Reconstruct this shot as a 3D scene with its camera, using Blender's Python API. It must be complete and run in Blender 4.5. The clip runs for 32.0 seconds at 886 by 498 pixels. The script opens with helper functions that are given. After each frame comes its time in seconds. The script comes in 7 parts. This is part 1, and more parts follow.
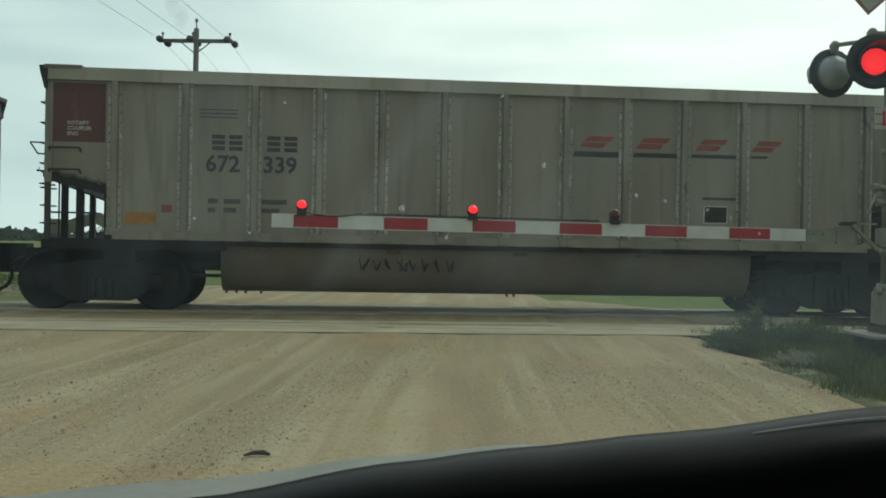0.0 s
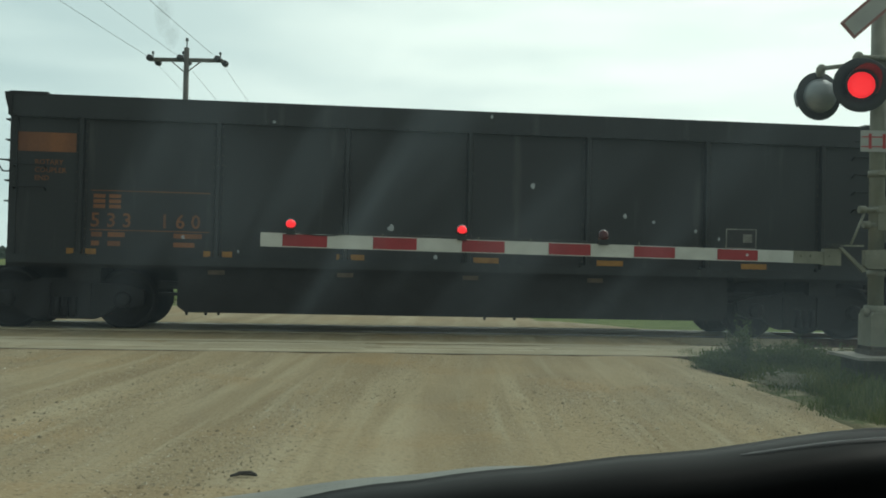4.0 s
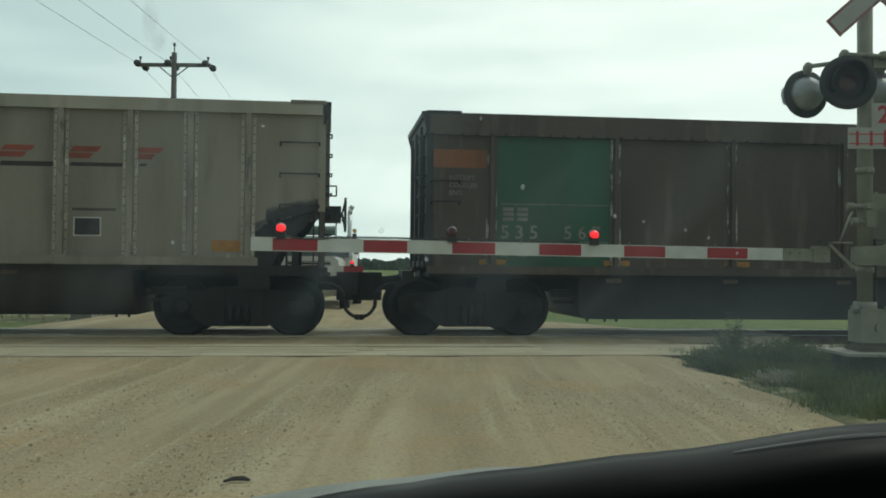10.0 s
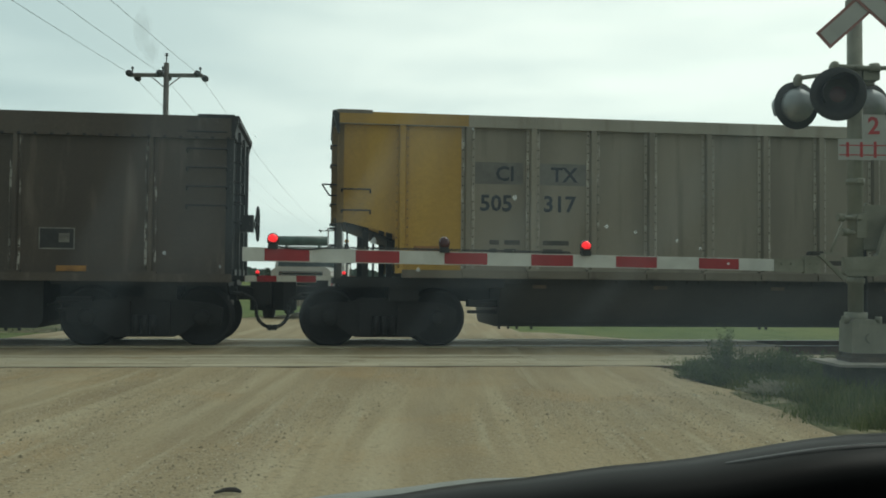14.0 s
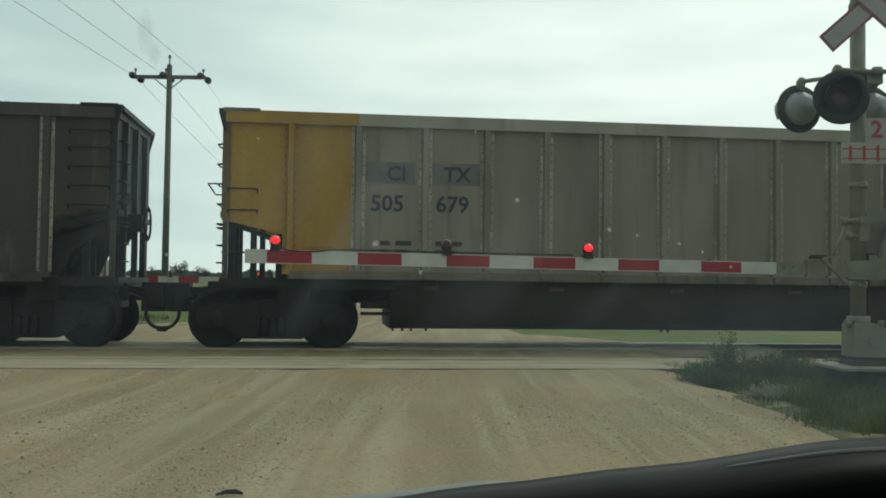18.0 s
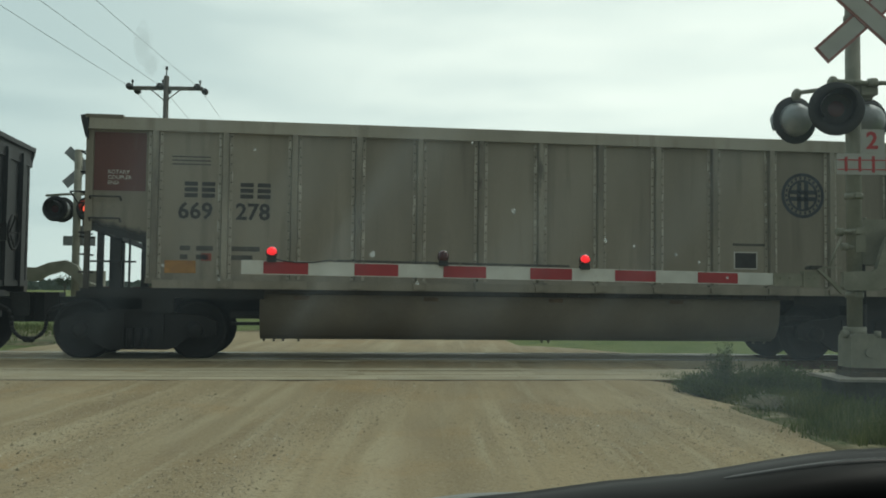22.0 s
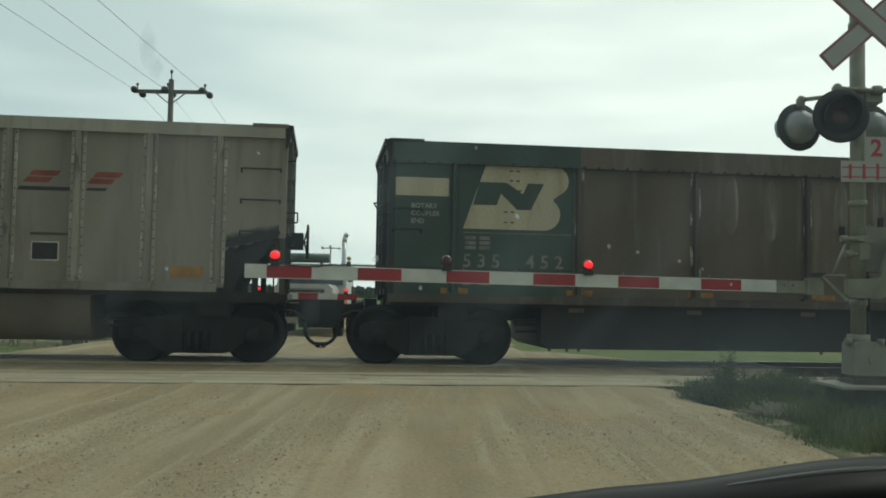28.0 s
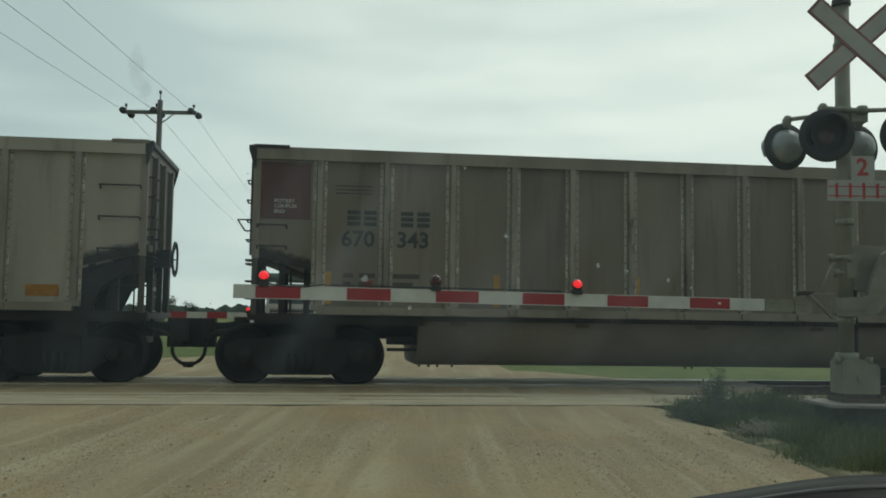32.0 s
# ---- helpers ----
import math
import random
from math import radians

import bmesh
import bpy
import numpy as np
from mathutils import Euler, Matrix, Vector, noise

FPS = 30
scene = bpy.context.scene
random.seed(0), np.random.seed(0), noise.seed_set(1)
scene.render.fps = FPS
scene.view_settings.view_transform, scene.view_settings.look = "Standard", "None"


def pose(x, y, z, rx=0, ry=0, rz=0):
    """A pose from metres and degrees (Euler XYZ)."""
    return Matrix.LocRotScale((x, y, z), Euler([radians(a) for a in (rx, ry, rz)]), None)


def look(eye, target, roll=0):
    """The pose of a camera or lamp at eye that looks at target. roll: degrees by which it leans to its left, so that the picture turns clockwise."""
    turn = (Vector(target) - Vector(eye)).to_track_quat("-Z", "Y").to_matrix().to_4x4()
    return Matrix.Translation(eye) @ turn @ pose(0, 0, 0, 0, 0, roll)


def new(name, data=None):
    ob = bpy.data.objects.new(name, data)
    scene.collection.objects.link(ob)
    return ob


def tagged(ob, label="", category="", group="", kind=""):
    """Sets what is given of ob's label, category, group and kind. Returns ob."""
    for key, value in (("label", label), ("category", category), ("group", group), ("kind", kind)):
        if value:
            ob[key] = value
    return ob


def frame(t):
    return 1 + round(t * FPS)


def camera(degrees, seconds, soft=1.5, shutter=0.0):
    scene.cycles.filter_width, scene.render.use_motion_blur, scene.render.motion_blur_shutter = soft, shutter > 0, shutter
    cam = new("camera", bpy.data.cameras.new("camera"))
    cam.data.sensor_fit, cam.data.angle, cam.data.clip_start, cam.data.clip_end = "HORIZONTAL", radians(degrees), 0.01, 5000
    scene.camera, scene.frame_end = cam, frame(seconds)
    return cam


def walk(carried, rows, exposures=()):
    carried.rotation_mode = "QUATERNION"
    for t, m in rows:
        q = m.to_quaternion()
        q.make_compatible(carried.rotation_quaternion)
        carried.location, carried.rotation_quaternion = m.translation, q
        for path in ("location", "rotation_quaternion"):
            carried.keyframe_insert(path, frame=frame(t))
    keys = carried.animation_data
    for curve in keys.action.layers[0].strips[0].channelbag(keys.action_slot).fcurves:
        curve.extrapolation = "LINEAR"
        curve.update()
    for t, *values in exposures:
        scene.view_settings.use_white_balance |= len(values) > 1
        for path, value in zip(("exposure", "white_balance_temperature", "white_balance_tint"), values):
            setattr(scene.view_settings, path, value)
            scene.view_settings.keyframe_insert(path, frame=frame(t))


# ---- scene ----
cam = camera(50.0, 32.0, soft=1.8)

EYE = (0.0, 0.0, 1.107)
TURNS = [(0, 89.891, -1.029, 1.703), (0.5, 89.920, -0.940, 1.516), (1, 90.373, -0.794, 1.177), (1.5, 90.175, -0.968, 1.407), (2, 90.284, -1.365, 1.523), (2.5, 90.632, -1.398, 1.392), (3, 90.926, -1.228, 1.133), (3.5, 91.048, -1.343, 1.102), (5.5, 91.161, -0.889, 0.745), (6, 90.919, -1.000, 0.992), (6.5, 91.156, -0.959, 0.902), (7, 91.024, -1.085, 1.040), (7.5, 91.243, -0.975, 0.907), (8, 91.355, -0.912, 0.806), (8.5, 90.894, -0.883, 0.949), (9, 91.430, -0.618, 0.391), (9.5, 91.366, -0.673, 0.573), (10, 91.237, -0.526, 0.490), (10.5, 91.515, -0.708, 0.341), (11, 92.085, -0.388, -0.143), (11.5, 91.837, -0.563, 0.037), (12, 91.832, -0.585, 0.049), (12.5, 91.895, -0.570, 0.010), (13, 91.886, -0.525, -0.020), (13.5, 91.875, -0.568, -0.003), (14, 91.872, -0.549, 0.013), (14.5, 91.874, -0.616, 0.013), (16.5, 92.087, -0.637, -0.195), (17, 91.925, -0.692, 0.011), (17.5, 91.857, -0.791, 0.198), (18, 92.019, -0.715, 0.145), (18.5, 92.012, -0.868, 0.327), (19, 92.032, -0.834, 0.311), (19.5, 92.039, -0.823, 0.224), (20, 92.407, -0.622, 0.123), (20.5, 92.260, -0.829, 0.298), (21, 92.396, -0.867, 0.292), (21.5, 92.355, -0.872, 0.251), (22, 92.682, -0.688, -0.056), (22.5, 92.719, -0.736, -0.047), (23, 92.935, -0.859, -0.081), (23.5, 92.955, -0.942, -0.007), (24, 93.042, -1.149, 0.256), (24.5, 92.870, -1.105, 0.302), (25, 92.879, -1.078, 0.209), (25.5, 92.810, -1.076, 0.283), (27.5, 92.902, -0.972, 0.148), (28, 92.973, -1.059, 0.127), (28.5, 93.074, -1.344, 0.248), (29, 93.064, -1.195, 0.105), (29.5, 93.208, -1.138, 0.040), (30, 93.721, -0.867, -0.325), (30.5, 93.793, -0.703, -0.499), (31, 93.948, -0.774, -0.531), (31.5, 93.825, -1.047, -0.408), (32, 94.174, -0.849, -0.513)]
walk(cam, [(t, pose(*EYE, a, b, c)) for t, a, b, c in TURNS], exposures=[(0.0, 0.2, 6380, -2), (9.0, 0.19, 6380, -2), (12.0, 0.03, 6420, -1), (13.0, 0.12, 6420, -1), (17.0, 0.10, 6420, -1), (20.0, 0.08, 6450, 0), (28.0, 0.09, 6450, 0), (29.0, 0.05, 6450, 0), (30.0, 0.02, 6450, 0), (31.0, 0.08, 6450, 0), (32.0, -0.15, 6450, 0)])

# ---- light: a bright overcast sky ----
world = bpy.data.worlds.new("world")
scene.world = world
world.use_nodes = True


def link(nt, a, b):
    nt.links.new(a, b)


def build_world():
    nt = world.node_tree
    nt.nodes.clear()
    N = nt.nodes.new
    out = N("ShaderNodeOutputWorld")
    sky = N("ShaderNodeTexSky")
    sky.sky_type = "NISHITA"
    sky.sun_disc = False
    sky.sun_elevation, sky.sun_rotation = radians(52), radians(35)
    bg1 = N("ShaderNodeBackground")
    bg1.inputs["Strength"].default_value = 0.05
    link(nt, sky.outputs[0], bg1.inputs["Color"])
    # cloud layer: soft streaks stretched along the horizon
    tc = N("ShaderNodeTexCoord")
    mp = N("ShaderNodeMapping")
    mp.inputs["Scale"].default_value = (1.6, 1.6, 9.0)
    mp.inputs["Rotation"].default_value = (0.0, 0.12, 0.0)
    link(nt, tc.outputs["Generated"], mp.inputs["Vector"])
    n1 = N("ShaderNodeTexNoise")
    n1.inputs["Scale"].default_value, n1.inputs["Detail"].default_value = 1.9, 7.0
    link(nt, mp.outputs[0], n1.inputs["Vector"])
    ramp = N("ShaderNodeValToRGB")
    ramp.color_ramp.elements[0].position, ramp.color_ramp.elements[0].color = 0.39, (0.76, 0.815, 0.80, 1)
    ramp.color_ramp.elements[1].position, ramp.color_ramp.elements[1].color = 0.59, (0.905, 0.94, 0.905, 1)
    link(nt, n1.outputs["Fac"], ramp.inputs["Fac"])
    # the cloud thins towards the west, so that side is greyer and bluer
    sep = N("ShaderNodeSeparateXYZ")
    link(nt, tc.outputs["Generated"], sep.inputs[0])
    mr = N("ShaderNodeMapRange")
    mr.interpolation_type = "SMOOTHSTEP"
    mr.inputs["From Min"].default_value, mr.inputs["From Max"].default_value = -0.50, 0.18
    link(nt, sep.outputs["X"], mr.inputs["Value"])
    mix = N("ShaderNodeMixRGB")
    mix.blend_type = "MULTIPLY"
    mix.inputs["Fac"].default_value = 1.0
    side = N("ShaderNodeValToRGB")
    side.color_ramp.elements[0].color = (0.62, 0.69, 0.72, 1)
    side.color_ramp.elements[1].color = (1.0, 1.0, 0.985, 1)
    link(nt, mr.outputs[0], side.inputs["Fac"])
    link(nt, ramp.outputs[0], mix.inputs["Color1"])
    link(nt, side.outputs[0], mix.inputs["Color2"])
    bg2 = N("ShaderNodeBackground")
    bg2.inputs["Strength"].default_value = 1.07
    # the sun stands behind the cloud ahead, so the sky ahead is brighter than the sky behind
    ahead = N("ShaderNodeMapRange")
    ahead.interpolation_type = "SMOOTHSTEP"
    ahead.inputs["From Min"].default_value, ahead.inputs["From Max"].default_value = -0.75, 0.75
    ahead.inputs["To Min"].default_value, ahead.inputs["To Max"].default_value = 0.42, 1.0
    link(nt, sep.outputs["Y"], ahead.inputs["Value"])
    mix2 = N("ShaderNodeMixRGB")
    mix2.blend_type = "MULTIPLY"
    mix2.inputs["Fac"].default_value = 1.0
    link(nt, mix.outputs[0], mix2.inputs["Color1"])
    link(nt, ahead.outputs[0], mix2.inputs["Color2"])
    link(nt, mix2.outputs[0], bg2.inputs["Color"])
    ms = N("ShaderNodeMixShader")
    ms.inputs["Fac"].default_value = 0.93
    link(nt, bg1.outputs[0], ms.inputs[1])
    link(nt, bg2.outputs[0], ms.inputs[2])
    link(nt, ms.outputs[0], out.inputs["Surface"])


build_world()
sun = new("sun", bpy.data.lights.new("sun", "SUN"))
sun.data.energy, sun.data.angle, sun.data.color = 0.6, radians(25), (1.0, 0.96, 0.9)
sun.matrix_world = look((30, 40, 60), (0, 14, 0))

# ---- materials ----
MATS = {}


def mat(name, base, rough=0.6, metal=0.0, var=0.25, scale=6.0, fine=60.0, bump=0.15, tint=None, streak=False, emit=0.0, spec=0.5, rnd=0.0, bump_dist=0.01, wear_shine=None):
    """Procedural surface: two scales of colour variation, optional vertical streaks and bump."""
    if name in MATS:
        return MATS[name]
    m = bpy.data.materials.new(name)
    m.use_nodes = True
    nt = m.node_tree
    N = nt.nodes.new
    b = nt.nodes["Principled BSDF"]
    b.inputs["Roughness"].default_value, b.inputs["Metallic"].default_value = rough, metal
    b.inputs["Specular IOR Level"].default_value = spec
    tc = N("ShaderNodeTexCoord")
    mp = N("ShaderNodeMapping")
    if streak:
        mp.inputs["Scale"].default_value = (1.0, 1.0, 0.16)
    link(nt, tc.outputs["Object"], mp.inputs["Vector"])
    oi = N("ShaderNodeObjectInfo")
    off = N("ShaderNodeVectorMath")
    off.operation = "ADD"
    sc = N("ShaderNodeVectorMath")
    sc.operation = "SCALE"
    sc.inputs["Scale"].default_value = 37.0
    comb = N("ShaderNodeCombineXYZ")
    link(nt, oi.outputs["Random"], comb.inputs[0])
    link(nt, oi.outputs["Random"], comb.inputs[2])
    link(nt, comb.outputs[0], sc.inputs[0])
    link(nt, mp.outputs[0], off.inputs[0])
    link(nt, sc.outputs[0], off.inputs[1])
    big = N("ShaderNodeTexNoise")
    big.inputs["Scale"].default_value, big.inputs["Detail"].default_value = scale, 6.0
    small = N("ShaderNodeTexNoise")
    small.inputs["Scale"].default_value, small.inputs["Detail"].default_value = fine, 3.0
    link(nt, off.outputs[0], big.inputs["Vector"])
    link(nt, tc.outputs["Object"], small.inputs["Vector"])
    dark = tint if tint else tuple(c * (1 - 1.6 * var) for c in base)
    ramp = N("ShaderNodeValToRGB")
    ramp.color_ramp.elements[0].position, ramp.color_ramp.elements[0].color = 0.32, (*[max(0, c) for c in dark], 1)
    ramp.color_ramp.elements[1].position, ramp.color_ramp.elements[1].color = 0.66, (*base, 1)
    link(nt, big.outputs["Fac"], ramp.inputs["Fac"])
    mx = N("ShaderNodeMixRGB")
    mx.blend_type = "MULTIPLY"
    mx.inputs["Fac"].default_value = 1.0
    sr = N("ShaderNodeMapRange")
    sr.inputs["From Min"].default_value, sr.inputs["From Max"].default_value = 0.25, 0.75
    sr.inputs["To Min"].default_value, sr.inputs["To Max"].default_value = 1 - var * 0.8, 1 + var * 0.3
    link(nt, small.outputs["Fac"], sr.inputs["Value"])
    link(nt, ramp.outputs[0], mx.inputs["Color1"])
    link(nt, sr.outputs[0], mx.inputs["Color2"])
    last = mx.outputs[0]
    if wear_shine:
        # chips, run-down dust, painted gleams of dents and edges: colour, size across, stretch down, low and high
        # threshold, strength
        wc, ws, wz, lo, hi, amt = wear_shine
        wm = N("ShaderNodeMapping")
        wm.inputs["Scale"].default_value = (ws, ws, ws * wz)
        wo = N("ShaderNodeVectorMath")
        wo.operation = "ADD"
        link(nt, tc.outputs["Object"], wm.inputs["Vector"])
        link(nt, wm.outputs[0], wo.inputs[0])
        link(nt, sc.outputs[0], wo.inputs[1])
        wn = N("ShaderNodeTexNoise")
        wn.inputs["Scale"].default_value, wn.inputs["Detail"].default_value = 1.0, 4.0
        link(nt, wo.outputs[0], wn.inputs["Vector"])
        wr = N("ShaderNodeMapRange")
        wr.inputs["From Min"].default_value, wr.inputs["From Max"].default_value = lo, hi
        wr.inputs["To Max"].default_value = amt
        link(nt, wn.outputs["Fac"], wr.inputs["Value"])
        wx = N("ShaderNodeMixRGB")
        wx.inputs["Color2"].default_value = (*wc, 1)
        link(nt, wr.outputs[0], wx.inputs["Fac"])
        link(nt, last, wx.inputs["Color1"])
        last = wx.outputs[0]
    if rnd:
        m2 = N("ShaderNodeMixRGB")
        m2.blend_type = "MULTIPLY"
        m2.inputs["Fac"].default_value = 1.0
        rr = N("ShaderNodeMapRange")
        rr.inputs["To Min"].default_value, rr.inputs["To Max"].default_value = 1 - rnd, 1 + rnd
        link(nt, oi.outputs["Random"], rr.inputs["Value"])
        link(nt, last, m2.inputs["Color1"])
        link(nt, rr.outputs[0], m2.inputs["Color2"])
        last = m2.outputs[0]
    link(nt, last, b.inputs["Base Color"])
    if bump:
        bp = N("ShaderNodeBump")
        bp.inputs["Strength"].default_value, bp.inputs["Distance"].default_value = bump, bump_dist
        link(nt, small.outputs["Fac"], bp.inputs["Height"])
        link(nt, bp.outputs[0], b.inputs["Normal"])
    if emit:
        b.inputs["Emission Color"].default_value = (*base, 1)
        b.inputs["Emission Strength"].default_value = emit
    MATS[name] = m
    return m


# weathered car sides
SILVER = mat("aluminium_dusty", (0.30, 0.275, 0.225), 0.6, 0.15, 0.14, 1.2, 40, 0.03, (0.20, 0.18, 0.145), True, rnd=0.05, wear_shine=((0.13, 0.11, 0.085), 5.0, 0.10, 0.55, 0.72, 0.5))
SILVER_B = mat("aluminium_pale", (0.42, 0.395, 0.34), 0.55, 0.15, 0.14, 1.2, 40, 0.03, (0.30, 0.28, 0.235), True, rnd=0.05, wear_shine=((0.18, 0.155, 0.12), 5.0, 0.10, 0.56, 0.72, 0.5))
SILVER_D = mat("aluminium_grimy", (0.225, 0.20, 0.16), 0.65, 0.15, 0.15, 1.2, 40, 0.03, (0.15, 0.13, 0.10), True, rnd=0.06, wear_shine=((0.08, 0.065, 0.05), 5.0, 0.10, 0.56, 0.72, 0.5))
RIBM = mat("aluminium_rib", (0.33, 0.31, 0.26), 0.5, 0.2, 0.25, 2.5, 50, 0.1, (0.15, 0.135, 0.108), True, wear_shine=((0.06, 0.052, 0.042), 6.0, 0.35, 0.60, 0.70, 0.7))
# paler than rib and panel: uneven edge highlights painted into the flange colour
FLANGE = mat("aluminium_flange", (0.44, 0.415, 0.355), 0.45, 0.15, 0.22, 3, 50, 0.1, (0.25, 0.23, 0.185), True, wear_shine=((0.68, 0.66, 0.60), 11.0, 0.30, 0.54, 0.66, 0.6))
# its pale upright streaks paint in the gleam of dented panels
BROWN = mat("rusty_brown_paint", (0.142, 0.110, 0.080), 0.7, 0.0, 0.26, 0.9, 30, 0.06, (0.090, 0.067, 0.048), True, rnd=0.06, wear_shine=((0.30, 0.265, 0.22), 3.6, 0.14, 0.56, 0.80, 0.45))
# lighter brown for the dents: the sky's gleam on them is in the colour
DENTSHINE = mat("dent_shine_brown_paint", (0.176, 0.145, 0.112), 0.6, 0.0, 0.3, 0.9, 30, 0.15, (0.11, 0.088, 0.068), True, wear_shine=((0.42, 0.39, 0.34), 9.0, 0.10, 0.48, 0.74, 0.6))
BROWN_D = mat("dark_brown_paint", (0.088, 0.068, 0.051), 0.7, 0.0, 0.26, 0.9, 30, 0.06, (0.054, 0.041, 0.032), True, rnd=0.06, wear_shine=((0.24, 0.20, 0.165), 3.6, 0.14, 0.57, 0.80, 0.45))
CHIPPED = mat("chipped_brown_flange", (0.115, 0.094, 0.075), 0.6, 0.0, 0.25, 3, 40, 0.08, (0.075, 0.06, 0.048), True, wear_shine=((0.56, 0.54, 0.50), 12.0, 0.22, 0.55, 0.63, 0.75))
BLACKP = mat("black_car_paint", (0.020, 0.024, 0.027), 0.6, 0.0, 0.3, 1.2, 30, 0.12, (0.013, 0.015, 0.017), True, rnd=0.1, wear_shine=((0.11, 0.105, 0.10), 4.0, 0.10, 0.62, 0.80, 0.35))
GREENP = mat("faded_green_paint", (0.042, 0.092, 0.074), 0.6, 0.0, 0.3, 1.1, 30, 0.12, (0.030, 0.052, 0.043), True, wear_shine=((0.13, 0.11, 0.085), 4.0, 0.10, 0.60, 0.78, 0.4))
GREENB = mat("bright_green_paint", (0.022, 0.11, 0.060), 0.55, 0.0, 0.25, 1.2, 30, 0.1, (0.018, 0.065, 0.038), True)
YELLOW = mat("yellow_end_paint", (0.52, 0.32, 0.055), 0.6, 0.0, 0.25, 1.3, 35, 0.12, (0.34, 0.20, 0.04), True)
MAROON = mat("maroon_panel_paint", (0.125, 0.046, 0.040), 0.65, 0.0, 0.3, 2, 30, 0.1, (0.085, 0.036, 0.032), True, wear_shine=((0.16, 0.12, 0.10), 6.0, 0.2, 0.60, 0.76, 0.5))
WORNB = mat("chipped_black_rib", (0.026, 0.029, 0.031), 0.55, 0.0, 0.3, 1.2, 30, 0.12, (0.017, 0.018, 0.020), True, wear_shine=((0.26, 0.255, 0.24), 4.5, 0.16, 0.52, 0.64, 0.65))
DARKPANEL = mat("dark_panel_paint", (0.058, 0.050, 0.047), 0.6, 0.0, 0.3, 1.5, 30, 0.1, (0.040, 0.033, 0.030), True)
CREAM = mat("cream_logo_paint", (0.60, 0.54, 0.40), 0.7, 0.0, 0.3, 2.0, 30, 0.05, (0.44, 0.38, 0.26), True, wear_shine=((0.30, 0.22, 0.13), 7.0, 0.15, 0.60, 0.74, 0.5))
TANLOGO = mat("tan_logo_paint", (0.45, 0.30, 0.165), 0.7, 0.0, 0.3, 2.0, 30, 0.05, (0.33, 0.19, 0.09), True, wear_shine=((0.17, 0.075, 0.04), 5.0, 0.25, 0.58, 0.74, 0.6))
ORANGELOGO = mat("orange_logo_paint", (0.26, 0.10, 0.035), 0.7, 0.0, 0.3, 2.0, 30, 0.05, (0.16, 0.06, 0.025), True)
WHITEP = mat("white_stencil", (0.62, 0.60, 0.56), 0.7, 0.0, 0.2, 6, 40, 0.03)
EMBLEMWHITE = mat("white_emblem_paint", (0.74, 0.73, 0.69), 0.7, 0.0, 0.12, 6, 40, 0.03)
PALESTENCIL = mat("pale_stencil", (0.44, 0.43, 0.38), 0.7, 0.0, 0.25, 6, 40, 0.03)
DULLWHITE = mat("worn_white_stencil", (0.26, 0.25, 0.22), 0.7, 0.0, 0.3, 6, 40, 0.03)
INK = mat("black_stencil", (0.035, 0.035, 0.036), 0.7, 0.0, 0.3, 6, 40, 0.03)
FADEDINK = mat("faded_stencil", (0.085, 0.08, 0.07), 0.7, 0.0, 0.3, 6, 40, 0.03)
BLUEINK = mat("blue_grey_stencil", (0.05, 0.065, 0.085), 0.7, 0.0, 0.3, 6, 40, 0.03)
REDINK = mat("red_orange_logo_paint", (0.34, 0.075, 0.045), 0.65, 0.0, 0.3, 4, 40, 0.03)
FADEDRED = mat("faded_red_logo_paint", (0.22, 0.085, 0.06), 0.65, 0.0, 0.3, 4, 40, 0.03)
ORANGE = mat("orange_reflector", (0.42, 0.20, 0.035), 0.6, 0.0, 0.25, 6, 40, 0.03)
AMBERSTRIP = mat("amber_strip", (0.50, 0.27, 0.04), 0.6, 0.0, 0.25, 6, 40, 0.03)
BLACK = mat("black_steel", (0.015, 0.016, 0.018), 0.6, 0.2, 0.35, 4, 40, 0.2, (0.010, 0.010, 0.011))
GRIME = mat("grimy_steel", (0.014, 0.015, 0.017), 0.75, 0.1, 0.35, 3, 40, 0.25, (0.012, 0.012, 0.014))
TUBM = mat("grimy_tub", (0.20, 0.175, 0.135), 0.65, 0.1, 0.2, 0.8, 35, 0.1, (0.13, 0.112, 0.085), False)
TUBD = mat("dark_tub", (0.05, 0.044, 0.037), 0.65, 0.1, 0.3, 1.0, 35, 0.1, (0.03, 0.027, 0.023), False)
STEEL = mat("polished_rail", (0.42, 0.41, 0.40), 0.28, 0.9, 0.15, 8, 60, 0.05)
RUST = mat("rusty_rail", (0.11, 0.065, 0.04), 0.8, 0.2, 0.3, 6, 60, 0.2)
RUBBER = mat("rubber_hose", (0.022, 0.022, 0.022), 0.7, 0.0, 0.2, 6, 60, 0.1)
LOWPOST = mat("brown_grey_lower_post", (0.085, 0.073, 0.058), 0.7, 0.1, 0.3, 4, 40, 0.1, (0.035, 0.03, 0.026), True)
ENDGREY = mat("grimy_end_sheet", (0.150, 0.134, 0.108), 0.65, 0.1, 0.25, 1.2, 40, 0.05, (0.075, 0.065, 0.052), True, wear_shine=((0.045, 0.038, 0.03), 4.0, 0.12, 0.55, 0.72, 0.6))
RIVETM = mat("dark_rivet", (0.085, 0.075, 0.06), 0.7, 0.2, 0.3, 8, 40, 0.0)
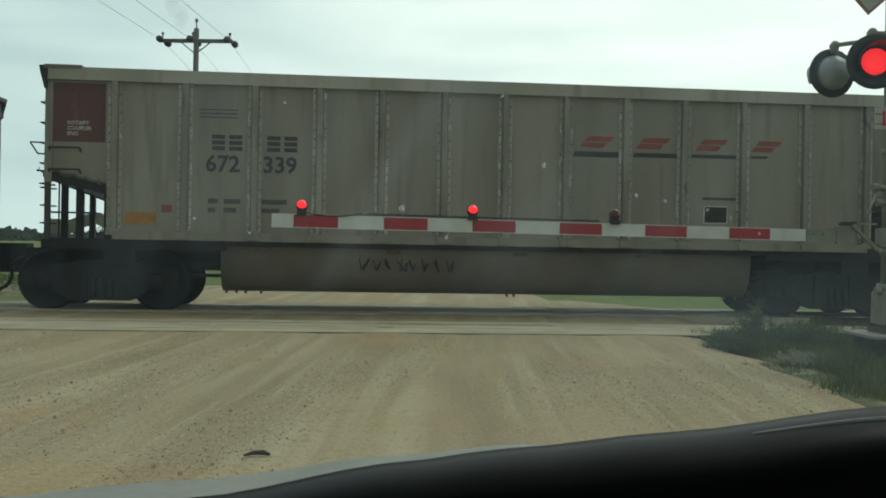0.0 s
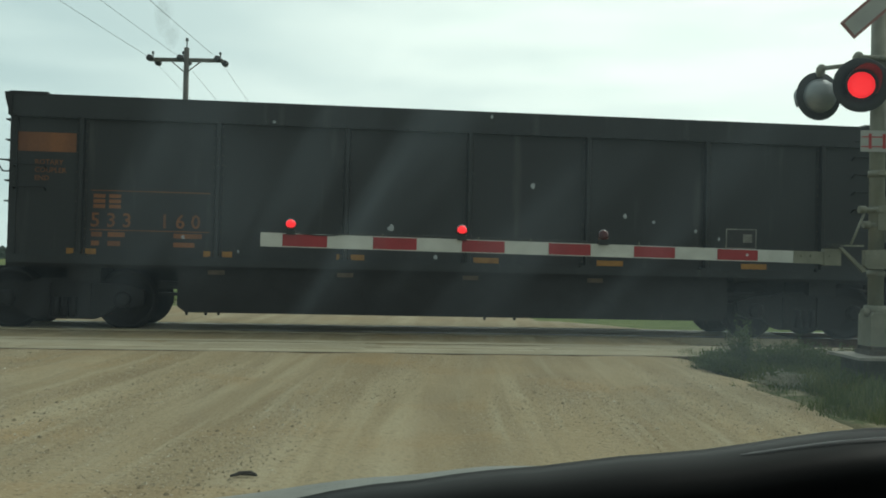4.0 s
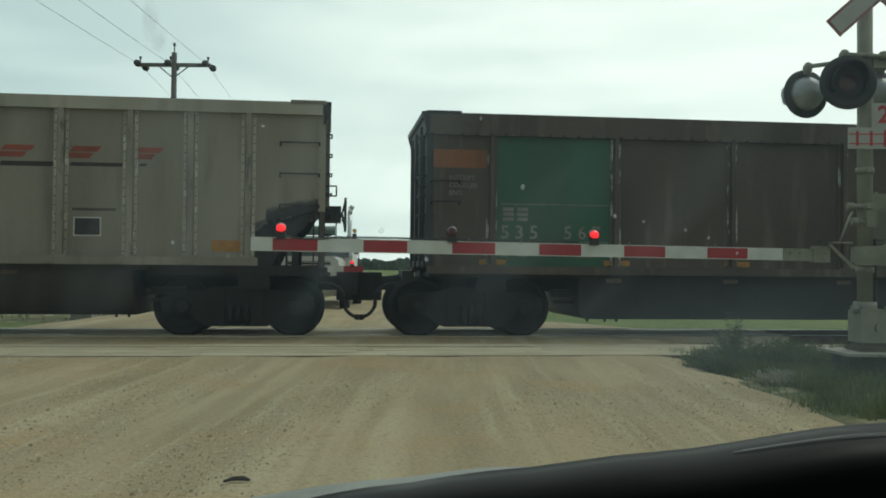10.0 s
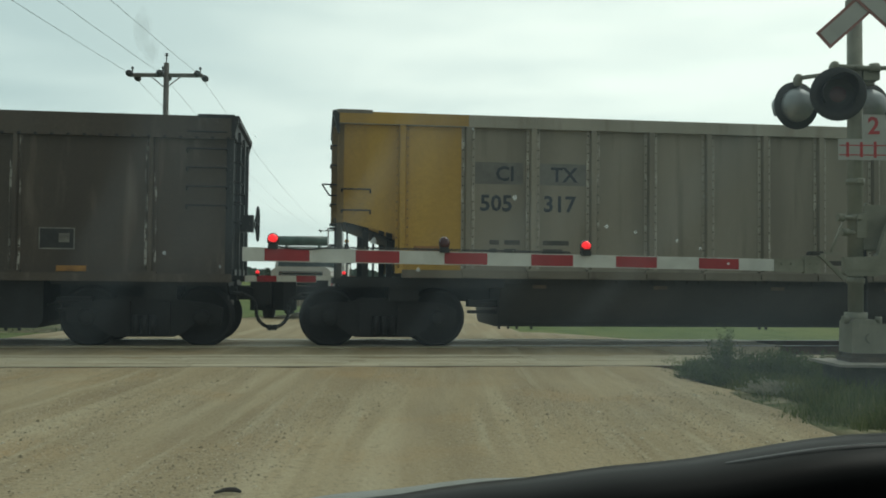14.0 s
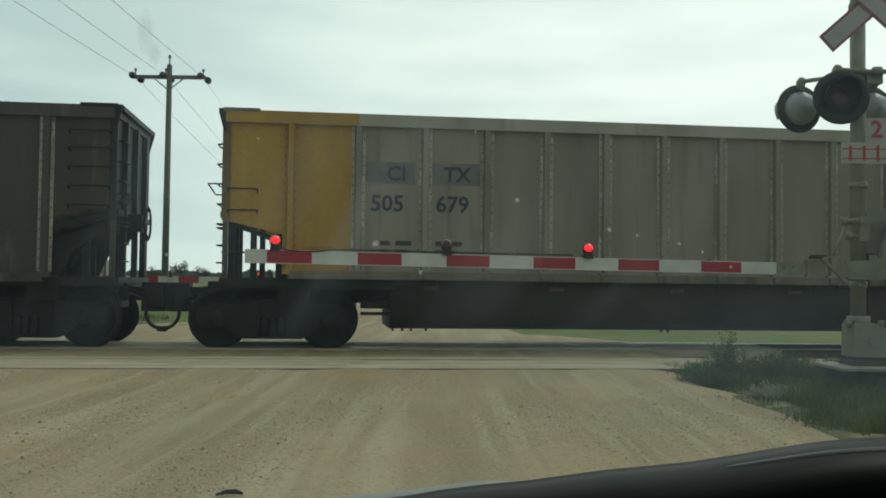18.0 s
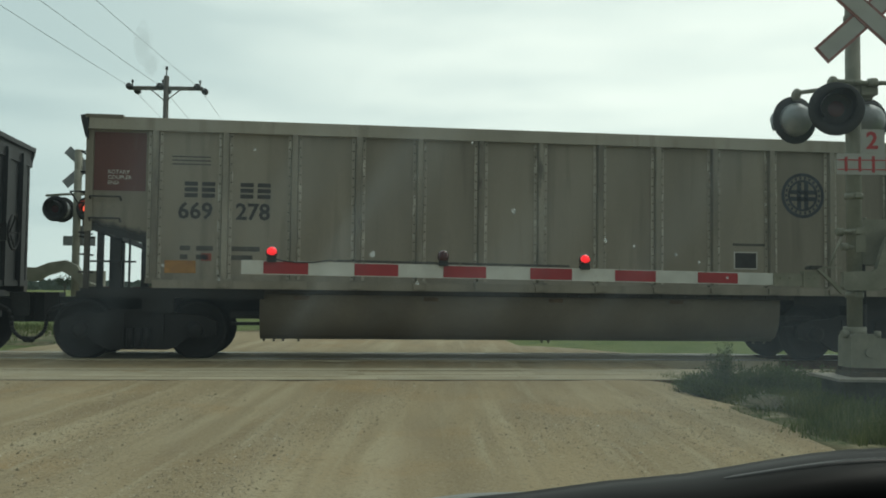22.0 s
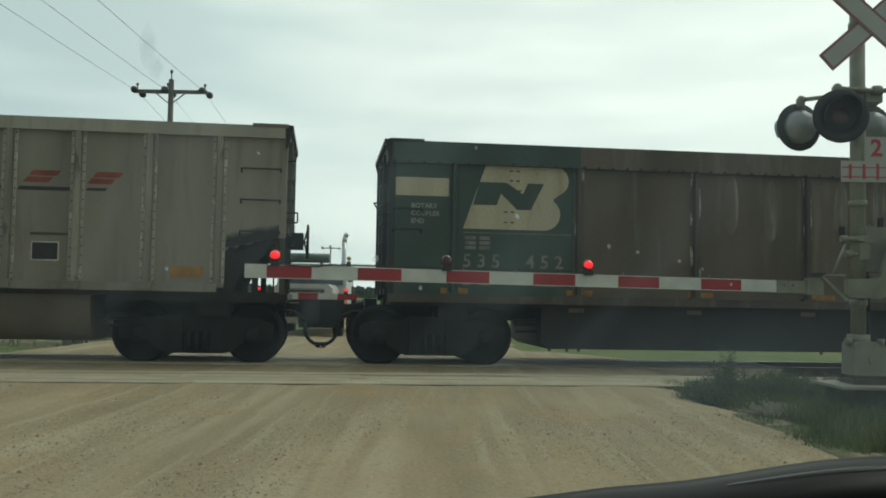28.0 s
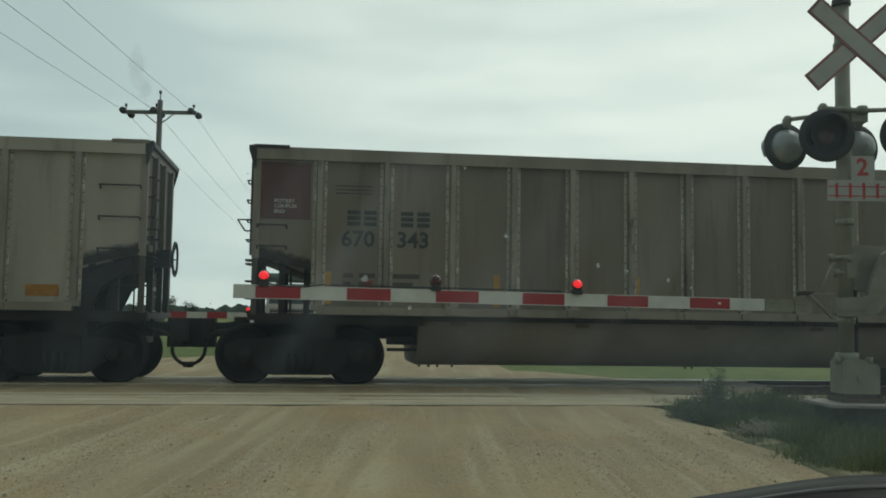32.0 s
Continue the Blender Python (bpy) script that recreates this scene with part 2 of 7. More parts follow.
# crossing equipment
GALV = mat("galvanised_post", (0.28, 0.28, 0.225), 0.6, 0.2, 0.2, 4, 60, 0.08, (0.20, 0.20, 0.155))
SIGNWHITE = mat("sign_white", (0.42, 0.42, 0.405), 0.45, 0.0, 0.12, 4, 60, 0.02)
SIGNRED = mat("sign_red", (0.44, 0.03, 0.035), 0.45, 0.0, 0.15, 4, 60, 0.02)
ARMWHITE = mat("arm_white", (0.66, 0.68, 0.66), 0.4, 0.0, 0.12, 5, 60, 0.02)
ARMRED = mat("arm_red", (0.36, 0.020, 0.030), 0.4, 0.0, 0.15, 5, 60, 0.02)
LAMPBLACK = mat("lamp_black", (0.012, 0.013, 0.014), 0.5, 0.0, 0.3, 6, 50, 0.05)
LAMPGREY = mat("lamp_back_grey", (0.33, 0.35, 0.36), 0.45, 0.3, 0.15, 6, 50, 0.05)
DARKLENS = mat("unlit_red_lens", (0.07, 0.008, 0.010), 0.15, 0.0, 0.2, 8, 60, 0.03)
GLOW = mat("lit_red_lens", (0.95, 0.018, 0.028), 0.4, 0.0, 0.02, 8, 60, 0.0, emit=0.80)
GLOWFAR = mat("lit_orange_red_lens", (1.0, 0.10, 0.05), 0.4, 0.0, 0.02, 8, 60, 0.0, emit=1.1)
CONCRETE = mat("concrete", (0.29, 0.275, 0.235), 0.8, 0.0, 0.25, 4, 50, 0.25, (0.22, 0.205, 0.17))
POLEWOOD = mat("grey_pole_wood", (0.17, 0.155, 0.135), 0.8, 0.0, 0.3, 3, 40, 0.2, None, True)
INSUL = mat("dark_insulator", (0.03, 0.03, 0.032), 0.3, 0.0, 0.2, 6, 50, 0.0)
WIRE = mat("wire_grey", (0.10, 0.105, 0.105), 0.5, 0.4, 0.1, 6, 50, 0.0)


def ground_mat(name, layers, bump=0.5, rough=0.9, bump_scale=25.0, bump_dist=0.02):
    """Ground: colours blended by noise of several scales. layers: (colour, noise scale, low, high, stretch)."""
    m = bpy.data.materials.new(name)
    m.use_nodes = True
    nt = m.node_tree
    N = nt.nodes.new
    b = nt.nodes["Principled BSDF"]
    b.inputs["Roughness"].default_value = rough
    b.inputs["Specular IOR Level"].default_value = 0.2
    tc = N("ShaderNodeTexCoord")
    last = None
    for col, s, lo, hi, st in layers:
        if last is None:
            rgb = N("ShaderNodeRGB")
            rgb.outputs[0].default_value = (*col, 1)
            last = rgb.outputs[0]
            continue
        mp = N("ShaderNodeMapping")
        mp.inputs["Scale"].default_value = st
        link(nt, tc.outputs["Object"], mp.inputs["Vector"])
        n = N("ShaderNodeTexNoise")
        n.inputs["Scale"].default_value, n.inputs["Detail"].default_value = s, 5.0
        link(nt, mp.outputs[0], n.inputs["Vector"])
        r = N("ShaderNodeMapRange")
        r.inputs["From Min"].default_value, r.inputs["From Max"].default_value = lo, hi
        link(nt, n.outputs["Fac"], r.inputs["Value"])
        mx = N("ShaderNodeMixRGB")
        mx.inputs["Color2"].default_value = (*col, 1)
        link(nt, r.outputs[0], mx.inputs["Fac"])
        link(nt, last, mx.inputs["Color1"])
        last = mx.outputs[0]
    link(nt, last, b.inputs["Base Color"])
    n = N("ShaderNodeTexNoise")
    n.inputs["Scale"].default_value, n.inputs["Detail"].default_value = bump_scale, 8.0
    link(nt, tc.outputs["Object"], n.inputs["Vector"])
    bp = N("ShaderNodeBump")
    bp.inputs["Strength"].default_value, bp.inputs["Distance"].default_value = bump, bump_dist
    link(nt, n.outputs["Fac"], bp.inputs["Height"])
    link(nt, bp.outputs[0], b.inputs["Normal"])
    return m


DIRT = ground_mat("gravel_road", [
    ((0.332, 0.264, 0.158), 0, 0, 0, None),
    ((0.261, 0.205, 0.122), 1.3, 0.42, 0.62, (1.0, 0.18, 1)),
    ((0.408, 0.344, 0.223), 1.7, 0.50, 0.68, (1.2, 0.05, 1)),
    ((0.335, 0.236, 0.122), 0.55, 0.52, 0.74, (1, 1.1, 1)),
    ((0.294, 0.237, 0.144), 5.5, 0.54, 0.68, (1.0, 0.035, 1)),
    ((0.366, 0.310, 0.201), 7.0, 0.58, 0.72, (1.0, 0.03, 1)),
    ((0.209, 0.166, 0.103), 26, 0.56, 0.74, (1, 1, 1)),
    ((0.456, 0.399, 0.285), 55, 0.58, 0.74, (1, 1, 1)),
    ((0.142, 0.112, 0.071), 80, 0.62, 0.76, (1, 1, 1))], 0.8)
GRASS = ground_mat("grass_field", [
    ((0.115, 0.150, 0.045), 0, 0, 0, None),
    ((0.16, 0.185, 0.058), 0.12, 0.45, 0.65, (1, 1, 1)),
    ((0.085, 0.125, 0.036), 1.4, 0.45, 0.7, (1, 1, 1)),
    ((0.24, 0.235, 0.07), 0.02, 0.54, 0.66, (0.3, 1.5, 1)),
    ((0.16, 0.15, 0.075), 5, 0.58, 0.8, (1, 1, 1))], 0.9, 0.95, 8.0, 0.15)
DIRTSHOULDER = ground_mat("dusty_ground", [
    ((0.24, 0.20, 0.14), 0, 0, 0, None),
    ((0.15, 0.14, 0.075), 1.1, 0.45, 0.62, (1, 1, 1)),
    ((0.32, 0.28, 0.20), 9, 0.55, 0.75, (1, 1, 1))], 0.7)
VERGESOIL = ground_mat("verge_soil", [
    ((0.15, 0.135, 0.075), 0, 0, 0, None),
    ((0.085, 0.100, 0.040), 1.6, 0.42, 0.58, (1, 1, 1)),
    ((0.30, 0.255, 0.165), 2.3, 0.56, 0.68, (1, 1, 1)),
    ((0.22, 0.19, 0.115), 18, 0.52, 0.70, (1, 1, 1))], 0.8)
BALLAST = ground_mat("ballast", [
    ((0.19, 0.175, 0.15), 0, 0, 0, None),
    ((0.09, 0.08, 0.07), 14, 0.45, 0.65, (1, 1, 1)),
    ((0.30, 0.27, 0.22), 30, 0.55, 0.75, (1, 1, 1))], 1.0, 0.9, 18.0, 0.05)
PLANKM = mat("grey_crossing_plank", (0.45, 0.40, 0.285), 0.9, 0.0, 0.25, 1.5, 40, 0.3, (0.36, 0.31, 0.205), rnd=0.08)

# ---- mesh helpers ----
MESHES = {}


def box(bm, x0, x1, y0, y1, z0, z1, mi=0):
    v = [bm.verts.new((x, y, z)) for z in (z0, z1) for y in (y0, y1) for x in (x0, x1)]
    for f in ((0, 2, 3, 1), (4, 5, 7, 6), (0, 1, 5, 4), (2, 6, 7, 3), (0, 4, 6, 2), (1, 3, 7, 5)):
        bm.faces.new([v[i] for i in f]).material_index = mi


def tube(bm, a, b, r, seg=10, r2=None, caps=True):
    a, b = Vector(a), Vector(b)
    ax = (b - a).normalized()
    up = Vector((0, 0, 1)) if abs(ax.z) < 0.9 else Vector((1, 0, 0))
    u = ax.cross(up).normalized()
    w = ax.cross(u)
    r2 = r if r2 is None else r2
    ra, rb = [], []
    for i in range(seg):
        c, s = math.cos(2 * math.pi * i / seg), math.sin(2 * math.pi * i / seg)
        ra.append(bm.verts.new(a + u * (r * c) + w * (r * s)))
        rb.append(bm.verts.new(b + u * (r2 * c) + w * (r2 * s)))
    for i in range(seg):
        j = (i + 1) % seg
        f = bm.faces.new((ra[i], rb[i], rb[j], ra[j]))
        f.smooth = seg > 7
    if caps:
        bm.faces.new(ra)
        bm.faces.new(list(reversed(rb)))


def path_tube(bm, pts, r, seg=8):
    for a, b in zip(pts, pts[1:]):
        tube(bm, a, b, r, seg)


def prism(bm, poly, axis, a, b, mi=0):
    """Extrude a 2D polygon along an axis ('x', 'y' or 'z') from a to b."""
    def at(p, d):
        return {"x": (d, p[0], p[1]), "y": (p[0], d, p[1]), "z": (p[0], p[1], d)}[axis]
    va = [bm.verts.new(at(p, a)) for p in poly]
    vb = [bm.verts.new(at(p, b)) for p in poly]
    fs = [bm.faces.new(va), bm.faces.new(list(reversed(vb)))]
    n = len(poly)
    for i in range(n):
        j = (i + 1) % n
        fs.append(bm.faces.new((va[i], vb[i], vb[j], va[j])))
    for f in fs:
        f.material_index = mi


def lathe(bm, prof, seg=20, axis="y", centre=(0, 0, 0)):
    """Turn a profile of (radius, depth) about an axis."""
    c = Vector(centre)
    rings = []
    for r, d in prof:
        ring = []
        for i in range(seg):
            q = 2 * math.pi * i / seg
            p, s = r * math.cos(q), r * math.sin(q)
            v = {"y": (p, d, s), "x": (d, p, s), "z": (p, s, d)}[axis]
            ring.append(bm.verts.new(c + Vector(v)))
        rings.append(ring)
    for ra, rb in zip(rings, rings[1:]):
        for i in range(seg):
            j = (i + 1) % seg
            bm.faces.new((ra[i], ra[j], rb[j], rb[i])).smooth = True
    if prof[0][0] > 1e-4:
        bm.faces.new(rings[0])
    if prof[-1][0] > 1e-4:
        bm.faces.new(list(reversed(rings[-1])))


def finish(bm, name, *mats):
    bmesh.ops.recalc_face_normals(bm, faces=bm.faces)
    me = bpy.data.meshes.new(name)
    bm.to_mesh(me)
    bm.free()
    for m in mats:
        me.materials.append(m)
    return me


def shared(key, build, *mats):
    """A mesh built once under a key and shared after that."""
    if key not in MESHES:
        bm = bmesh.new()
        build(bm)
        if key[0] in ("belly_tub", "belly_flange", "belly_skirt", "skirt_plate", "underframe", "end_ladder"):
            bmesh.ops.scale(bm, vec=(1, 0.877, 1), verts=bm.verts)
        MESHES[key] = finish(bm, str(key[0]), *mats)
    return MESHES[key]


def piece(name, me, parent, loc=(0, 0, 0), label="", rot=None):
    ob = new(name, me)
    ob.parent = parent
    ob.location = loc
    if rot:
        ob.rotation_euler = rot
    if label:
        tagged(ob, label)
    return ob


def part(name, bm, material, parent, label=""):
    ob = new(name, finish(bm, name, *(material if isinstance(material, (list, tuple)) else (material,))))
    ob.parent = parent
    if label:
        tagged(ob, label)
    return ob


def thing(name, loc, label, category, group="", kind="", rz=0.0):
    e = new(name)
    e.location = loc
    e.rotation_euler = (0, 0, rz)
    e.empty_display_size = 0.2
    return tagged(e, label, category, group, kind)


def solid(name, bm, mats, label="", category="", group="", kind=""):
    me = finish(bm, name, *(mats if isinstance(mats, (list, tuple)) else (mats,)))
    return tagged(new(name, me), label, category, group, kind)


def text_mesh(text, size, bold=0.0):
    key = ("text", text, size, bold)
    if key not in MESHES:
        cu = bpy.data.curves.new("lettering", "FONT")
        cu.body, cu.size, cu.extrude, cu.offset = text, size, 0.002, bold
        cu.resolution_u = 2
        ob = new("lettering", cu)
        dg = bpy.context.evaluated_depsgraph_get()
        me = bpy.data.meshes.new_from_object(ob.evaluated_get(dg))
        bpy.data.objects.remove(ob)
        MESHES[key] = me
    return MESHES[key]

# ---- plan of the crossing: two parallel tracks cross a gravel road at a slight angle ----
TH = math.atan(0.1294)
TRACK_Y = 16.92


def tr(s, o, z=0.0):
    """World place from metres along the main track, metres beyond its centre line, and height."""
    return Vector((s * math.cos(TH) - o * math.sin(TH), TRACK_Y + s * math.sin(TH) + o * math.cos(TH), z))


def sheet(name, xs, ys, height, material, kind, label, category=""):
    bm = bmesh.new()
    grid = [[bm.verts.new((x, y, height(x, y))) for x in xs] for y in ys]
    for j in range(len(ys) - 1):
        for i in range(len(xs) - 1):
            bm.faces.new((grid[j][i], grid[j][i + 1], grid[j + 1][i + 1], grid[j + 1][i])).smooth = True
    return solid(name, bm, material, label, category, kind=kind)


def bumps(x, y, a=0.02, s=0.8):
    return a * noise.noise(Vector((x * s, y * s, 3.1)))


def spread(near, far, n, p=2.2):
    return [near + (far - near) * (i / n) ** p for i in range(n + 1)]


def build_ground():
    xs = sorted(set([-x for x in spread(0, 2600, 34, 3.0)] + spread(0, 2600, 34, 3.0)))
    ys = sorted(set([-x for x in spread(0, 600, 12, 2.5)] + spread(0, 3200, 60, 2.6)))
    sheet("ground", xs, ys, lambda x, y: -0.20 + (bumps(x, y, 0.06, 0.3) if abs(x) < 120 and abs(y) < 120 else 0.0), GRASS, "structure", "green grass field with yellowed patches reaching the horizon", "field")


def road_edges(y):
    """Left and right edge of the gravel road at a distance ahead."""
    if y < 14:
        return -8.5, 3.38 + 0.10 * noise.noise(Vector((0.0, y * 0.9, 4.0)))
    if y < 18.5:
        k = (y - 14) / 4.5
        return -8.5, 3.38 + 1.07 * math.sin(k * math.pi / 2) + 0.10 * (1 - k) * noise.noise(Vector((0.0, y * 0.9, 4.0)))
    if y < 22:
        k = (y - 18.5) / 3.5
        k = k * k * (3 - 2 * k)
        return -8.5, 4.45 - 2.3 * k
    k = min(1.0, (y - 22) / 8)
    return -8.5 + 3.1 * k * k * (3 - 2 * k), 2.15 - 0.6 * k


def road_height(x, y):
    l, r = road_edges(y)
    u = (x - l) / (r - l)
    e = min(u, 1 - u) * (r - l)
    low = 0.17 if u < 0.5 or y > 13.2 else 0.10
    drop = 0.0 if e > 0.6 else -low * ((0.6 - e) / 0.6) ** 1.4
    ruts = 0.0
    for c in (-3.6, -1.9, -0.15, 1.5):
        ruts -= 0.014 * math.exp(-((x - c - 0.02 * (y - 8)) / 0.24) ** 2)
    ruts += 0.010 * math.exp(-((x + 1.1) / 0.3) ** 2) + 0.012 * math.exp(-((x - 2.3) / 0.35) ** 2)
    near_track = max(0.0, 1 - min(abs(y - 13.0 - x * 0.1294), abs(y - TRACK_Y - x * 0.1294)) / 1.6)
    return drop + (ruts + bumps(x, y, 0.018, 1.3) + bumps(x, y, 0.006, 6)) * (1 - near_track) - 0.022 + 0.014 * max(0.0, 1 - max(0.0, abs(y - 13.06 - x * 0.1294) - 1.1) / 0.9)


def build_road():
    ys = [-12 + i * 1.0 for i in range(13)] + [1 + i * 0.14 for i in range(1, 172)] + [25 + i * 0.9 for i in range(1, 12)] + [36 * 1.16 ** i for i in range(1, 26)]
    bm = bmesh.new()
    n = 96
    rows = []
    for y in ys:
        l, r = road_edges(y)
        rows.append([bm.verts.new((l - 0.3 + (r - l + 0.6) * i / n, y, road_height(min(max(l - 0.3 + (r - l + 0.6) * i / n, l), r), y))) for i in range(n + 1)])
    for a, b in zip(rows, rows[1:]):
        for i in range(n):
            bm.faces.new((a[i], a[i + 1], b[i + 1], b[i])).smooth = True
    solid("road", bm, DIRT, "dusty tan gravel road with wheel ruts and loose stones", "road", kind="structure")


def build_stones():
    """Loose gravel lying on the road, more of it between the wheel ruts and along the edge."""
    rng = random.Random(4)
    verts, faces = [], []
    made = 0
    while made < 42000:
        y = 3.2 + 10.0 * rng.random() ** 1.5
        x = rng.uniform(-6.0, 3.0)
        dens = 0.40 + 1.3 * noise.noise(Vector((x * 1.1, y * 0.3, 7.0)))
        dens -= 0.55 * sum(math.exp(-((x - c - 0.02 * (y - 8)) / 0.32) ** 2) for c in (-1.9, -0.15, 1.5))
        dens += 0.3 if x > 1.9 or -3.6 < x < -2.2 else 0.0
        if rng.random() > dens:
            continue
        r = 0.003 + 0.008 * rng.random() ** 2.8 + (0.013 if rng.random() < 0.006 else 0.0)
        z = road_height(x, y) + r * 0.15
        b = len(verts)
        q = rng.random() * 6.3
        for k in range(4):
            verts.append((x + r * math.cos(q + k * 1.57) * rng.uniform(0.7, 1.2), y + r * math.sin(q + k * 1.57) * rng.uniform(0.7, 1.2), z + r * rng.uniform(-0.4, 0.2)))
        verts.append((x + rng.uniform(-.3, .3) * r, y, z + r * rng.uniform(0.5, 0.9)))
        for k in range(4):
            faces.append((b + k, b + (k + 1) % 4, b + 4))
        made += 1
    me = bpy.data.meshes.new("loose_gravel")
    me.from_pydata(verts, [], faces)
    for p in me.polygons:
        p.use_smooth = False
    gm = mat("gravel_stone", (0.30, 0.25, 0.165), 0.9, 0, 0.3, 7.0, 30, 0.2, (0.16, 0.13, 0.085))
    nt = gm.node_tree
    geo = nt.nodes.new("ShaderNodeNewGeometry")
    tone = nt.nodes.new("ShaderNodeValToRGB")
    tone.color_ramp.elements[0].color = (0.19, 0.158, 0.105, 1)
    tone.color_ramp.elements[1].color = (0.56, 0.50, 0.38, 1)
    tone.color_ramp.elements.new(0.55).color = (0.37, 0.305, 0.20, 1)
    link(nt, geo.outputs["Random Per Island"], tone.inputs["Fac"])
    link(nt, tone.outputs[0], nt.nodes["Principled BSDF"].inputs["Base Color"])
    me.materials.append(gm)
    tagged(new("loose_gravel", me), "small brown and grey stones scattered over the gravel road", "gravel", kind="stuff")
    # a bent dark stick lies on the road near the car
    bm = bmesh.new()
    for a, b, r0, r1 in (((-1.165, 4.915, 0.004), (-1.12, 4.95, 0.012), 0.006, 0.012), ((-1.12, 4.95, 0.012), (-1.07, 4.958, 0.012), 0.012, 0.014), ((-1.07, 4.958, 0.012), (-1.035, 4.945, 0.005), 0.014, 0.007)):
        tube(bm, a, b, r0, 6, r1)
    solid("stick", bm, mat("dark_stick", (0.045, 0.035, 0.025), 0.8, 0, 0.3, 8, 50, 0.2), "short bent dark stick lying on the gravel", "stick")


def rail_profile():
    return [(-0.07, -0.17), (0.07, -0.17), (0.07, -0.155), (0.012, -0.13), (0.010, -0.045), (0.036, -0.035), (0.036, -0.004), (0.028, 0.0), (-0.028, 0.0), (-0.036, -0.004), (-0.036, -0.035), (-0.010, -0.045), (-0.012, -0.13), (-0.07, -0.155)]


def build_track(off, mats, nm, label):
    e = thing(nm, tr(0, off, 0), label, "railway track", kind="structure", rz=TH)
    for side, o in (("near", -0.7535), ("far", 0.7535)):
        bm = bmesh.new()
        prism(bm, [(p[0] + o, p[1]) for p in rail_profile()], "x", -760, 780)
        bm.faces.ensure_lookup_table()
        for f in bm.faces:
            if f.calc_center_median().z > -0.003:
                f.material_index = 1
        part("rail", bm, mats, e, "steel rail with a polished head" if mats[1] is STEEL else "rust-brown steel rail")
    bm = bmesh.new()
    prism(bm, [(-1.9, -0.36), (1.9, -0.36), (1.45, -0.17), (-1.45, -0.17)], "x", -760, 780)
    part("ballast_bed", bm, BALLAST, e)
    tie = shared(("tie",), lambda b: box(b, -0.11, 0.11, -1.28, 1.28, -0.30, -0.145), mat("old_tie", (0.08, 0.065, 0.05), 0.9, 0, 0.3, 5, 40, 0.3))
    for i in range(-40, 60):
        x = i * 0.52
        w = tr(x, off)
        l, r = road_edges(w.y)
        if l + 0.2 < w.x < r - 0.2:
            continue
        piece("tie", tie, e, (x, 0, 0))
    return e


def build_crossing_planks(off, label, nm):
    """Worn crossing planks beside and between the rails, level with the road."""
    rng = random.Random(int(off * 10) + 50)
    e = thing(nm, tr(0, off, 0), label, "crossing surface", kind="structure", rz=TH)
    boards = ((-1.06, -0.80), (-0.67, -0.341), (-0.339, -0.001), (0.001, 0.339), (0.341, 0.67), (0.80, 1.06))
    if off < -1:  # the far rail of the siding lies buried under packed boards
        boards = ((-0.70, -0.341), (-0.339, -0.001), (0.001, 0.339), (0.341, 0.679), (0.681, 1.02))
    for k, (o0, o1) in enumerate(boards):
        x = -8.4 - 0.4 * rng.random()
        while x < 4.2:
            l = rng.uniform(2.2, 2.6)
            me = shared(("plank", round(l, 1), o0), lambda b: box(b, 0.004, round(l, 1) - 0.004, o0, o1, -0.12, 0.004), PLANKM)
            piece("plank", me, e, (x, 0, -0.001 - 0.006 * rng.random()), rot=(rng.uniform(-0.006, 0.006), rng.uniform(-0.001, 0.001), 0))
            x += round(l, 1)


def verge_height(x, y):
    """Weedy soil beside the road: level with the gravel, falling away to the field and the ballast."""
    fall = max(0.0, min(1.0, (x - 5.6) / 2.2)) + max(0.0, min(1.0, (y - 11.3 - 0.13 * (x - 3)) / 0.9)) + max(0.0, min(1.0, (5.5 - y) / 2.5))
    return -0.055 + bumps(x, y, 0.05, 0.9) + bumps(x, y, 0.02, 3.5) - 0.21 * min(1.0, fall)


def build_verge():
    xs = [2.9 + 0.14 * i for i in range(37)]
    ys = [2.8 + 0.14 * i for i in range(72)]
    sheet("verge", xs, ys, lambda x, y: verge_height(x, y) - (0.30 if x < 3.0 or x > 7.9 or y < 2.9 or y > 12.6 else 0.0), VERGESOIL, "structure", "weedy bare soil beside the gravel road", "verge")


def far_verge_height(x, y):
    """Stony scrub left of the road beyond the tracks."""
    side = max(0.0, (x + 9.2) / 2.0, (-19.0 - x) / 2.0, (22.4 + 0.1294 * (x + 9) - y) / 1.2, (y - 31.0) / 2.0)
    return -0.11 + bumps(x, y, 0.05, 0.9) + bumps(x, y, 0.02, 3.5) - 0.30 * min(1.0, side)


def build_far_verge():
    xs = [-21.0 + 0.3 * i for i in range(48)]
    ys = [20.0 + 0.3 * i for i in range(44)]
    sheet("far_verge", xs, ys, far_verge_height, VERGESOIL, "structure", "stony olive scrub beside the road beyond the tracks", "verge")


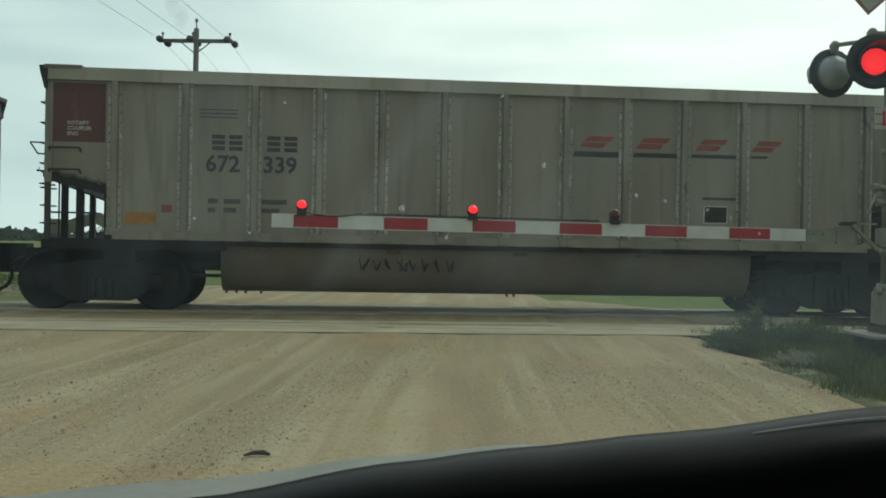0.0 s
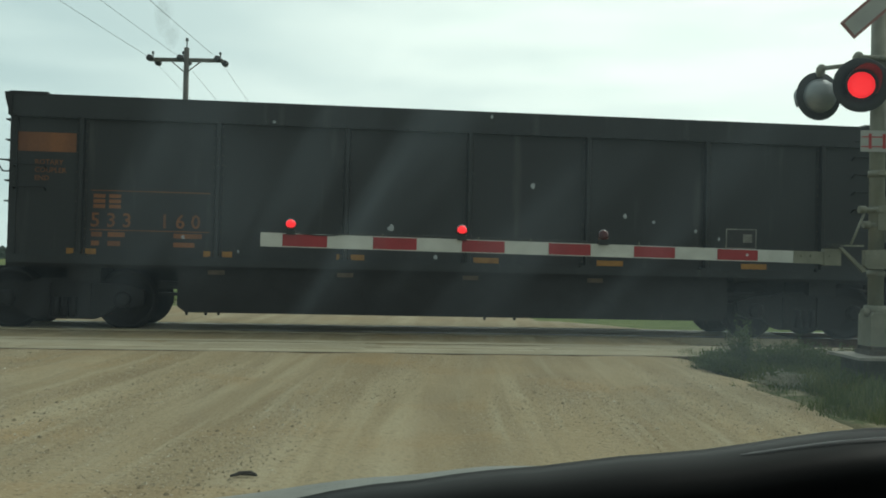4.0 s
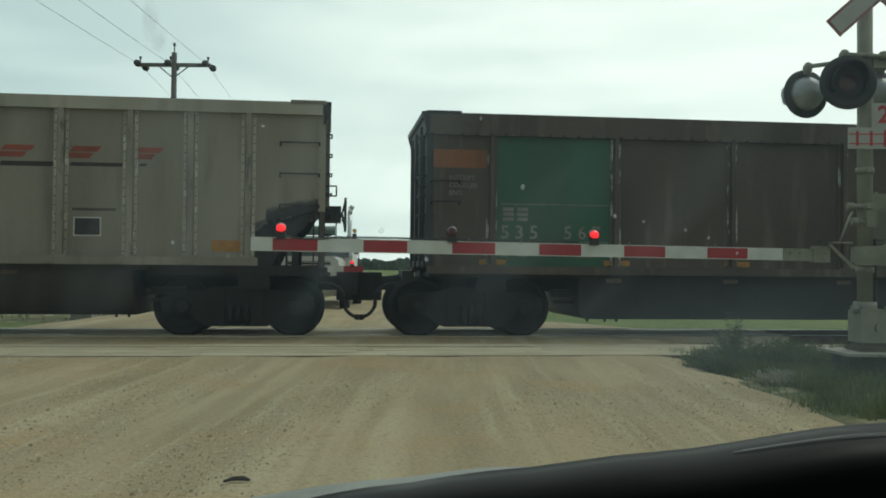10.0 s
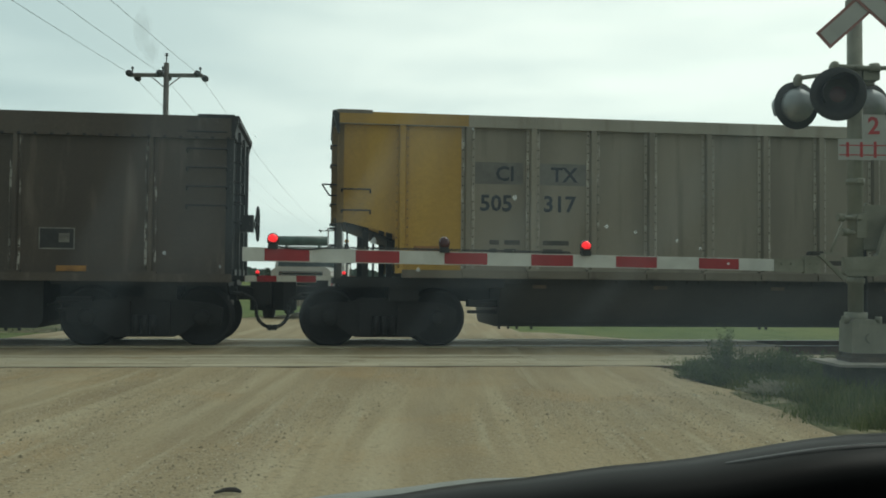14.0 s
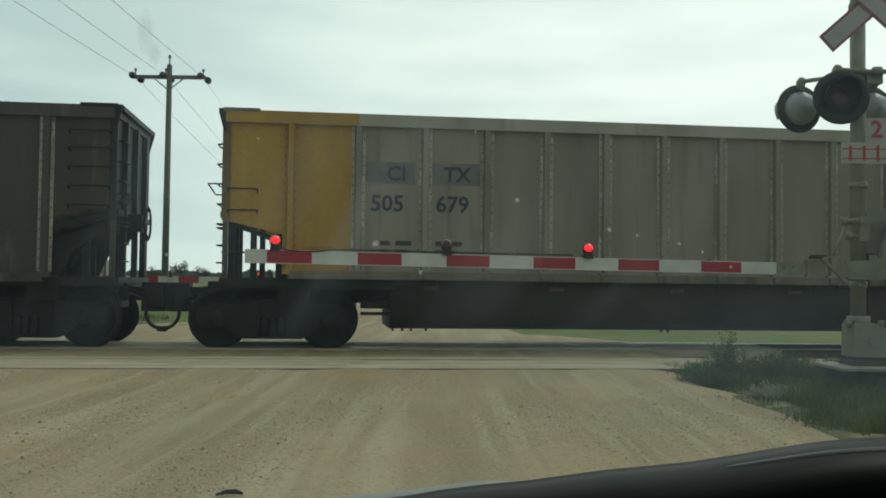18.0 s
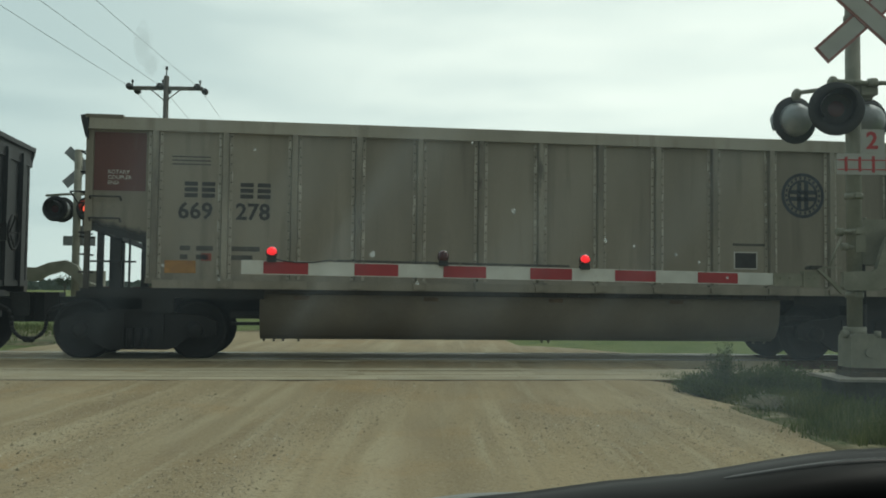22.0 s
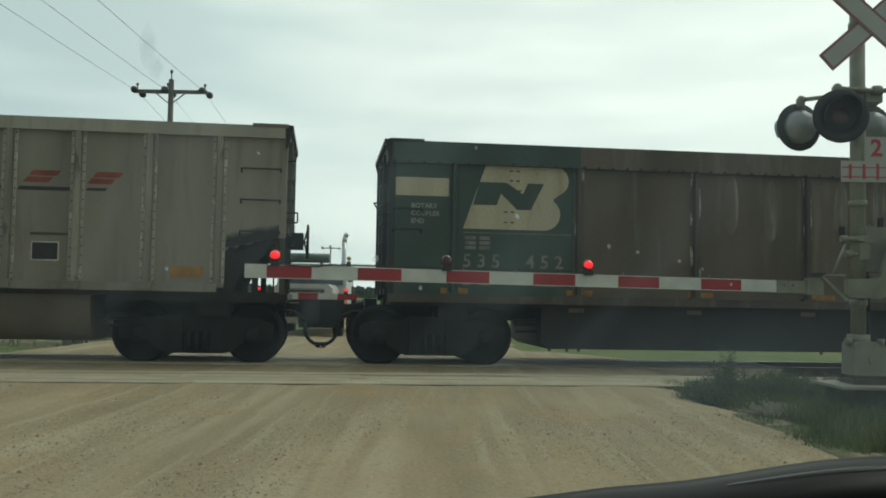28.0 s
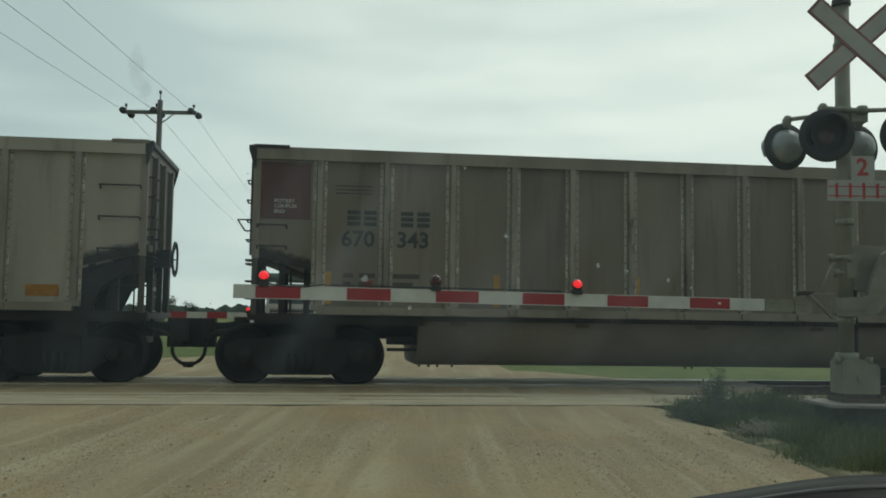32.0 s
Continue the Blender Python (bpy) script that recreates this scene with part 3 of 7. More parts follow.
def plant_mat(name, tones, rough=0.8):
    """Thin leaves that let part of the light through; the tone changes from leaf to leaf and from patch to patch."""
    m = bpy.data.materials.new(name)
    m.use_nodes = True
    nt = m.node_tree
    nt.nodes.clear()
    N = nt.nodes.new
    out, mx = N("ShaderNodeOutputMaterial"), N("ShaderNodeMixShader")
    df, tl = N("ShaderNodeBsdfDiffuse"), N("ShaderNodeBsdfTranslucent")
    geo, tc, n = N("ShaderNodeNewGeometry"), N("ShaderNodeTexCoord"), N("ShaderNodeTexNoise")
    n.inputs["Scale"].default_value, n.inputs["Detail"].default_value = 2.2, 3.0
    link(nt, tc.outputs["Object"], n.inputs["Vector"])
    ad = N("ShaderNodeMath")
    ad.operation = "MULTIPLY_ADD"
    ad.inputs[1].default_value = 0.42
    link(nt, geo.outputs["Random Per Island"], ad.inputs[0])
    sh = N("ShaderNodeMath")
    sh.operation = "MULTIPLY_ADD"
    sh.inputs[1].default_value, sh.inputs[2].default_value = 1.3, -0.40
    link(nt, n.outputs["Fac"], sh.inputs[0])
    link(nt, sh.outputs[0], ad.inputs[2])
    ramp = N("ShaderNodeValToRGB")
    ramp.color_ramp.elements[0].color, ramp.color_ramp.elements[1].color = (*tones[0], 1), (*tones[-1], 1)
    for i, c in enumerate(tones[1:-1]):
        ramp.color_ramp.elements.new((i + 1) / (len(tones) - 1)).color = (*c, 1)
    link(nt, ad.outputs[0], ramp.inputs["Fac"])
    link(nt, ramp.outputs[0], df.inputs["Color"])
    link(nt, ramp.outputs[0], tl.inputs["Color"])
    mx.inputs["Fac"].default_value = 0.38
    link(nt, df.outputs[0], mx.inputs[1])
    link(nt, tl.outputs[0], mx.inputs[2])
    link(nt, mx.outputs[0], out.inputs["Surface"])
    return m


def verge_edge(y):
    """Where the grass begins beside the road."""
    return 3.12 + 0.10 * noise.noise(Vector((y * 0.7, 0, 5))) + 0.10 * noise.noise(Vector((y * 3.1, 0, 8))) - 0.05 * max(0.0, y - 10.0)


def build_weeds():
    """Roadside weeds round the signal and grass along the verges, as many thin blades."""
    rng = random.Random(11)
    verts, faces = [], []

    def blade(x, y, z, h, w, lean, q):
        b = len(verts)
        dx, dy = math.cos(q), math.sin(q)
        lx, ly = lean * math.cos(q + 1.3), lean * math.sin(q + 1.3)
        verts.extend([(x - dx * w, y - dy * w, z), (x + dx * w, y + dy * w, z), (x + lx * 0.4 + dx * w * .7, y + ly * 0.4 + dy * w * .7, z + h * 0.6), (x + lx * 0.4 - dx * w * .7, y + ly * 0.4 - dy * w * .7, z + h * 0.6), (x + lx, y + ly, z + h)])
        faces.extend([(b, b + 1, b + 2, b + 3), (b + 3, b + 2, b + 4)])

    # verge grass: thin and short at the gravel, thick and uneven further in
    n = 0
    while n < 50000:
        y = 5.2 + 8.5 * rng.random()
        x = 2.75 + 4.4 * rng.random() ** 1.25
        into = x - verge_edge(y)
        clump = 0.5 + 0.9 * noise.noise(Vector((x * 1.7, y * 1.3, 2))) + 0.5 * noise.noise(Vector((x * 5, y * 4, 6)))
        dens = min(1.0, 0.06 + max(0.0, into + 0.10) * 1.3) * (0.3 + 0.8 * clump)
        if into < -0.45 or clump < 0.50 - 0.45 * into or rng.random() > dens:
            continue
        h = (0.05 + 0.20 * rng.random() ** 1.3) * (0.55 + 0.65 * clump) * min(1.0, 0.45 + into * 1.1)
        z = max(road_height(min(x, 3.35), y) if x < 3.38 else -1.0, verge_height(x, y)) - 0.01
        blade(x, y, z, max(0.03, h), rng.uniform(0.003, 0.006), h * rng.uniform(0.2, 1.0), rng.random() * 6.3)
        n += 1
    # thicker tufts round the foot of the signal, and in front of its slab
    for _ in range(9000):
        x, y = rng.uniform(3.35, 5.8), rng.uniform(8.0, 11.4)
        if x < verge_edge(y) + 0.25 or rng.random() > 0.55 + 0.8 * noise.noise(Vector((x * 2.2, y * 1.8, 9))):
            continue
        blade(x, y, verge_height(x, y) - 0.01, (0.13 + 0.20 * rng.random()) * (0.75 + 0.5 * noise.noise(Vector((x * 2, y * 2, 9)))), 0.005, 0.20 * rng.random(), rng.random() * 6.3)
    # thin scrub beyond the tracks
    for _ in range(9000):
        x, y = rng.uniform(-18.5, -8.6), rng.uniform(22.0, 30.5)
        if rng.random() > 0.45 + 0.9 * noise.noise(Vector((x * 0.8, y * 0.8, 4))) + 0.10 * (y - 25):
            continue
        h = 0.07 + 0.18 * rng.random()
        blade(x, y, max(-0.20, far_verge_height(x, y)) - 0.02, h, 0.012, h * rng.uniform(0.2, 0.9), rng.random() * 6.3)
    me = bpy.data.meshes.new("verge_grass")
    me.from_pydata(verts, [], faces)
    me.materials.append(plant_mat("verge_grass_blades", ((0.052, 0.074, 0.029), (0.092, 0.122, 0.045), (0.150, 0.170, 0.069), (0.23, 0.22, 0.11))))
    tagged(new("verge_grass", me), "uneven dark green grass along the road verge", "grass", kind="stuff")
    # weed bushes: many feathery upright shoots with small narrow leaves
    leaf = plant_mat("grey_green_leaves", ((0.050, 0.073, 0.033), (0.088, 0.118, 0.052), (0.128, 0.152, 0.075), (0.17, 0.19, 0.10)))
    pale = plant_mat("pale_dry_leaves", ((0.20, 0.195, 0.14), (0.36, 0.35, 0.27), (0.52, 0.51, 0.42)))
    stemm = mat("weed_stem", (0.09, 0.10, 0.05), 0.8, 0, 0.3, 4, 20, 0.0)
    for i in range(44):
        kind = "bushy grey-green roadside weed"
        if i < 26:
            x, y = 2.95 + 1.35 * rng.random(), 10.9 + 1.7 * rng.random()
            h = (0.26 + 0.24 * rng.random()) * (0.7 if x < 3.15 else 1.0)
        elif i < 40:
            x, y = 4.0 + 1.7 * rng.random(), 10.6 + 2.0 * rng.random()
            h = 0.24 + 0.16 * rng.random()
        else:
            x, y, h = ((3.55, 10.2, 0.24), (3.80, 9.4, 0.20), (4.7, 9.2, 0.22), (3.34, 9.75, 0.17))[i - 40]
        if i in (3, 9):
            x, y, h = (3.30, 11.2, 0.70) if i == 3 else (3.42, 11.5, 0.60)
            kind = "tall grey-green weed with a narrow spire"
        if i == 43:
            kind = "pale dried clump of dead weed"
        e = thing("weed_bush", (x, y, verge_height(x, y) - 0.01), kind, "weed", "weeds beside the crossing signal", rz=rng.random() * 6)
        bm = bmesh.new()
        V, Fc = [], []
        narrow = i in (3, 9)
        ns = 12 if narrow else 38
        for k in range(ns):
            q = rng.random() * 6.3
            rr = (0.12 if narrow else 0.36) * rng.random() ** 0.8
            tip = Vector((rr * math.cos(q), rr * math.sin(q), h * rng.uniform(0.55, 1.08) * (1.0 - 0.55 * (rr / 0.36) ** 2)))
            tube(bm, (rr * 0.3 * math.cos(q), rr * 0.3 * math.sin(q), 0), tip * 0.95, 0.004, 3, 0.0015, False)
            for _ in range(64):
                f = rng.uniform(0.10, 1.0)
                c = tip * f + Vector((rng.gauss(0, .022), rng.gauss(0, .022), rng.uniform(-.02, .02)))
                a = Vector((rng.uniform(-1, 1), rng.uniform(-1, 1), rng.uniform(0.2, 1.5))).normalized() * rng.uniform(0.018, 0.045)
                w = a.cross(Vector((rng.uniform(-1, 1), rng.uniform(-1, 1), 1))).normalized() * rng.uniform(0.004, 0.009)
                b0 = len(V)
                V.extend([c, c + a * 0.5 + w, c + a, c + a * 0.5 - w])
                Fc.append((b0, b0 + 1, b0 + 2, b0 + 3))
        part("stems", bm, stemm, e)
        me = bpy.data.meshes.new("leaves")
        me.from_pydata(V, [], Fc)
        me.materials.append(pale if i == 43 else leaf)
        piece("leaves", me, e)


build_ground()
build_road()
build_track(0.0, (RUST, STEEL), "main_track", "main railway track with polished rails on ballast")
build_track(-3.83, (RUST, mat("dull_rail_head", (0.30, 0.26, 0.18), 0.8, 0.1, 0.25, 8, 60, 0.1)), "siding_track", "siding track with dull rails set in the dusty road")

# ---- crossing signals ----


def lamp_unit(parent, x, y, z, front, glow_mat, tilt=0.0, label="", size=1.0):
    """A flashing lamp: black backing disc, hood, dark red lens and grey back housing. front -1 faces the road this side. Returns the bulb disc and its two depths."""
    f = front
    bm = bmesh.new()
    lathe(bm, [(0.0, 0.0), (0.300, 0.0), (0.305, 0.012 * f), (0.296, 0.020 * f), (0.17, 0.020 * f), (0.158, -0.03 * f), (0.0, -0.03 * f)], 32)
    u = part("signal_lamp", bm, LAMPBLACK, parent, label)
    u.location = (x, y, z)
    u.rotation_euler = (0, 0, tilt)
    bm = bmesh.new()
    lathe(bm, [(0.215, -0.002 * f), (0.21, -0.05 * f), (0.17, -0.14 * f), (0.09, -0.20 * f), (0.0, -0.215 * f)], 24)
    part("back_housing", bm, LAMPGREY, u, "grey domed lamp housing")
    bm = bmesh.new()
    n, r = 18, 0.175
    ri, ro = [], []
    for i in range(n + 1):
        q = math.radians(-35 + 250 * i / n)
        l = (0.10 if f < 0 else 0.24) + (0.20 if f < 0 else 0.08) * max(0.0, math.sin(q)) ** 0.7
        ri.append((bm.verts.new((r * math.cos(q), 0.02 * f, r * math.sin(q))), bm.verts.new((r * 1.02 * math.cos(q), (0.02 + l) * f, r * 1.02 * math.sin(q)))))
        ro.append((bm.verts.new(((r + 0.008) * math.cos(q), 0.02 * f, (r + 0.008) * math.sin(q))), bm.verts.new(((r + 0.010) * math.cos(q), (0.02 + l) * f, (r + 0.010) * math.sin(q)))))
    for i in range(n):
        bm.faces.new((ri[i][0], ri[i + 1][0], ri[i + 1][1], ri[i][1]))
        bm.faces.new((ro[i][1], ro[i + 1][1], ro[i + 1][0], ro[i][0]))
        bm.faces.new((ri[i][1], ri[i + 1][1], ro[i + 1][1], ro[i][1]))
    part("hood", bm, LAMPBLACK if f < 0 else LAMPGREY, u)
    bm = bmesh.new()
    lathe(bm, [(0.0, 0.004 * f), (0.08, 0.002 * f), (0.15, -0.012 * f), (0.15, -0.02 * f), (0.0, -0.02 * f)], 28)
    part("lens", bm, DARKLENS, u, "dark red glass lens")
    bm = bmesh.new()
    lathe(bm, [(0.0, 0.003 * f), (0.08, 0.002 * f), (0.145, -0.004 * f), (0.145, -0.006 * f), (0.0, -0.006 * f)], 28)
    g = part("bulb", bm, glow_mat, u, "glowing red flashing light")
    if size != 1.0:
        for ob in (u, *u.children):
            for v in ob.data.vertices:
                v.co *= size
    return g, 0.012 * f, -0.022 * f


FLASH = []


def crossbuck(parent, x, y, z, front, faced):
    for s in (1, -1):
        bm = bmesh.new()
        box(bm, -0.636, 0.636, -0.006, 0.006, -0.110, 0.110)
        b = part("crossbuck_blade", bm, mat("faded_red_border", (0.31, 0.13, 0.115), 0.5, 0, 0.2, 4, 60, 0.02) if faced else LAMPGREY, parent, "white blade with a red border" if faced else "bare grey back of the sign blade")
        b.location, b.rotation_euler = (x + (0.03 if s > 0 else 0.0), y + front * 0.007 * s, z), (0, s * radians(42), 0)
        if faced:
            bm = bmesh.new()
            box(bm, -0.605, 0.605, front * 0.0065, front * 0.010, -0.082, 0.082)
            part("blade_face", bm, SIGNWHITE, b)


def build_near_signal():
    e = thing("crossing_signal", (4.26, 10.0, -0.25), "grey steel crossing signal mast with flashing lamps and white crossbuck", "crossing signal", "crossing signals")
    mx = 0.078
    bm = bmesh.new()
    tube(bm, (mx, 0, 0.9), (mx, 0, 4.78), 0.078, 20)
    part("mast", bm, GALV, e, "round grey mast")
    for z in (1.36, 2.02, 2.40, 3.60, 4.30):
        bm = bmesh.new()
        tube(bm, (mx, 0, z), (mx, 0, z + 0.065), 0.092, 16)
        box(bm, mx - 0.03, mx + 0.03, -0.125, -0.085, z + 0.012, z + 0.052)
        part("clamp_band", bm, GALV, e)
    bm = bmesh.new()
    lathe(bm, [(0.095, 4.78), (0.10, 4.80), (0.09, 4.86), (0.05, 4.90), (0, 4.91)], 16, "z", (mx, 0, 0))
    part("mast_cap", bm, mat("dark_bracket", (0.055, 0.056, 0.05), 0.6, 0.3, 0.2, 5, 50, 0.1), e, "dark mast cap")
    bm = bmesh.new()
    prism(bm, [(-0.035, 0.64), (0.35, 0.64), (0.355, 0.90), (0.335, 0.945), (0.24, 0.95), (0.20, 0.99), (-0.0, 0.99), (-0.03, 0.96)], "y", -0.16, 0.16)
    tube(bm, (mx, 0, 0.96), (mx, 0, 1.06), 0.115, 16)
    tube(bm, (-0.085, -0.06, 0.985), (-0.02, -0.06, 0.985), 0.045, 10)
    tube(bm, (0.16, -0.185, 0.80), (0.16, -0.155, 0.80), 0.05, 12)
    tube(bm, (0.27, -0.10, 0.94), (0.27, -0.10, 1.02), 0.035, 10)
    part("junction_base", bm, GALV, e, "cast junction box at the mast foot")
    bm = bmesh.new()
    box(bm, -0.05, 0.39, -0.19, 0.19, 0.55, 0.60)
    prism(bm, [(-0.02, 0.60), (0.36, 0.60), (0.34, 0.64), (0.0, 0.64)], "y", -0.15, 0.15)
    for x in (-0.02, 0.35):
        for y in (-0.16, 0.16):
            tube(bm, (x, y, 0.60), (x, y, 0.645), 0.02, 6)
    part("mast_foot", bm, mat("rusty_foot", (0.10, 0.08, 0.055), 0.8, 0.1, 0.3, 6, 40, 0.2, (0.05, 0.042, 0.032)), e, "rust-stained bolted foot")
    bm = bmesh.new()
    box(bm, -0.28, 0.75, -0.47, 0.35, 0.522, 0.55)
    part("base_plate", bm, CONCRETE, e, "weathered base slab")
    bm = bmesh.new()
    box(bm, -0.16, 0.50, -0.30, 0.28, -0.1, 0.52)
    part("foundation", bm, mat("mossy_concrete", (0.10, 0.105, 0.07), 0.9, 0, 0.3, 4, 40, 0.3, (0.05, 0.055, 0.035)), e)
    crossbuck(e, 0.163, -0.14, 4.322, -1, True)
    # lamp crossarm with its curved hangers
    bm = bmesh.new()
    path_tube(bm, [(-0.205, -0.12, 3.635), (0.02, -0.12, 3.625), (0.23, -0.12, 3.615), (0.45, -0.12, 3.625), (0.68, -0.12, 3.64)], 0.024, 10)
    path_tube(bm, [(-0.35, 0.50, 3.635), (-0.1, 0.3, 3.64), (0.20, 0.02, 3.62)], 0.024, 10)
    path_tube(bm, [(0.22, 0.02, 3.62), (0.33, 0.3, 3.63), (0.44, 0.44, 3.635)], 0.024, 10)
    for p in ((-0.195, -0.12), (0.68, -0.12), (-0.34, 0.50), (0.44, 0.44)):
        lathe(bm, [(0.0, 3.665), (0.03, 3.662), (0.048, 3.64), (0.05, 3.60), (0.04, 3.55)], 12, "z", (p[0], p[1], 0))
    for p in ((-0.205, -0.12), (0.69, -0.12), (-0.35, 0.50), (0.44, 0.44)):
        lathe(bm, [(0.0, -0.045), (0.05, -0.03), (0.06, 0.0), (0.05, 0.03), (0.0, 0.045)], 12, "x", (p[0] + 0.02, p[1], 3.63))
    box(bm, 0.13, 0.30, -0.10, 0.06, 3.50, 3.61)
    lathe(bm, [(0.0, 3.67), (0.05, 3.665), (0.065, 3.63), (0.06, 3.58)], 12, "z", (0.235, -0.11, 0))
    part("lamp_crossarm", bm, GALV, e, "curved pipe crossarm")
    for k, (x, y, z, f) in enumerate(((-0.167, -0.16, 3.332, -1), (0.69, -0.16, 3.345, -1), (-0.335, 0.55, 3.343, 1), (0.448, 0.50, 3.33, 1))):
        g, on, off = lamp_unit(e, x, y, z, f, GLOW, tilt=radians((-10, -10, 11, 11)[k]), label="flashing lamp with a black backing disc", size=0.93 if f < 0 else 0.88)
        FLASH.append((g, k % 2 == 0, (0, on, 0), (0, off, 0)))
    # number-of-tracks sign
    bm = bmesh.new()
    box(bm, 0.106, 0.347, -0.135, -0.127, 2.872, 3.126)
    box(bm, -0.153, 0.609, -0.135, -0.127, 2.649, 2.870)
    sign = part("tracks_sign", bm, SIGNWHITE, e, "white plate with a red figure over a red track symbol")
    t = text_mesh("2", 0.25, 0.006)
    if not t.materials:
        t.materials.append(SIGNRED)
    piece("figure", t, sign, (0.153, -0.138, 2.925), rot=(radians(90), 0, 0))
    bm = bmesh.new()
    for i in range(5):
        x = -0.058 + 0.143 * i
        h = 0.008 if i == 2 else 0.0
        box(bm, x - 0.014, x + 0.014, -0.139, -0.135, 2.680 - h, 2.835 + h)
    for z in (2.696, 2.796):
        box(bm, -0.145, 0.601, -0.1385, -0.135, z, z + 0.011)
    part("track_symbol", bm, SIGNRED, sign)
    # gate machine and its swinging arms
    bm = bmesh.new()
    prism(bm, [(0.15, 1.72), (0.62, 1.70), (0.64, 2.10), (0.60, 2.19), (0.18, 2.195), (0.15, 2.16)], "y", 0.0, 0.34)
    tube(bm, (0.19, -0.06, 2.07), (0.19, 0.02, 2.07), 0.055, 14)
    tube(bm, (0.155, -0.05, 1.97), (0.155, 0.02, 1.97), 0.03, 10)
    box(bm, mx - 0.02, 0.16, -0.09, 0.12, 1.84, 2.10)
    tube(bm, (0.24, 0.1, 2.19), (0.24, 0.1, 2.22), 0.02, 8)
    part("gate_machine", bm, GALV, e, "grey gate motor housing")
    bm = bmesh.new()
    poly = [(-0.125, 1.63), (-0.125, 1.47), (-0.095, 1.442), (0.23, 1.437), (0.33, 1.478), (0.415, 1.58), (0.50, 1.80), (0.60, 2.03), (0.56, 2.11), (0.47, 2.14), (0.38, 2.09), (0.31, 1.94), (0.26, 1.80), (0.225, 1.665), (0.19, 1.645)]
    prism(bm, poly, "y", -0.21, -0.13)
    tube(bm, (0.49, -0.235, 2.05), (0.49, 0.0, 2.05), 0.065, 14)
    box(bm, -0.11, 0.20, -0.218, -0.21, 1.50, 1.58)
    bmesh.ops.triangulate(bm, faces=[f for f in bm.faces if len(f.verts) > 6])
    part("counterweight_arm", bm, GALV, e, "bent cast support arm")
    bm = bmesh.new()
    tube(bm, (-0.094, -0.10, 2.01), (-0.247, -0.16, 1.69), 0.013, 8)
    box(bm, -0.47, -0.12, -0.17, -0.15, 1.664, 1.682)
    part("bracket", bm, GALV, e, "thin steel stay")
    bm = bmesh.new()
    tube(bm, (-0.15, -0.10, 2.05), (-0.08, -0.10, 2.05), 0.04, 12)
    tube(bm, (-0.11, -0.10, 2.05), (mx, -0.04, 2.05), 0.018, 8)
    tube(bm, (-0.10, -0.09, 1.895), (-0.03, -0.09, 1.895), 0.04, 12)
    tube(bm, (-0.05, -0.09, 1.895), (mx, -0.04, 1.895), 0.022, 8)
    part("stay_knobs", bm, GALV, e)
    bm = bmesh.new()
    path_tube(bm, [(0.19, 0.06, 1.75), (0.20, 0.05, 1.3), (0.20, 0.05, 0.95)], 0.028, 8)
    part("cable_conduit", bm, RUBBER, e)
    return e


def arm_lamp(parent, x, steady, phase, z=0.0):
    """A small red lamp on top of a barrier arm, its black box hanging a little over the arm's upper edge."""
    bm = bmesh.new()
    box(bm, x - 0.046, x + 0.046, -0.045, 0.045, z + 0.052, z + 0.095)
    box(bm, x - 0.040, x + 0.040, -0.040, 0.040, z + 0.095, z + 0.108)
    lamp = part("arm_lamp", bm, LAMPBLACK, parent, "small red lamp on the arm")
    bm = bmesh.new()
    lathe(bm, [(0.050, 0.106), (0.056, 0.135), (0.054, 0.165), (0.042, 0.192), (0.02, 0.206), (0, 0.209)], 16, "z", (x, 0, z))
    part("lens", bm, DARKLENS, lamp)
    bm = bmesh.new()
    bmesh.ops.create_uvsphere(bm, u_segments=16, v_segments=10, radius=0.049)
    for f in bm.faces:
        f.smooth = True
    g = part("bulb", bm, GLOW, lamp, "glowing red lamp")
    g.location = (x, -0.016, z + 0.152)
    if not steady:
        FLASH.append((g, phase, (x, -0.016, z + 0.152), (x, 0, z + 0.152)))


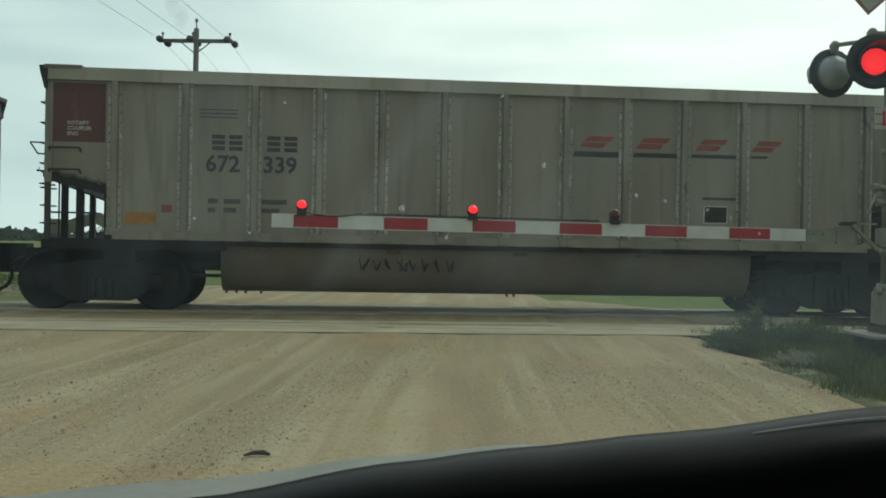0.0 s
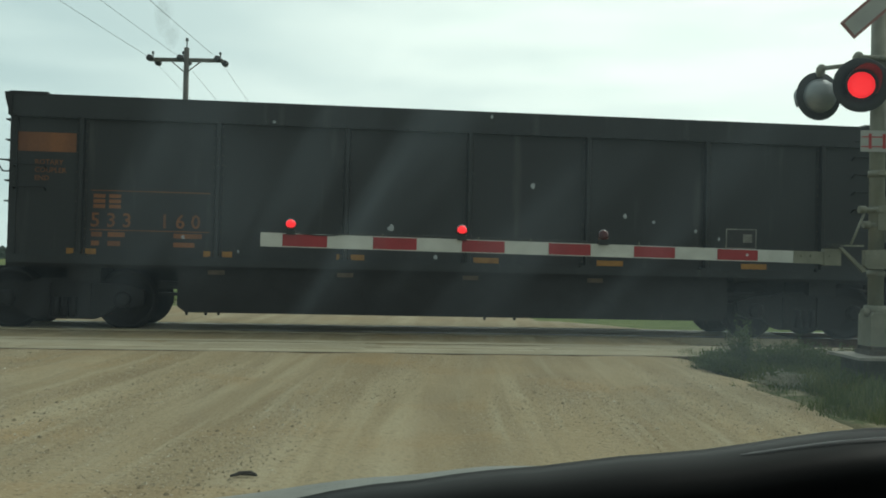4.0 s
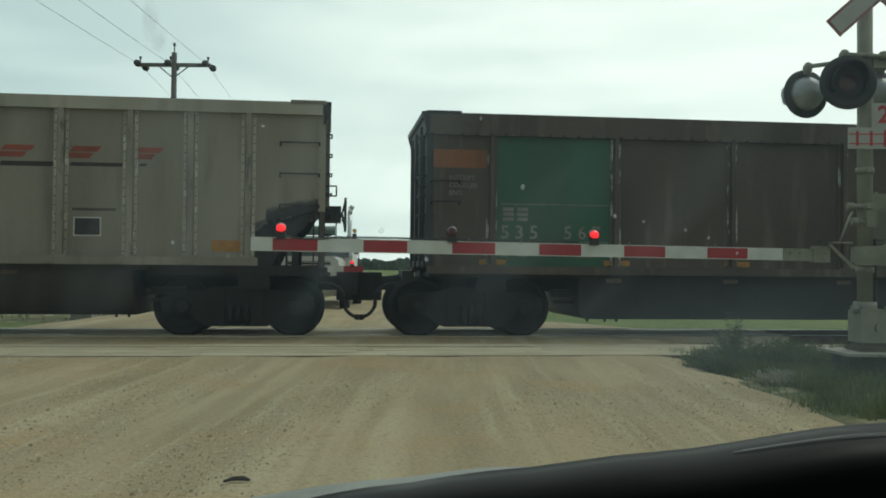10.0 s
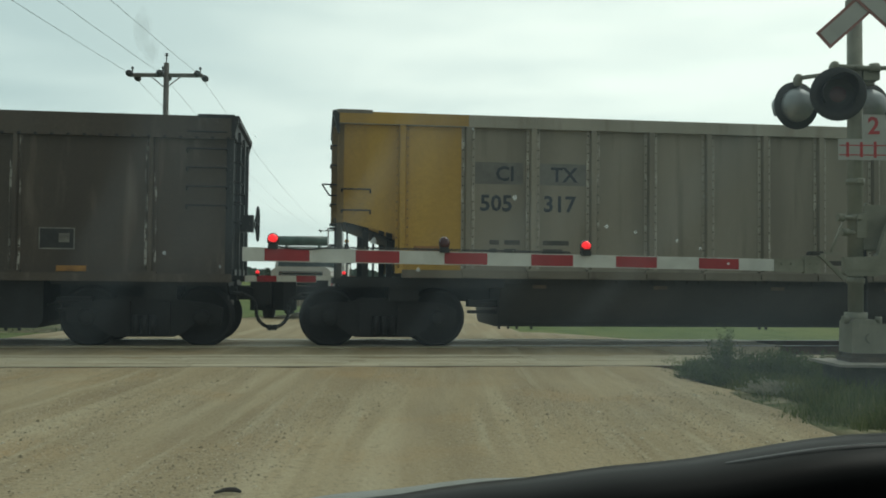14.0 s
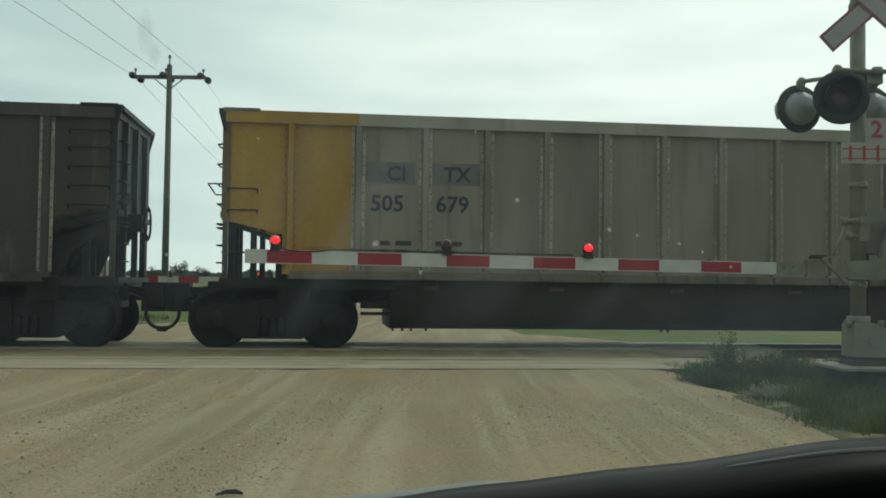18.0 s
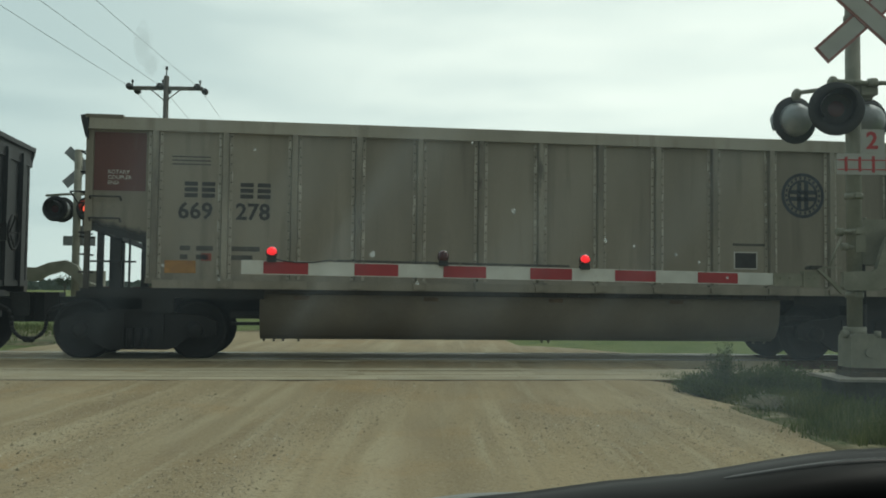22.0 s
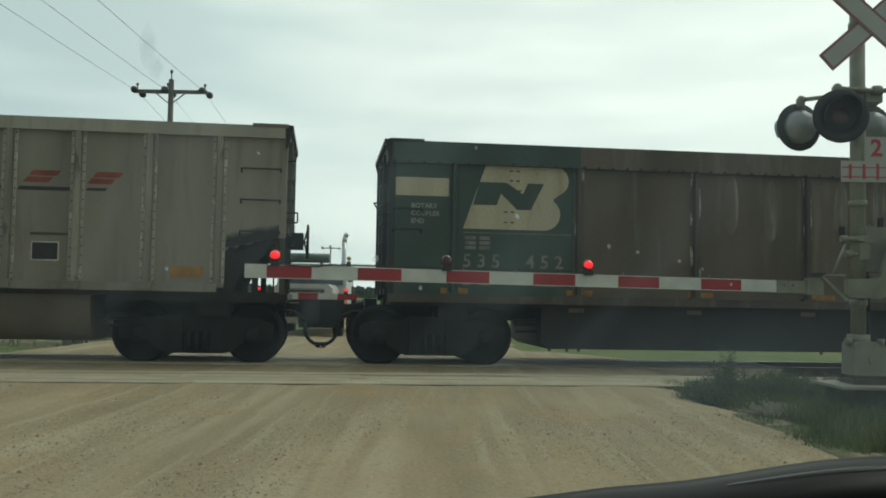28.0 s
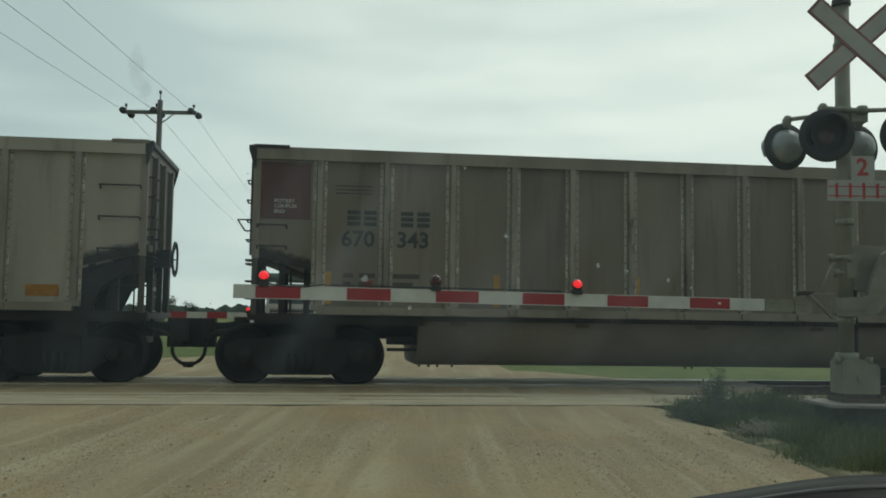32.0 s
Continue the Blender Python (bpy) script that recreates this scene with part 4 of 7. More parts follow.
def build_near_gate():
    """The lowered boom, a thing of its own on the signal mast's pivot; it rises a little towards its tip."""
    a = math.atan(0.1294)
    e = thing("gate_arm", (3.86, 9.80, 1.31), "lowered red and white striped barrier arm with three red lamps", "barrier arm", rz=a)

    def mid(x):
        return -0.016 - 0.0080 * (x + 0.479)

    def board(bm, x0, x1, y0, y1, lo, hi, mi=0):
        prism(bm, [(x0, mid(x0) + lo), (x1, mid(x1) + lo), (x1, mid(x1) + hi), (x0, mid(x0) + hi)], "y", y0, y1, mi)

    cuts = [-0.479]
    for i in range(6):
        cuts += [-0.858 - 0.8664 * i, -0.858 - 0.428 - 0.8664 * i]
    cuts.append(-5.825)
    for i, (x1, x0) in enumerate(zip(cuts, cuts[1:])):
        h = 0.061 + 0.0005 * i
        bm = bmesh.new()
        board(bm, x0 + 0.0005, x1 - 0.0005, -0.012, 0.012, -h, h)
        if i % 2:
            board(bm, x0 + 0.002, x1 - 0.002, -0.0145, -0.012, -h + 0.008, h - 0.008, 1)
            board(bm, x0 + 0.002, x1 - 0.002, 0.012, 0.0145, -h + 0.008, h - 0.008, 1)
        part("stripe", bm, (ARMWHITE, ARMRED), e, "white reflective stripe" if i % 2 == 0 else "red reflective stripe with pale edges")
    bm = bmesh.new()
    board(bm, -0.478, -0.13, -0.02, 0.02, -0.064, 0.062)
    box(bm, -0.16, 0.02, -0.035, 0.035, -0.095, 0.075)
    for x in (-0.40, -0.30, -0.10, -0.03):
        tube(bm, (x, -0.045, 0.0), (x, -0.02, 0.0), 0.012, 6)
    part("arm_sleeve", bm, GALV, e, "bare grey arm sleeve")
    bm = bmesh.new()
    box(bm, -0.10, 0.0, -0.05, 0.05, 0.088, 0.115)
    box(bm, -0.09, 0.03, -0.06, 0.04, 0.110, 0.128)
    part("clamp", bm, MATS["dark_bracket"], e, "dark clamp on the sleeve")
    bm = bmesh.new()
    prism(bm, [(-0.02, 0.09), (0.02, 0.09), (0.29, -0.145), (0.245, -0.160)], "y", -0.06, -0.03)
    part("brace", bm, GALV, e, "diagonal steel brace")
    bm = bmesh.new()
    pts = []
    for i in range(161):
        x = -2.62 - 2.30 * i / 160
        pts.append((x, -0.010, mid(x) + 0.070 + 0.022 * (i % 2)))
    pts += [(-4.98, -0.017, mid(-4.98) + 0.085), (-5.08, -0.017, mid(-5.08) + 0.068), (-5.14, -0.017, mid(-5.14) + 0.058), (-5.30, -0.017, mid(-5.3) + 0.056), (-5.44, -0.017, mid(-5.4) + 0.068), (-5.50, -0.017, mid(-5.5) + 0.085)]
    path_tube(bm, pts, 0.007, 5)
    part("lamp_cable", bm, RUBBER, e, "black coiled lamp cable along the arm")
    for x in (-4.66, -3.72, -3.2, -2.1, -1.2):
        bm = bmesh.new()
        tube(bm, (x, -0.014, mid(x) + 0.05), (x, -0.014, mid(x) + 0.092), 0.006, 5)
        part("cable_clip", bm, GALV, e)
    arm_lamp(e, -5.54, True, True, mid(-5.54))
    arm_lamp(e, -3.885, False, True, mid(-3.885))
    arm_lamp(e, -2.463, False, False, mid(-2.463))
    return e


def build_far_signal():
    e = thing("crossing_signal", (-8.69, 22.5, -0.2), "grey crossing signal across the tracks seen from behind", "crossing signal", "crossing signals")
    bm = bmesh.new()
    tube(bm, (0, 0, 0), (0, 0, 4.62), 0.09, 14)
    part("mast", bm, GALV, e)
    bm = bmesh.new()
    box(bm, -0.25, 0.25, -0.22, 0.22, 0.0, 0.75)
    part("junction_base", bm, GALV, e)
    crossbuck(e, 0.12, 0.12, 4.22, 1, False)
    bm = bmesh.new()
    path_tube(bm, [(-0.75, 0, 3.52), (-0.2, 0, 3.56), (0.2, 0, 3.56), (0.78, 0, 3.52)], 0.03, 8)
    part("lamp_crossarm", bm, GALV, e)
    for k, (x, y, f) in enumerate(((-0.47, -0.12, -1), (0.33, -0.12, -1), (-0.42, 0.16, 1), (0.62, 0.16, 1))):
        g, on, off = lamp_unit(e, x, y, 3.2, f, GLOWFAR, label="flashing lamp with a black backing disc")
        FLASH.append((g, k % 2 == 0, (0, on, 0), (0, off, 0)))
    bm = bmesh.new()
    box(bm, -0.35, 0.42, 0.09, 0.10, 2.34, 2.57)
    box(bm, 0.02, 0.26, 0.09, 0.10, 2.57, 2.82)
    part("tracks_sign", bm, LAMPGREY, e, "bare grey back of the tracks sign")
    bm = bmesh.new()
    box(bm, -0.12, 0.55, 0.10, 0.5, 1.20, 1.75)
    part("gate_machine", bm, GALV, e)
    bm = bmesh.new()
    poly = [(-1.35, 1.48), (-0.75, 1.48), (-0.55, 1.62), (-0.2, 1.72), (0.05, 1.60), (0.35, 1.25), (0.62, 1.18), (0.62, 1.40), (0.42, 1.48), (0.15, 1.86), (-0.12, 1.98), (-0.5, 1.92), (-0.8, 1.80), (-1.35, 1.82)]
    prism(bm, poly, "y", -0.32, -0.16)
    part("counterweight_arm", bm, GALV, e, "cast counterweight arm")
    g = thing("gate_arm", (-8.2, 22.3, 1.10), "lowered striped barrier arm across the far side of the road", "barrier arm", rz=TH)
    white = False
    for i in range(13):
        bm = bmesh.new()
        box(bm, 0.001 + i * 0.47, 0.469 + i * 0.47, -0.012, 0.012, -0.075, 0.075)
        part("stripe", bm, ARMWHITE if white else ARMRED, g)
        white = not white
    bm = bmesh.new()
    box(bm, -0.3, 0.0, -0.02, 0.02, -0.08, 0.08)
    part("arm_sleeve", bm, GALV, g)
    for x, st, ph in ((5.84, True, True), (3.78, False, False), (1.7, False, True)):
        arm_lamp(g, x, st, ph)


build_near_signal()
build_near_gate()
build_far_signal()

# ---- utility poles and wires ----
POLES = []


def utility_pole(x, y, h, arm, label, detail=True):
    e = thing("utility_pole", (x, y, -0.2), label, "utility pole", "utility poles")
    bm = bmesh.new()
    tube(bm, (0, 0, 0), (0, 0, h), 0.17, 14, 0.12)
    part("pole", bm, POLEWOOD, e)
    bm = bmesh.new()
    box(bm, -arm / 2, arm / 2, -0.06, 0.06, h - 0.66, h - 0.49)
    part("crossarm", bm, POLEWOOD, e, "timber crossarm")
    if detail:
        for s in (-1, 1):
            bm = bmesh.new()
            path_tube(bm, [(s * 0.72, -0.08, h - 0.63), (s * 0.06, -0.1, h - 1.16)], 0.028, 6)
            part("brace", bm, POLEWOOD, e)
    tops = []
    for k, (xx, zz) in enumerate(((-arm / 2 + 0.12, h - 0.53), (-0.16, h - 0.51), (arm / 2 - 0.12, h - 0.53))):
        for s in (-1, 1):
            bm = bmesh.new()
            lathe(bm, [(0.04, -0.30), (0.15, -0.27), (0.16, -0.20), (0.11, -0.16), (0.16, -0.12), (0.15, -0.05), (0.05, 0.0)], 12, "y", (xx + 0.05 * s + 0.12 * (s > 0), -0.12 if s < 0 else 0.40, zz - 0.03 - 0.1 * (s > 0)))
            part("insulator", bm, INSUL, e, "dark disc insulator")
        bm = bmesh.new()
        tube(bm, (xx, 0, zz), (xx, 0, zz + 0.28), 0.03, 6)
        lathe(bm, [(0.03, 0.22), (0.07, 0.25), (0.05, 0.30), (0.07, 0.33), (0.0, 0.36)], 8, "z", (xx, 0, zz))
        part("pin", bm, INSUL, e)
        tops.append((x + xx, y, zz - 0.25))
    if detail:
        bm = bmesh.new()
        tube(bm, (0, 0, h), (0, 0, h + 0.42), 0.03, 6)
        lathe(bm, [(0.03, 0.30), (0.09, 0.34), (0.05, 0.40), (0.08, 0.44), (0, 0.48)], 8, "z", (0, 0, h))
        part("top_pin", bm, INSUL, e)
    POLES.append(tops)
    return e


utility_pole(-4.6, -92.0, 11.3, 3.4, "wooden utility pole with a crossarm behind the car")
utility_pole(-13.0, 44.0, 11.3, 3.4, "tall grey utility pole with a crossarm and dark insulators")
utility_pole(-21.9, 180.0, 11.0, 3.4, "distant utility pole with a crossarm", False)
utility_pole(-30.8, 316.0, 11.0, 3.4, "distant utility pole with a crossarm", False)


def build_wires():
    e = thing("overhead_wires", (0, 0, 0), "thin grey power lines sagging between the poles", "wires")
    for a, b in zip(POLES, POLES[1:]):
        for p, q in zip(a, b):
            bm = bmesh.new()
            pts = []
            for i in range(25):
                k = i / 24
                pts.append((p[0] + (q[0] - p[0]) * k, p[1] + (q[1] - p[1]) * k, p[2] + (q[2] - p[2]) * k - 4 * 1.9 * k * (1 - k)))
            path_tube(bm, pts, 0.008, 5)
            part("wire", bm, WIRE, e)


build_wires()

# ---- the coal train ----
HALF, PITCH, SIDE, TOP = 7.27, 16.2, 1.36, 3.82
SLIM = 0.877
RIBS13 = [-6.22, -5.135, -4.045, -3.02, -2.02, -1.005, 0.0, 1.015, 2.02, 3.02, 4.045, 5.135, 6.22]
RIBS13B = [-6.12, -5.21, -4.28, -3.23, -2.18, -1.08, 0.0, 1.06, 2.14, 3.18, 4.23, 5.16, 6.06]
RIBS7 = [-6.20, -4.10, -2.06, -0.06, 1.92, 3.97, 6.01]


def side_poly(x0, x1, open_end, z0, zt):
    """Outline of one side panel; the outermost panels of an open end rise towards the end."""
    if open_end and max(abs(x0), abs(x1)) > HALF - 0.01:
        inner = min(abs(x0), abs(x1))

        def low(x):
            return 1.82 + 0.24 * (abs(x) - inner) / (HALF - inner)
    else:
        def low(x):
            return z0
    return [(x0, low(x0)), (x1, low(x1)), (x1, zt), (x0, zt)]


def rib_mesh(z0, wide, zt):
    """A pressed channel with riveted flanges; the seven-rib cars have slimmer ones."""
    def build(bm):
        w, fw = (0.036, 0.042) if wide else (0.050, 0.050)
        y0, y1 = -SIDE + 0.002, -SIDE - 0.085
        prism(bm, [(-w - 0.012, y0), (-w, y1 + 0.012), (-w + 0.010, y1), (w - 0.010, y1), (w, y1 + 0.012), (w + 0.012, y0)], "z", z0, zt, 0)
        for s in (-1, 1):
            x = s * (w + 0.012 + fw / 2)
            box(bm, x - fw / 2, x + fw / 2, -SIDE - 0.014, -SIDE + 0.001, z0, zt, 1)
            n = 15 if wide else 16
            for k in range(n):
                z = z0 + 0.08 + (zt - 0.16 - z0) * k / (n - 1) + (0.03 if s > 0 else 0.0)
                r = 0.013
                ring = [bm.verts.new((x + r * math.cos(q), -SIDE - 0.014, z + r * math.sin(q))) for q in [i * math.pi / 3 for i in range(6)]]
                t = bm.verts.new((x, -SIDE - 0.028, z))
                for q in range(6):
                    bm.faces.new((ring[q], ring[(q + 1) % 6], t)).material_index = 2
        box(bm, -0.11, 0.11, -SIDE - 0.10, -SIDE + 0.001, z0 - 0.06, z0 + 0.03, 0)
    return build


def bogie(parent, x):
    b = piece("bogie", shared(("bolster",), lambda m: (box(m, -0.22, 0.22, -1.0, 1.0, 0.42, 0.74), box(m, -0.30, 0.30, -0.3, 0.3, 0.70, 0.86)), BLACK), parent, (x, 0, 0), "black cast steel bogie")

    def frame_side(m):
        poly = [(-1.22, 0.62), (-1.20, 0.40), (-1.0, 0.34), (-0.78, 0.36), (-0.58, 0.20), (-0.46, 0.155), (0.46, 0.155), (0.58, 0.20), (0.78, 0.36), (1.0, 0.34), (1.20, 0.40), (1.22, 0.62), (1.0, 0.70), (0.55, 0.74), (0.38, 0.80), (-0.38, 0.80), (-0.55, 0.74), (-1.0, 0.70)]
        prism(m, poly, "y", -0.06, 0.06)
        for s in (-1, 1):
            lathe(m, [(0.13, 0.0), (0.13, -0.14), (0.09, -0.17), (0, -0.17)], 14, "y", (s * 0.89, 0, 0.475))
            box(m, s * 0.31 - 0.09, s * 0.31 + 0.09, -0.10, 0.10, 0.2, 0.72)
        for k in (-0.13, 0.0, 0.13):
            tube(m, (k, -0.09, 0.2), (k, -0.09, 0.5), 0.055, 8)
    fm = shared(("side_frame",), frame_side, GRIME)
    piece("side_frame", fm, b, (0, -1.0, 0))
    piece("side_frame", fm, b, (0, 1.0, 0), rot=(0, 0, math.pi))

    def wheel(m):
        lathe(m, [(0.0, -0.02), (0.12, -0.06), (0.20, -0.01), (0.40, 0.0), (0.415, -0.045), (0.468, -0.045), (0.475, 0.06), (0.505, 0.075), (0.50, 0.10), (0.40, 0.10), (0.2, 0.06), (0.0, 0.07)], 36)
    wm = shared(("wheel",), wheel, GRIME)
    for s in (-1, 1):
        piece("wheel", wm, b, (s * 0.89, -0.80, 0.475))
        piece("wheel", wm, b, (s * 0.89, 0.80, 0.475), rot=(0, 0, math.pi))
        piece("axle", shared(("axle",), lambda m: tube(m, (0, -1.0, 0), (0, 1.0, 0), 0.075, 12), GRIME), b, (s * 0.89, 0, 0.475))


def grab(bm, x0, x1, z, y=-SIDE, out=0.09):
    path_tube(bm, [(x0, y, z - 0.05), (x0, y - out, z), (x1, y - out, z), (x1, y, z - 0.05)], 0.014, 6)


def decal(parent, name, x0, x1, z0, z1, m, slant=0.0, d=0.006, label=""):
    def build(bm):
        if name in ("mark_bar", "mark_block"):  # three plain painted bars
            h = (z1 - z0) / 5.0
            for q in (0, 1, 2):
                box(bm, x0, x1, -SIDE - d, -SIDE - d + 0.004, z0 + 1.85 * q * h, z0 + (1.85 * q + 1.3) * h)
            return
        prism(bm, [(x0, z0), (x1, z0), (x1 + slant, z1), (x0 + slant, z1)], "y", -SIDE - d, -SIDE - d + 0.004)
    return piece(name, shared((name, x0, x1, z0, z1, m.name, slant, d), build, m), parent, label=label)


def lettering(parent, text, x, z, size, m, bold=0.006, label=""):
    me = text_mesh(text, size, bold)
    key = ("inked", me.name, m.name)
    if key not in MESHES:
        c = me.copy()
        c.materials.clear()
        c.materials.append(m)
        MESHES[key] = c
    return piece("lettering", MESHES[key], parent, (x, -SIDE - 0.009, z), label=label, rot=(radians(90), 0, 0))


def round_logo(parent, x, z, r, m):
    def build(bm):
        n = 28
        for r0, r1 in ((r * 0.86, r), (r * 0.60, r * 0.70)):
            a = [(bm.verts.new((x + r0 * math.cos(q), -SIDE - 0.008, z + r0 * math.sin(q))), bm.verts.new((x + r1 * math.cos(q), -SIDE - 0.008, z + r1 * math.sin(q)))) for q in [2 * math.pi * i / n for i in range(n)]]
            for i in range(n):
                p, q = a[i], a[(i + 1) % n]
                bm.faces.new((p[0], p[1], q[1], q[0]))
        for h in ((-0.62, 0.62, 0.06, 0.24), (-0.62, 0.62, -0.24, -0.06), (-0.26, -0.07, -0.6, 0.6), (0.07, 0.26, -0.6, 0.6)):
            box(bm, x + h[0] * r, x + h[1] * r, -SIDE - 0.008, -SIDE - 0.005, z + h[2] * r, z + h[3] * r)
        for i in range(22):
            q = 2 * math.pi * i / 22
            c = Vector((x + 0.78 * r * math.cos(q), 0, z + 0.78 * r * math.sin(q)))
            box(bm, c.x - 0.018, c.x + 0.018, -SIDE - 0.008, -SIDE - 0.005, c.z - 0.022, c.z + 0.022)
    piece("round_emblem", shared(("round_emblem", x, z, r, m.name), build, m), parent, label="dark round painted emblem")


def block_logo(parent, x, z, w, h, m, ground):
    """Two stacked slanted bars with rounded right ends and a zigzag between them."""
    def arc(cx, cz, r, a0, a1, n=7):
        return [(cx + r * math.cos(radians(a0 + (a1 - a0) * i / n)), cz + r * math.sin(radians(a0 + (a1 - a0) * i / n))) for i in range(n + 1)]

    def build(bm):
        a, b = -SIDE - 0.010, -SIDE - 0.004
        whole = [(x, z), (x + 0.74 * w, z)] + arc(x + 0.76 * w, z + 0.25 * h, 0.25 * h, -80, 62) + arc(x + 0.85 * w, z + 0.77 * h, 0.23 * h, -70, 85) + [(x + 0.21 * w, z + h)]
        prism(bm, whole, "y", b, a, 0)
        zig = [(0.09, 0.37), (0.31, 0.37), (0.35, 0.55), (0.50, 0.31), (0.63, 0.31), (0.75, 0.72), (0.60, 0.72), (0.555, 0.55), (0.40, 0.72), (0.15, 0.72)]
        prism(bm, [(x + p * w, z + q * h) for p, q in zig], "y", a, a - 0.004, 1)
        bmesh.ops.triangulate(bm, faces=bm.faces)
    rv = shared(("emblem_rivets", x, z, w, h), lambda bm: [box(bm, x + p * w + q, x + p * w + q + 0.055, -SIDE - 0.016, -SIDE - 0.012, z + v * h - 0.012, z + v * h + 0.012) for p, v in ((0.43, 0.90), (0.43, 0.75), (0.45, 0.60), (0.38, 0.27), (0.38, 0.11)) for q in (0.0, 0.11)], mat("rust_rivet", (0.10, 0.06, 0.035), 0.8, 0, 0.3, 8, 40, 0.1))
    piece("rivet_rows", rv, parent)
    piece("painted_emblem", shared(("painted_emblem", x, z, w, h, m.name, ground.name), build, m, ground), parent, label="worn two-part slanted painted emblem")


def coal_car(st):
    """One coal gondola from a style: ribs, body paint by zone, open or closed ends, tub or flat belly."""
    e = thing("coal_car", (0, 0, 0), st["label"], "freight car", "coal cars of the passing train")
    ribs = (RIBS13B if st["kind"] == "dark_end" else RIBS13) if st["ribs"] == 13 else RIBS7
    opened = st["open"]
    z0 = 1.27 if st["belly"] == "tub" else 1.17
    top = st.get("top", TOP)
    edges = [-HALF] + ribs + [HALF]
    for side in (-1, 1):
        rz = None if side < 0 else (0, 0, math.pi)
        for i, (a, b) in enumerate(zip(edges, edges[1:])):
            if side > 0:
                a, b = -edges[len(edges) - 1 - i], -edges[len(edges) - 2 - i]
            mid = (a + b) / 2 if side < 0 else -(a + b) / 2
            m = st["body"]
            for zx0, zx1, zm in st["zones"]:
                if zx0 <= mid + HALF <= zx1:
                    m = zm
            me = shared(("side_panel", round(a, 2), round(b, 2), opened, z0, top, m.name), lambda bm: prism(bm, side_poly(a, b, opened, z0, top - 0.2), "y", -SIDE, -SIDE + 0.02), m)
            piece("side_panel", me, e, rot=rz)
        if st.get("dents") and side < 0:
            def dent(bm):
                rings = []
                for k in range(7):
                    f = k / 6
                    rings.append([bm.verts.new((0.13 * f * math.cos(q), -SIDE - 0.002 - 0.030 * (0.5 + 0.5 * math.cos(math.pi * f)), (0.62 if math.sin(q) > 0 else 0.45) * f * math.sin(q))) for q in [2 * math.pi * i / 16 for i in range(16)]] if k else [bm.verts.new((0, -SIDE - 0.032, 0))])
                for i in range(16):
                    bm.faces.new((rings[0][0], rings[1][i], rings[1][(i + 1) % 16])).smooth = True
                    for a, b in zip(rings[1:], rings[2:]):
                        bm.faces.new((a[i], b[i], b[(i + 1) % 16], a[(i + 1) % 16])).smooth = True
            dm = shared(("panel_dent",), dent, DENTSHINE)
            hm_ = shared(("panel_slot",), lambda bm: box(bm, -0.045, 0.045, -SIDE - 0.052, -SIDE - 0.02, -0.08, 0.09), BLACK)
            rng = random.Random(len(st["num"][1]) + int(st["num"][1]))
            for a, b in zip(ribs[2:], ribs[3:]):
                for f in (0.32, 0.68):
                    z = rng.uniform(2.55, 2.75)
                    piece("panel_dent", dm, e, (a + (b - a) * f, 0, z))
                    if rng.random() < 0.55:
                        piece("panel_slot", hm_, e, (a + (b - a) * f, 0, z - rng.uniform(0.1, 0.3)))
        for x in ribs:
            rm = st.get("rib", RIBM)
            for zx0, zx1, zm in st["zones"]:
                if zx0 + 0.2 <= x + HALF <= zx1 - 0.1:
                    rm = zm
            me = shared(("rib", st["ribs"], z0, top, rm.name, st.get("flange", FLANGE).name), rib_mesh(z0, st["ribs"] == 7, top - 0.2), rm, st.get("flange", FLANGE) if rm is st.get("rib", RIBM) else rm, RIVETM if st["kind"] != "rust_car" else BROWN_D)
            piece("rib", me, e, (x if side < 0 else x, 0, 0), rot=rz)
    # top chord, a square frame round the open top
    ch = 0.20 if st["ribs"] == 13 else 0.36
    cz = top - ch

    def chord(bm):
        for s in (-1, 1):
            y0, y1 = sorted((s * (SIDE + 0.09), s * (SIDE - 0.03)))
            box(bm, -HALF, HALF, y0, y1, cz, top, 0)
        for s in (-1, 1):
            x0, x1 = sorted((s * (HALF + 0.035), s * (HALF - 0.04)))
            box(bm, x0, x1, -SIDE - 0.09, SIDE + 0.09, cz + 0.02, top + 0.012, 1)
            x2, x3 = sorted((s * (HALF + 0.02), s * (HALF - 0.55)))
            for q in (-1, 1):
                y0, y1 = sorted((q * (SIDE + 0.1), q * (SIDE - 0.06)))
                box(bm, x2, x3, y0, y1, top - 0.03, top + 0.03, 1)
                y0, y1 = sorted((q * (SIDE + 0.095), q * (SIDE + 0.02)))
                prism(bm, [(s * (HALF - 0.02), top - 0.36), (s * (HALF + 0.012), top - 0.34), (s * (HALF + 0.075), top - 0.10), (s * (HALF + 0.095), top + 0.014), (s * (HALF - 0.03), top + 0.014)], "y", y0, y1, 2)
            x0, x1 = sorted((s * (HALF + 0.095), s * (HALF + 0.03)))
            box(bm, x0, x1, -SIDE - 0.02, SIDE + 0.02, top - 0.07, top + 0.008, 2)
        if ch > 0.3:
            for k in range(60):
                x = -7.2 + k * 0.244
                box(bm, x - 0.022, x + 0.022, -SIDE - 0.104, -SIDE - 0.09, cz - 0.004, cz + 0.030, 1)
    piece("top_chord", shared(("top_chord", ch, top, st["chord"].name), chord, st["chord"], BLACK if st["chord"] is not SILVER_B else SILVER_D, BLACK), e, label="heavy rim round the open top")

